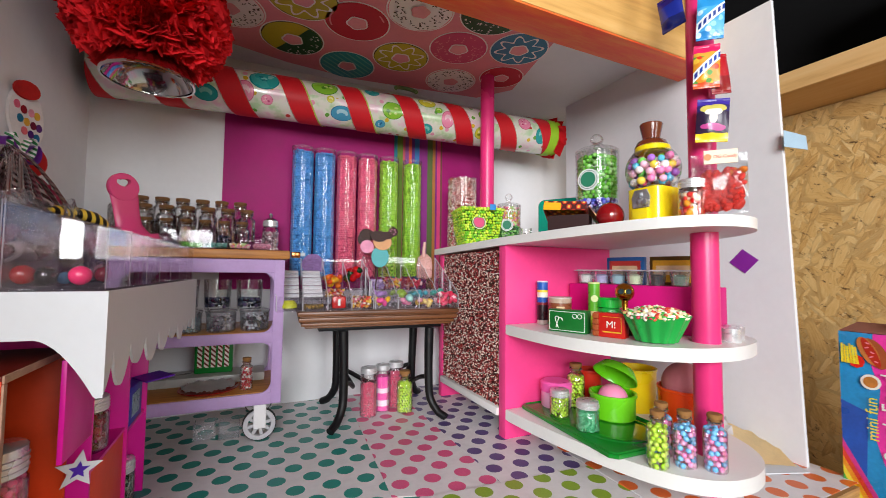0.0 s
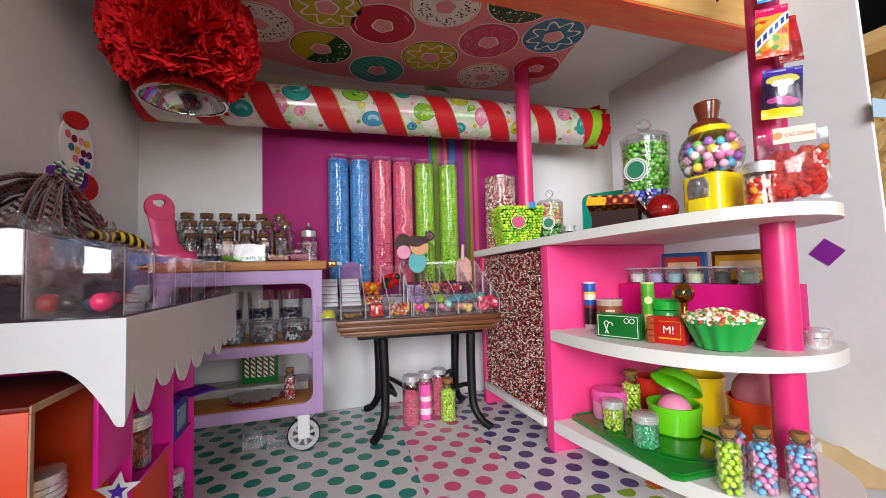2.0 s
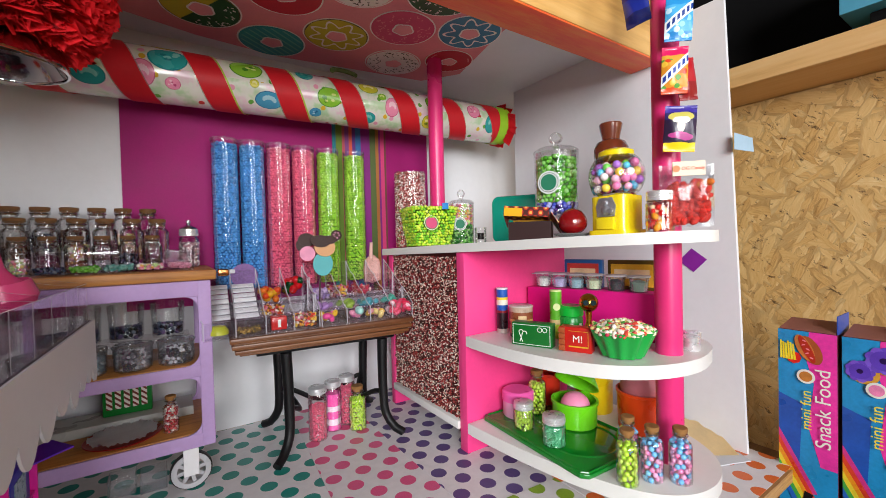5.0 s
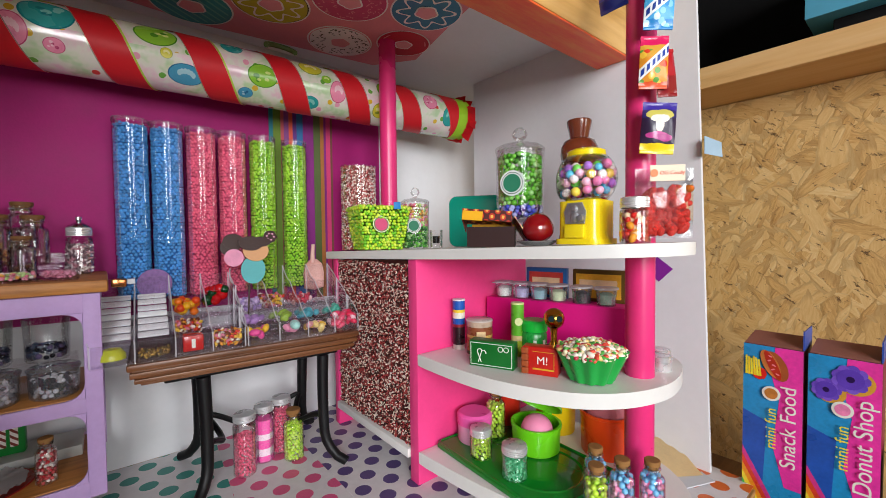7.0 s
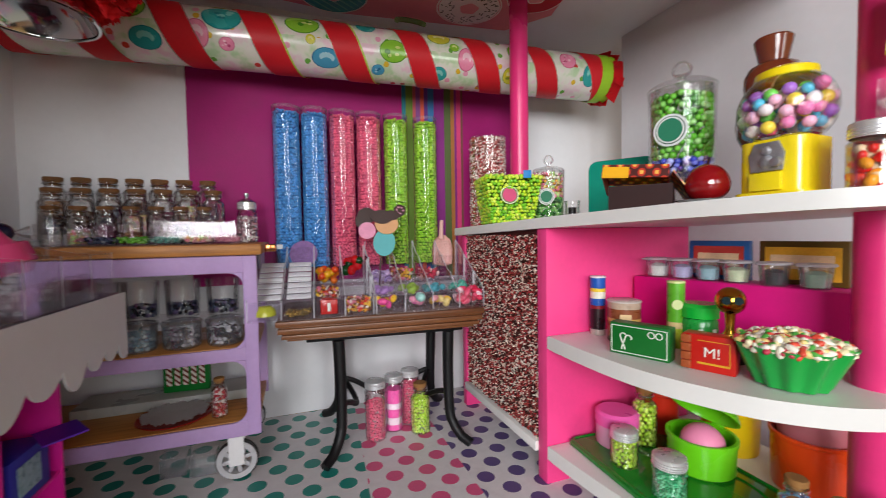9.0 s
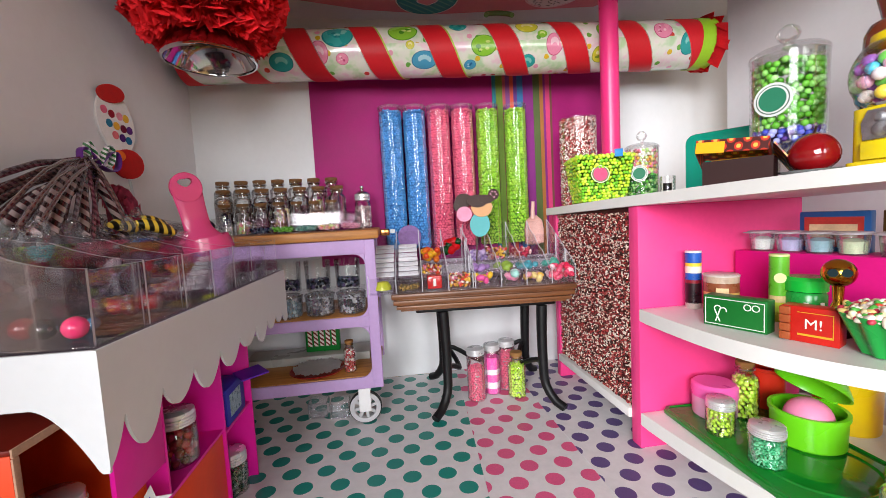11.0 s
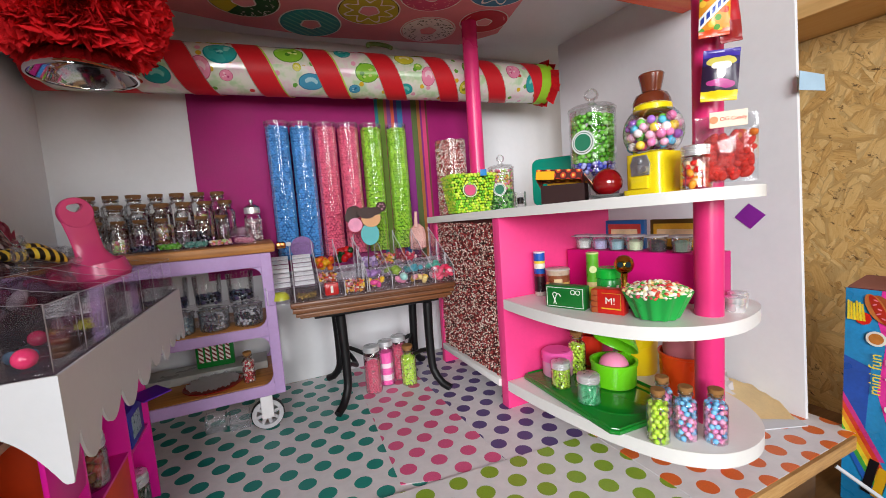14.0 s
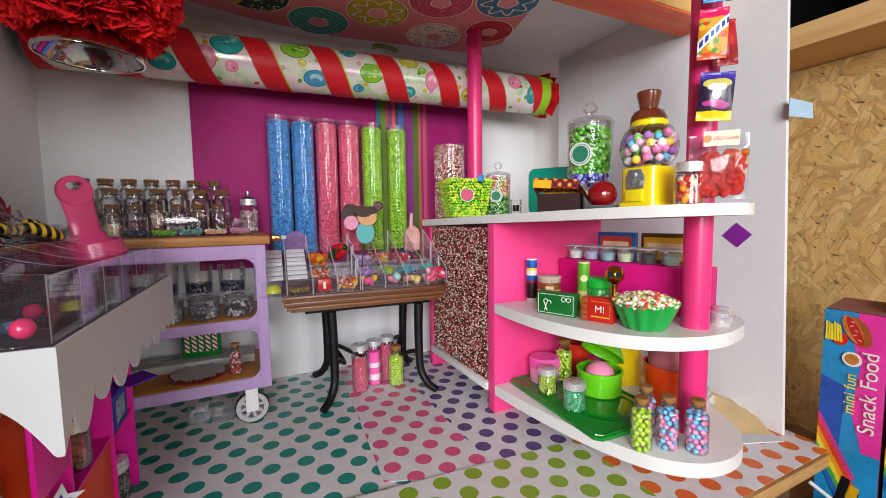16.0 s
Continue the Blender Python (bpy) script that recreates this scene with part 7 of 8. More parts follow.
part("near_end", box(B(), -0.232, OX, OY0, OY0 + 0.003, 0.0002, 0.2028, 0.0004), OR2, obx)
part("far_end", box(B(), -0.232, OX, OY1, OY1 + 0.003, 0.0002, 0.2028, 0.0004), OR2, obx)
part("back", box(B(), -0.232, -0.229, OY0 + 0.0032, OY1 - 0.0002, 0.0002, 0.2028), OR2, obx)
part("top", box(B(), -0.232, OX, OY0, OY1 + 0.003, 0.2030, 0.2058, 0.0004), paint("red_brown_card", "6e1c12", 0.45, 40, 0.2, 0.05), obx, "dark red top")
part("inner_shelf", box(B(), -0.2288, OX - 0.002, OY0 + 0.0032, OY1 - 0.0002, 0.088, 0.091), OR2, obx)
part("edge_strip", box(B(), OX + 0.0002, OX + 0.0014, OY0, OY1 + 0.003, 0.2015, 0.2062, 0.0003), WORN, obx, "worn paper edge")
part("edge_strip", box(B(), OX + 0.0002, OX + 0.0014, OY0 - 0.0002, OY0 + 0.0036, 0.0002, 0.2012, 0.0003), WORN, obx, "worn paper edge")
lid_jar(-0.1135, 0.334, 0.0912, 0.0185, 0.063, BEAD_PINK, "jar of pink pearls with ribbed silver lid in the orange box", 0.0024, 0.9, None, "", None, 0.3)
lid_jar(-0.170, 0.322, 0.0912, 0.019, 0.070, by_island("brown_mix", ["6a2a20", "8a5a48", "c0a090"], 0.3, 0.3), "jar of brown sweets in the orange box", 0.003, 0.9, None, "", None, 0.25)

# ---- hanging pompom lamp ----
lamp = thing("pompom_lamp", "red tissue pompom over a silver bowl, hanging from the ceiling", "hanging ornament", (-0.100, 0.612, 0.0))
part("silver_bowl", lathe(B(), [(0.0495, 0.512), (0.052, 0.5125), (0.052, 0.515), (0.045, 0.530), (0.026, 0.546), (0, 0.550), (0, 0.548), (0.025, 0.544), (0.0435, 0.529), (0.0500, 0.515)], 0, 0, 48), CHROME, lamp, "shiny silver bowl upside down")
part("cord", pipe(B(), [(0, 0, 0.552), (0, 0, 0.6815)], 0.002, 8), CARD, lamp)
TISSUE = paint("red_tissue", "ea2029", 0.8, 160, 0.3, 0.3)


def tissue_ball(rx, ry, rz, cz, count, seed):
    bm = B()
    r = random.Random(seed)
    for _ in range(count):
        u, v = r.uniform(-1, 1), r.uniform(0, 2 * math.pi)
        d = Vector((math.sqrt(1 - u * u) * math.cos(v), math.sqrt(1 - u * u) * math.sin(v), u))
        if d.z < -0.75:
            continue
        side = d.orthogonal().normalized()
        side.rotate(Matrix.Rotation(r.uniform(0, 6.28), 3, d))
        up = d.cross(side)
        w, l0, l1 = r.uniform(0.0030, 0.0065), 0.35, r.uniform(0.84, 1.10)
        prev, ph = None, r.uniform(0, 6.28)
        n = 7
        for k in range(4):
            f = k / 3
            s = l0 + (l1 - l0) * f
            row = []
            for i in range(n):
                q = (i / (n - 1) - 0.5) * 2
                off = side * (q * w * (0.35 + 0.65 * f)) + up * (0.010 * f * math.sin(q * 5 + ph + k))
                tip = d * (r.uniform(-0.09, 0.06) if k == 3 else 0)
                p = (d * s + tip)
                row.append(bm.verts.new(Vector((p.x * rx, p.y * ry, cz + p.z * rz)) + off))
            if prev:
                for i in range(n - 1):
                    bm.faces.new((prev[i], prev[i + 1], row[i + 1], row[i]))
            prev = row
    return bm


part("tissue_pompom", tissue_ball(0.085, 0.082, 0.084, 0.598, 5600, 4), TISSUE, lamp, "crumpled red tissue paper")

# ---- red tissue at the roll's end and green band ----
RT = Vector((AX1.x, AX1.y, AX1.z))
for k in range(10):
    bm = B()
    a = 2 * math.pi * k / 10
    w = random.Random(k)
    p0 = RT + Vector((-0.012, 0, 0)) + 0.041 * Vector((0, math.cos(a), math.sin(a)))
    p1 = RT + Vector((0.003 + 0.007 * w.random(), 0, 0)) + (0.038 + 0.008 * w.random()) * Vector((0, math.cos(a + 0.1), math.sin(a + 0.1)))
    p2 = RT + Vector((0.013, 0, 0)) + 0.02 * Vector((0, math.cos(a), math.sin(a)))
    t = Vector((0, -math.sin(a), math.cos(a))) * 0.019
    vs = [bm.verts.new(q) for q in (p0 - t, p0 + t, p1 + t * 1.2, p1 - t * 1.2, p2 + t * 0.5, p2 - t * 0.5)]
    bm.faces.new(vs[:4]), bm.faces.new((vs[3], vs[2], vs[4], vs[5]))
    bmesh.ops.solidify(bm, geom=bm.faces[:], thickness=0.0008)
    part("end_tissue", bm, TISSUE, roll, "red tissue tucked at the end")
part("end_cap", lathe(B(), [(0, 0), (0.0385, 0), (0.0385, 0.002), (0, 0.002)], 0, 0, 40), RED, roll, "", True, Matrix.Translation(AX1 - Vector((0.001, 0, 0))) @ pose(0, 0, 0, 0, 90, 0))
part("green_band", spiral_band(0, 2 * math.pi, PR + 0.0018, 0, 40, 4, 0.965, 1.0), paint("lime_ribbon", "9ccb2c", 0.4), roll, "lime ribbon at the end")
bow = pipe(B(), [(0.303 + 0.022 * math.cos(a), 0.745 + 0.012 * math.sin(a), 0.636 + 0.009 * math.sin(a)) for a in [math.pi * i / 10 for i in range(11)]], 0.004, 8)
part("ribbon_knot", bow, paint("olive_ribbon", "4a5a2c", 0.5, 100, 0.3, 0.3), roll, "dark green ribbon knot")
for k in (3, 4):
    part("lime_piping", spiral_band(6.26, 6.40, PR + 0.0016, -9.1, 2, 40, 0.11 * k, 0.11 * k + 0.11), paint("lime_piping", "b8d24a", 0.4), roll)

# ---- doughnut paper on the ceiling ----
PC = {"pink": "e2858c", "white": "f0e6e0", "red": "c22034", "yellow": "c0b02c", "teal": "2f9a9a", "blue": "2f7a9c", "green": "1d4f28", "rose": "cf4a6e", "hole": "ea989c", "ink": "4a3a22", "mint": "6ab8a8"}
slots = list(PC)
mats = [paint("print_" + k, v, 0.45, 60, 0.12, 0.02) for k, v in PC.items()]
paper = part("doughnut_paper", prism(B(), [(-0.09, 0.458), (0.495, 0.458), (0.518, 0.583), (0.552, 0.731), (0.500, 0.803), (0.400, 0.815), (0.210, 0.838), (0.080, 0.825), (-0.030, 0.795), (-0.09, 0.775)], CEIL - 0.0010, CEIL - 0.0003), mats[0], None, "", False)
tagged(paper, "pink paper printed with iced doughnuts on the ceiling", "wall paper", kind="structure")


def doughnut(cx, cy, r, style, seed):
    """One printed doughnut, laid in thin flat layers under the paper."""
    bm = B()
    rn = random.Random(seed)

    def ring(k_out, k_in, layer, slot, n=44, a0=0.0, a1=2 * math.pi):
        z = CEIL - 0.0013 - 0.0003 * layer
        m = max(3, int(n * (a1 - a0) / (2 * math.pi)))
        out, inn = [], []
        for i in range(m + 1):
            a = a0 + (a1 - a0) * i / m
            for kk, row in ((k_out, out), (k_in, inn)):
                q = r * (kk(a) if callable(kk) else kk)
                row.append(bm.verts.new((cx + q * math.cos(a), cy + q * math.sin(a), z)))
        for i in range(m):
            bm.faces.new((out[i], inn[i], inn[i + 1], out[i + 1])).material_index = slots.index(slot)

    def dash(q, a, turn, long, wide, layer, slot):
        z = CEIL - 0.0013 - 0.0003 * layer
        x, y = cx + r * q * math.cos(a), cy + r * q * math.sin(a)
        c, d = math.cos(turn), math.sin(turn)
        vs = [bm.verts.new((x + r * (u * c - w * d), y + r * (u * d + w * c), z)) for u, w in ((-long, -wide * 0.6), (long, -wide * 0.6), (long * 1.15, 0), (long, wide * 0.6), (-long, wide * 0.6), (-long * 1.15, 0))]
        bm.faces.new(vs[::-1]).material_index = slots.index(slot)

    base = {"sprinkle": "white", "half": "yellow", "stripe": "teal", "flower": "yellow", "blueflower": "blue", "plain": "red", "pinkdots": "rose"}[style]
    edge = lambda a: 0.93 + 0.012 * math.sin(7 * a + seed)
    hole = lambda a: 0.33 + 0.02 * math.sin(5 * a + seed)
    ring(1.0, 0.0, 0, "white")
    ring(0.955, 0.26, 1, "ink" if style in ("flower", "half") else "pink" if style == "sprinkle" else base)
    ring(edge, 0.27, 2, base)
    if style == "half":
        ring(edge, 0.27, 3, "green", 44, -2.9 + 0.3 * seed, 0.3 + 0.3 * seed)
    if style == "stripe":
        for k in range(-4, 5):
            x0 = k * 0.21 + 0.05
            hgt = math.sqrt(max(0.0, 0.90 ** 2 - x0 ** 2))
            dash(abs(x0), 2.2 if x0 > 0 else 2.2 + math.pi, 2.2 + math.pi / 2, hgt * 0.87, 0.05, 3, "mint")
    if style in ("flower", "blueflower"):
        wave = lambda a: 0.66 + 0.15 * math.sin(8 * a)
        ring(lambda a: wave(a) + 0.045, lambda a: wave(a) - 0.045, 3, "white", 96)
    if style in ("sprinkle", "pinkdots", "half"):
        for _ in range(95 if style == "sprinkle" else 75):
            a, q = rn.uniform(0, 6.28), math.sqrt(rn.uniform(0.19, 0.76))
            if style == "half" and not -2.7 + 0.3 * seed < (a - 0.3 * seed + 2.9) % 6.28 - 2.9 + 0.3 * seed < 0.1 + 0.3 * seed:
                continue
            dash(q, a, rn.uniform(0, 6.28), 0.035, 0.030, 4, {"sprinkle": "ink", "pinkdots": "pink", "half": "white"}[style])
    if style == "plain":
        ring(0.84, 0.79, 3, "pink", 44, 2.6, 3.5)
        ring(0.84, 0.79, 3, "pink", 44, 5.4, 5.8)
    ring(hole, 0.0, 5, "white")
    ring(lambda a: hole(a) - 0.05, 0.0, 6, "hole")
    part("doughnut_print", bm, mats, paper, "", False)


for k, (cx, cy, st) in enumerate(((0.176, 0.635, "plain"), (0.278, 0.709, "flower"), (0.364, 0.632, "pinkdots"), (0.467, 0.586, "blueflower"), (0.407, 0.754, "sprinkle"), (0.497, 0.692, "plain"),
                                  (0.082, 0.733, "half"), (0.190, 0.785, "stripe"), (-0.017, 0.684, "sprinkle"), (0.087, 0.612, "flower"), (0.260, 0.561, "sprinkle"), (0.370, 0.520, "half"), (0.165, 0.515, "pinkdots"), (0.060, 0.508, "stripe"), (-0.030, 0.570, "blueflower"))):
    doughnut(cx, cy, 0.0545 if (cx, st) != (0.497, "plain") else 0.047, st, k)

# ---- bags hanging on the pole ----


def pillow_bag(bm, w, h, puff, rows=10, cols=8):
    for s in (-1, 1):
        g = []
        for j in range(rows + 1):
            v = j / rows
            row = []
            for i in range(cols + 1):
                u = i / cols
                b = (math.sin(math.pi * u) ** 0.7) * (math.sin(math.pi * min(1, max(0, (v - 0.08) / 0.84))) ** 0.6)
                row.append(bm.verts.new(((u - 0.5) * w * (1 - 0.05 * b), s * (0.0004 + puff * b) + 0.0006 * math.sin(9 * u + 5 * v), v * h)))
            g.append(row)
        for j in range(rows):
            for i in range(cols):
                f = bm.faces.new((g[j][i], g[j][i + 1], g[j + 1][i + 1], g[j + 1][i]))
    return bm


def bag_print(name, bands, diag=None, spots=None, blobs=()):
    """Printed foil: colour bands by height, and a slanting band across."""
    s = Nodes(name)
    sp = s.n("ShaderNodeSeparateXYZ")
    s.t.links.new(s.coords(), sp.inputs[0])
    wob = s.math("MULTIPLY", s.math("SUBTRACT", s.noise(90, 2), 0.5), 0.004)
    h = s.math("MULTIPLY", s.math("ADD", sp.outputs[2], wob), 20.0)
    col = s.ramp(h, [(p, rgb(c)) for p, c in bands], "CONSTANT")
    if spots:
        v = s.n("ShaderNodeTexVoronoi")
        v.inputs["Scale"].default_value = 130
        s.t.links.new(s.coords(), v.inputs["Vector"])
        zone = s.math("MULTIPLY", s.math("LESS_THAN", v.outputs["Distance"], 0.42), s.math("LESS_THAN", s.math("ABSOLUTE", s.math("SUBTRACT", h, spots[1])), spots[2]))
        c3 = s.n("ShaderNodeSeparateColor")
        s.t.links.new(v.outputs["Color"], c3.inputs[0])
        col = s.mix(zone, col, s.ramp(c3.outputs[0], [(i / len(spots[0]), rgb(c)) for i, c in enumerate(spots[0])], "CONSTANT"))
    if diag:
        d = s.math("SUBTRACT", s.math("ADD", s.math("MULTIPLY", sp.outputs[0], diag[0]), diag[1]), sp.outputs[2])
        a = s.math("ABSOLUTE", d)
        col = s.mix(s.math("LESS_THAN", a, 0.0062), col, rgb("eef0f4"))
        letters = s.math("GREATER_THAN", s.math("FRACT", s.math("MULTIPLY", sp.outputs[0], 210)), 0.38)
        col = s.mix(s.math("MULTIPLY", s.math("LESS_THAN", a, 0.0032), letters), col, rgb(diag[2]))
    for cx, cz, rx, rz, tint in blobs:
        du = s.math("DIVIDE", s.math("SUBTRACT", sp.outputs[0], cx), rx)
        dv = s.math("DIVIDE", s.math("SUBTRACT", s.math("ADD", sp.outputs[2], wob), cz), rz)
        col = s.mix(s.math("LESS_THAN", s.math("ADD", s.math("MULTIPLY", du, du), s.math("MULTIPLY", dv, dv)), 1.0), col, rgb(tint))
    s.bump(s.noise(160, 3), 0.25, 0.001)
    return s.done(col, 0.3, None, Coat_Weight=0.15)


def bag(words, x, y, z, w, h, material, turn=-47, lean=0, group="candy bags on the pole"):
    t = thing("candy_bag", words, "bag", (x, y, z), group, turn)
    t.matrix_basis = pose(x, y, z, 0, lean, turn)
    body = part("bag_body", pillow_bag(B(), w, h, 0.0048, 14, 12), material, t, "glossy printed foil")
    for z0 in (0.0, h - 0.0035):
        part("crimped_seam", box(B(), -w / 2, w / 2, -0.0007, 0.0007, z0, z0 + 0.0035, 0.0003), material, body)
    return t


bag("small purple and yellow foil candy bag hanging on the pole", 0.5185, 0.273, 0.4235, 0.033, 0.052,
    bag_print("foil_purple", [(0.0, "efd21a"), (0.20, "2a1838"), (0.72, "2c2260"), (0.88, "3c2a94")], None, None,
              ((0, 0.0395, 0.0135, 0.0050, "c9bd5a"), (0, 0.0355, 0.0090, 0.0042, "efe6d8"), (0, 0.029, 0.0042, 0.0075, "e9d8cf"), (-0.002, 0.0185, 0.0105, 0.0035, "c2428f"), (0.004, 0.0160, 0.0095, 0.0036, "b23a86"))), -47, 4)
bag("small orange fruit candy bag hanging on the pole", 0.5165, 0.276, 0.4895, 0.0275, 0.053,
    bag_print("foil_orange", [(0.0, "e0501c"), (0.14, "e2932a"), (0.62, "d8a03a"), (0.86, "d81c5c")], (0.95, 0.027, "1f3f9c"), (["d83a1c", "5a9a3a", "f0c040", "e8602a"], 0.45, 0.33)), -47, 2)
bag("small blue mint candy bag hanging on the pole", 0.5205, 0.273, 0.549, 0.0285, 0.054,
    bag_print("foil_blue", [(0.0, "1f86cc"), (0.2, "4aa8e0"), (0.8, "2a8fd0")], (0.85, 0.027, "16398c"), (["8accf0", "bfe2f6", "2a8fd0"], 0.4, 0.35)), -47, 3)
bag("small dark blue candy bag at the back of the pole", 0.527, 0.322, 0.592, 0.030, 0.048, bag_print("foil_navy", [(0.0, "141c5a"), (0.3, "1c2a8a"), (0.7, "2a1a6a")]), -80, -8)
bag("small red candy bag tucked behind the others", 0.533, 0.268, 0.483, 0.022, 0.048, bag_print("foil_red", [(0.0, "8a1218"), (0.4, "b01c24")]), -30, -6)
gb2 = thing("gummy_bag", "clear bag of red gummy sweets with a paper header", "bag", (0.520, 0.266, 0.3378), "candy bags on the pole", -47)
header = part("header_card", box(B(), -0.0165, 0.0165, -0.0095, -0.0080, 0.0565, 0.0725, 0.0003), paint("cream_card", "f0d9c0", 0.5, 60, 0.06, 0.02), gb2, "cream header card", False)
text_part("OG Candy", 0.0053, paint("orange_ink", "d8482c", 0.5), header, pose(0.0042, -0.0098, 0.0645, 90, 0, 0))
part("header_badge", lathe(B(), [(0, 0), (0.0038, 0), (0.0038, 0.0004), (0, 0.0004)], 0, 0, 20), paint("orange_badge", "e88a5a", 0.5), header, "", True, pose(-0.0128, -0.0098, 0.0645, 90, 0, 0))
part("clear_bag", pillow_bag(B(), 0.056, 0.070, 0.009), CLEAR_PLASTIC, gb2, "clear crinkled bag")
r_ = np.random.default_rng(11)
n = 150
GUM = Nodes("red_gummy").done(rgb("f4554c"), 0.22, 0.0, Transmission_Weight=0.6, IOR=1.2)
swarm("gummy_fill", np.stack([r_.uniform(-0.018, 0.021, n), r_.uniform(-0.003, 0.003, n), r_.uniform(0.007, 0.048, n)], -1), 0.0040, GUM, gb2, "red gummy sweets", 1.9)
pile(gb2, 0.016, 0, 0.02, 0.014, 0.008, 0.03, 5, 0.0042, Nodes("amber_gummy").done(rgb("f08a3c"), 0.2, 0.0, Transmission_Weight=0.6, IOR=1.2), 1.3, 5)

# ---- marks on the side panel ----
dm = part("diamond_sticker", prism(B(), [(-0.019, 0), (0, -0.021), (0.019, 0), (0, 0.021)], 0, 0.0008), paint("purple_sticker", "8a2a9c", 0.45), None, "", False, pose(PANEL_X - 0.0004, 0.356, 0.288, 0, -90, 0) @ pose(0, 0, 0, 0, 0, 4))
tagged(dm, "purple diamond sticker on the white side panel", "sticker")
tape = part("masking_tape", rounded_plate([(-0.020, -0.013), (0.024, -0.011), (0.022, 0.010), (-0.019, 0.012)], 0, 0.0008, 0.0002), paint("pale_blue_tape", "a2bccf", 0.6, 100, 0.1, 0.2), None, "", False, pose(0.7345, 0.2875, 0.462, 86, 4, -12))
tagged(tape, "torn pale blue tape on the panel's edge", "tape")
cr = thing("crumpled_card", "crumpled yellow and white card on the floor", "paper scrap", (0.676, 0.345, 0.0045), turn=-35)
bm = B()
rows = []
for j in range(7):
    rows.append([bm.verts.new((-0.060 + 0.120 * i / 8, -0.03 + 0.07 * j / 6, 0.004 + 0.046 * (j / 6) * (1.0 - 0.085 * i) + 0.0022 * math.sin(1.9 * i + 2 * j) * (j / 6))) for i in range(9)])
for a, b in zip(rows, rows[1:]):
    for i in range(8):
        bm.faces.new((a[i], a[i + 1], b[i + 1], b[i]))
bmesh.ops.solidify(bm, geom=bm.faces[:], thickness=0.0012)
part("yellow_card", bm, paint("pale_yellow_card", "f6deac", 0.6, 80, 0.15, 0.2), cr)
bm = B()
rows = []
for j in range(8):
    rows.append([bm.verts.new((-0.056 + 0.062 * i / 9, 0.004 + 0.042 * j / 7, 0.030 + 0.030 * j / 7 - 0.0016 * i + 0.0042 * math.sin(2.3 * i + 1.9 * j) + 0.0030 * math.sin(1.1 * i - 2.7 * j))) for i in range(10)])
for a, b in zip(rows, rows[1:]):
    for i in range(9):
        bm.faces.new((a[i], a[i + 1], b[i + 1], b[i]))
bmesh.ops.solidify(bm, geom=bm.faces[:], thickness=0.0006)
part("torn_paper", bm, paint("torn_white_paper", "eae4e4", 0.6, 80, 0.1, 0.2), cr, "crumpled white paper")
part("white_scrap", box(B(), -0.03, 0.06, -0.052, -0.03, -0.0006, 0.0008), CARD, cr, "white paper scrap", False, pose(0, 0, 0.001, 2, -3, 8))

# ---- toy boxes beside the shop ----


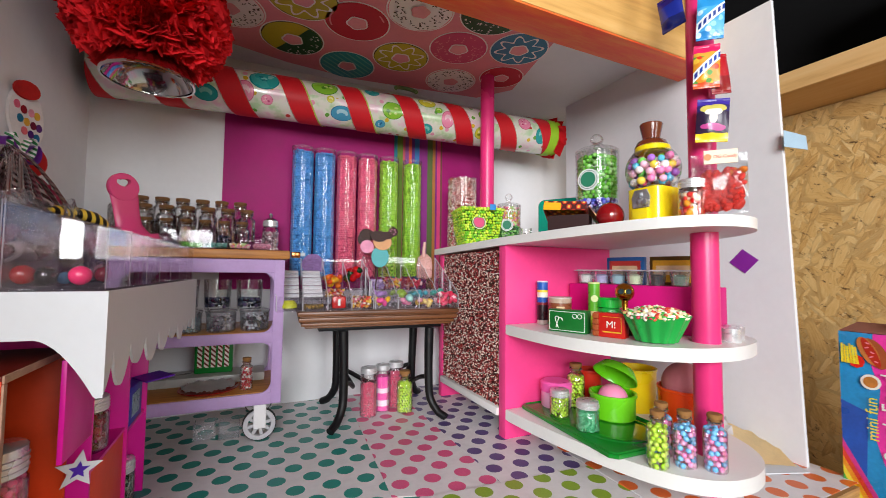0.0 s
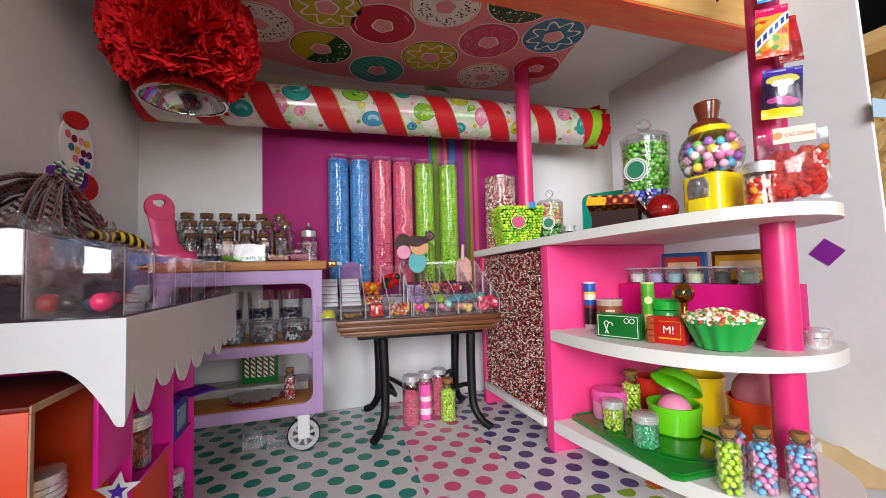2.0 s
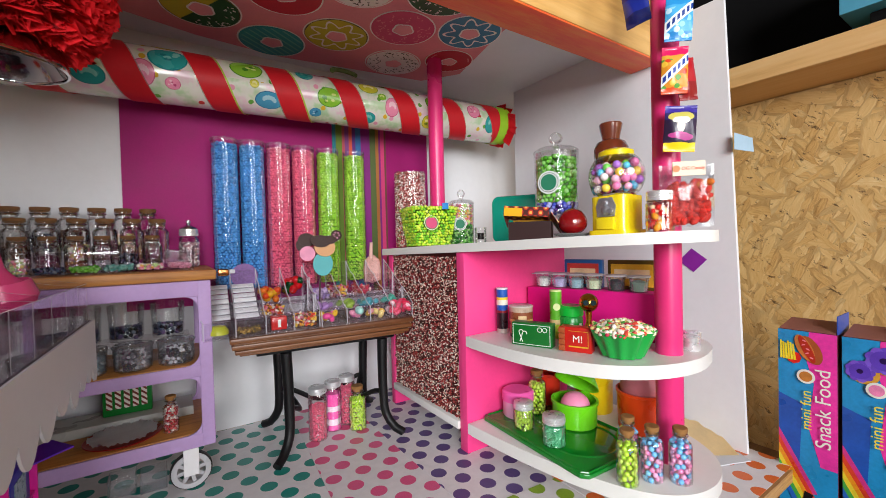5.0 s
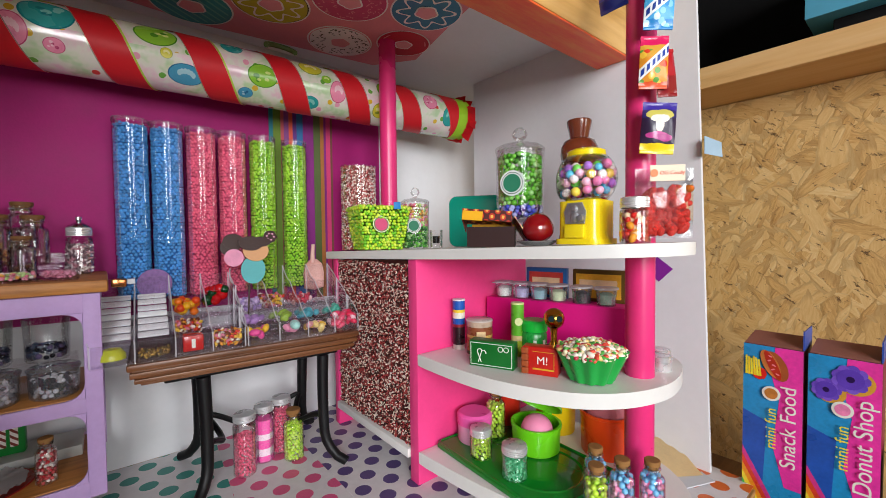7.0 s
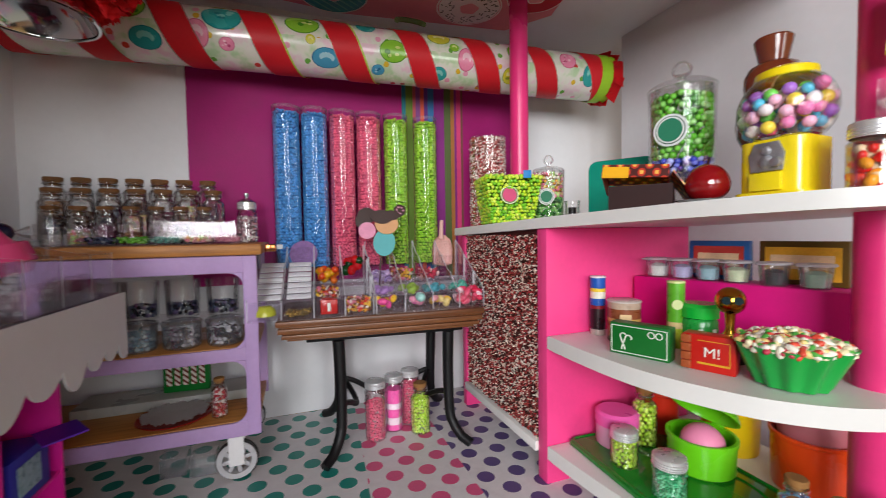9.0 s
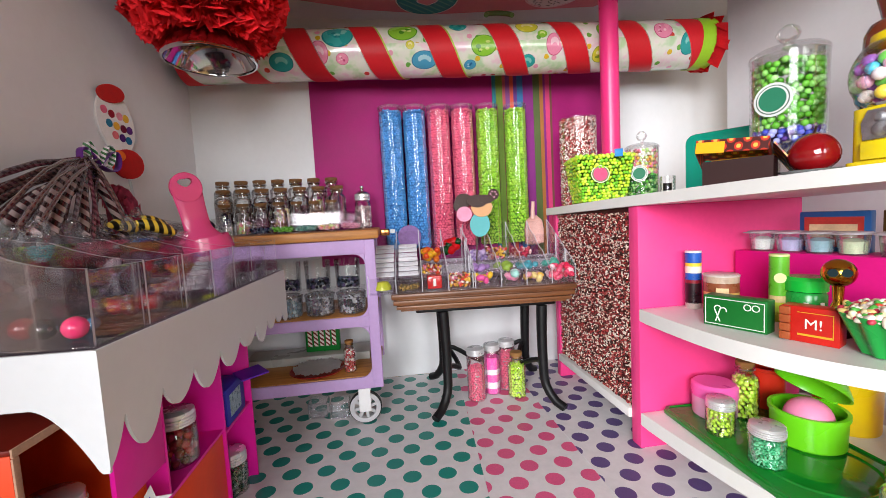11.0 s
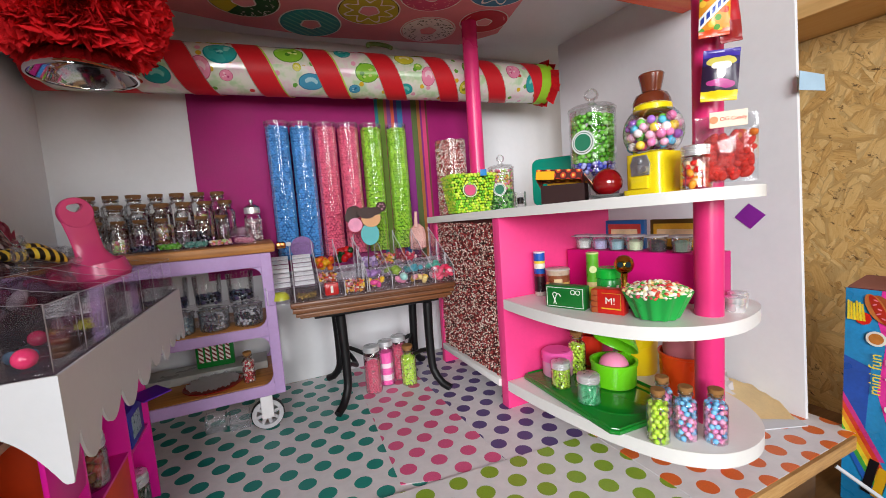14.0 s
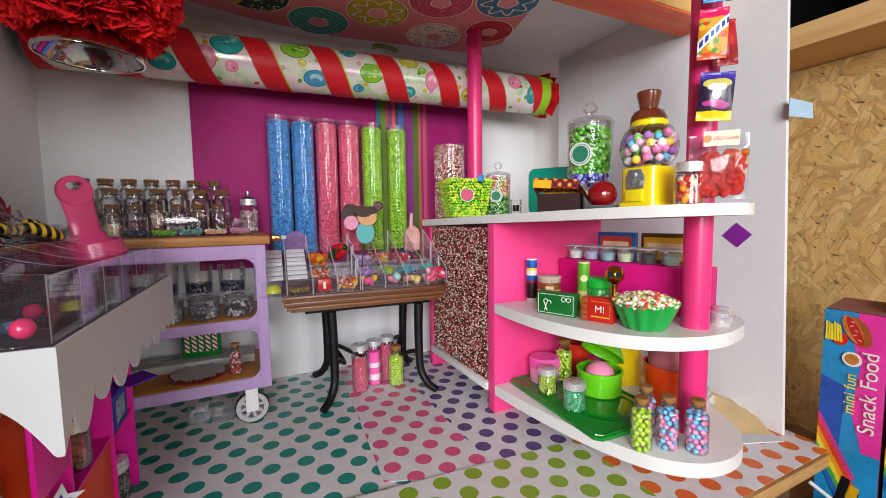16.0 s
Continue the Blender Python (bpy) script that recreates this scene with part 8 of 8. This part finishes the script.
def toy_box(y0, y1, words, lines, picture):
    t = thing("toy_box", words, "box", (0.742, (y0 + y1) / 2, -0.0948), "bright toy boxes", -90)
    w, d, h = y1 - y0, 0.058, 0.289
    part("carton", box(B(), -w / 2, w / 2, 0, d, 0, h, 0.0006), paint("dark_print", "7a2438", 0.45, 50, 0.2, 0.02), t)
    f = -0.0006

    def face(name, pts, y, col, rough=0.3):
        bm = B()
        a = [bm.verts.new((x, y, z)) for x, z in pts]
        b = [bm.verts.new((x, y + 0.0003, z)) for x, z in pts]
        bm.faces.new(a), bm.faces.new(b[::-1])
        for i in range(len(pts)):
            j = (i + 1) % len(pts)
            bm.faces.new((a[i], b[i], b[j], a[j]))
        return part(name, bm, paint("p_" + col, col, rough, 60, 0.35, 0.02), t, "", False)

    hw = w / 2
    face("blue_ground", [(-hw, 0.0), (hw, 0.0), (hw, h), (-hw, h)], f, "2394d0")
    face("deep_blue", [(-hw, 0.09), (-hw + 0.022, 0.10), (-hw + 0.026, 0.19), (-hw, 0.20)], f - 0.0004, "2458b8")
    face("pink_ground", [(hw * 0.1, h), (hw, h), (hw, 0.11), (hw * 0.45, 0.11), (hw * 0.05, 0.16), (hw * 0.25, 0.22), (hw * 0.0, 0.25)], f - 0.0004, "f23aa8")
    for k, col in enumerate(("d83a8c", "e0452c", "f09a24", "f2d83a", "4ab04a", "2a6ac8")):
        z = 0.150 - 0.011 * k
        face("rainbow_band", [(-hw, z), (-hw, z - 0.0105), (hw * 0.1, z - 0.080), (hw * 0.35, z - 0.078)], f - 0.0008 - 0.0001 * k, col)
    ring = lathe(B(), [(0, 0), (0.0095, 0), (0.0095, 0.0003), (0, 0.0003)], 0, 0, 28)
    part("round_badge", ring, LINE, t, "", True, pose(0.0, f - 0.0030, 0.229, 90, 0, 0))
    part("badge_picture", lathe(B(), [(0, 0), (0.0068, 0), (0.0068, 0.0003), (0, 0.0003)], 0, 0, 24), paint("b_" + picture, picture, 0.4, 300, 0.3, 0.02), t, "", True, pose(0.0, f - 0.0034, 0.229, 90, 0, 0))
    text_part(lines[0], 0.0165, paint("ink_yellow", "f2e040", 0.4), t, pose(0.0005, f - 0.0040, 0.184, 90, 0, 0) @ pose(0, 0, 0, 0, 0, 90))
    text_part(lines[1], 0.0225, LINE, t, pose(0.0180, f - 0.0040, 0.190 if len(lines[1]) > 9 else 0.194, 90, 0, 0) @ pose(0, 0, 0, 0, 0, 90))
    for k, col in enumerate(("1a1418", "e0a81c", "2aa0d8")):
        part("brand_shape", box(B(), -0.015 + 0.010 * k, -0.006 + 0.010 * k, f - 0.0016, f - 0.0012, 0.022, 0.070 - 0.006 * k), paint("brand_" + col, col, 0.4), t, "", False, pose(0, 0, 0, 0, 10, 0))
    part("top_flap", box(B(), hw - 0.0012, hw + 0.0002, 0.004, d - 0.004, h, h + 0.024), paint("flap_print", "3a58b0", 0.4, 60, 0.3, 0.02), t, "upright side flap", False)
    part("top_panel", box(B(), -hw + 0.001, hw - 0.002, 0.0, d - 0.006, 0, 0.0008), paint("inner_card", "9a6258", 0.6, 60, 0.15, 0.05), t, "open inner flap", False, pose(0, 0.001, h + 0.0006, 9, 0, 0))

    def oval(name, cx, cz, rx, rz, lift, col, tilt=0.0, n=28):
        bm = B()
        disc(bm, 0, 0, rx, rz, 0, 0, 0.0003, n)
        return part(name, bm, paint("pic_" + col, col, 0.35, 200, 0.25, 0.02), t, "", False, pose(cx, f - 0.0012 - 0.0004 * lift, cz, 0, tilt, 0))

    if picture == "c8803a":
        oval("bun_picture", 0.0045, 0.265, 0.0105, 0.0195, 1, "a8562c", -24)
        oval("bun_picture", -0.0015, 0.267, 0.0080, 0.0185, 2, "c87a3c", -24)
        oval("sausage_picture", 0.0010, 0.266, 0.0048, 0.0190, 3, "b8301c", -24)
        for k in range(5):
            oval("sauce_picture", 0.0008 + 0.0045 * (k - 2) * 0.42 + 0.0014 * (-1) ** k, 0.266 + 0.0055 * (2 - k), 0.0022, 0.0009, 4, "f08a9a", 24 * (-1) ** k, 12)
        oval("chips_box_picture", -0.0125, 0.2525, 0.0080, 0.0085, 4, "d8281c", 0, 8)
        for k in range(6):
            face("chip_picture", [(-0.0275 + 0.0030 * k, 0.249), (-0.0250 + 0.0030 * k, 0.249), (-0.0255 + 0.0026 * k, 0.274 - 0.0016 * (k % 3)), (-0.0275 + 0.0026 * k, 0.274 - 0.0016 * (k % 3))], f - 0.0030 - 0.0001 * k, ("f4e23a", "f0d02a")[k % 2])
    else:
        for cx, cz, r0 in ((0.006, 0.266, 0.0165), (-0.0145, 0.249, 0.0135)):
            oval("base_picture", cx + 0.004, cz - 0.003, r0, r0 * 0.9, 1, "d8a03a")
            for k in range(9):
                q = 2 * math.pi * k / 9
                oval("icing_picture", cx + 0.68 * r0 * math.cos(q), cz + 0.68 * r0 * math.sin(q), r0 * 0.34, r0 * 0.34, 2 + 0.1 * k, ("6a4ac0", "7c5ad0")[k % 2], 0, 14)
            oval("icing_picture", cx, cz, r0 * 0.72, r0 * 0.72, 3.2, "6040b8")
            oval("hole_picture", cx, cz, r0 * 0.22, r0 * 0.22, 3.6, "2a1450")
    return t


toy_box(0.189, 0.250, "tall bright blue and pink toy box, top open", ("mini fun", "Snack Food"), "c8803a")
toy_box(0.1225, 0.1845, "tall bright blue and pink toy box, top open", ("mini fun", "Donut Shop"), "f08ab8")
bb = thing("blue_carton", "plain light blue carton lying on the timber ledge", "carton", (0.93, 0.218, 0.6604), turn=0)
part("carton", box(B(), -0.03, 0.16, -0.40, 0.0, 0, 0.16, 0.001), paint("light_blue_card", "5cb0d0", 0.5, 30, 0.1, 0.05), bb)
part("lid", box(B(), -0.033, 0.163, -0.403, 0.003, 0.128, 0.163, 0.001), paint("light_blue_lid", "68bcd8", 0.5, 30, 0.1, 0.05), bb, "shallow blue lid", False)
crate = thing("black_crate", "low black crate standing on the timber ledge", "crate", (0.93, 0.19, 0.6232))
part("crate_body", box(B(), 0.0, 0.15, -0.38, 0.0, 0, 0.037, 0.002), paint("black_crate_plastic", "0b0a0c", 0.7), crate)
rcb = thing("red_carton", "plain red carton standing beside the toy boxes", "carton", (0.742, 0.072, -0.0948), turn=-90)
part("carton", box(B(), -0.046, 0.046, 0, 0.058, 0, 0.182, 0.0008), paint("red_carton_card", "c02028", 0.45, 40, 0.12, 0.05), rcb)
part("lid_edge", box(B(), -0.0465, 0.0465, -0.0005, 0.0585, 0.1822, 0.1850, 0.0004), paint("pale_red_edge", "d86a6a", 0.5), rcb, "paler lid edge", False)
cable = thing("white_cable", "thin white cable lying on the bench", "cable", (0, 0, 0))
part("cord", pipe(B(), [(0.70, 0.24, -0.03), (0.72, 0.20, -0.06), (0.70, 0.14, -0.088), (0.64, 0.08, -0.0915), (0.55, 0.05, -0.0915)], 0.0025, 8), CARD, cable)
bin_ = thing("grey_bin", "dark grey plastic bin on the bench", "bin", (0.55, 0.13, -0.0948))
bm = B()
box(bm, -0.10, 0.10, -0.05, 0.05, 0, 0.002)
for q in ((-0.10, 0.10, -0.05, -0.047), (-0.10, 0.10, 0.047, 0.05), (-0.10, -0.097, -0.0468, 0.0468), (0.097, 0.10, -0.0468, 0.0468)):
    box(bm, *q, 0.0022, 0.05, 0.0008)
part("bin_body", bm, paint("dark_grey_plastic", "33353a", 0.5, 60, 0.15, 0.05), bin_, "", False)

# clear glass and plastic let the daylight through to what they hold
for o in bpy.data.objects:
    if o.type == "MESH" and o.data.materials and o.data.materials[0] in (GLASS, BOTTLE_GLASS, TUBE_GLASS, ACRYLIC, ACRYLIC_INNER, ACRYLIC_EDGE, CLEAR_PLASTIC):
        o.visible_shadow = False
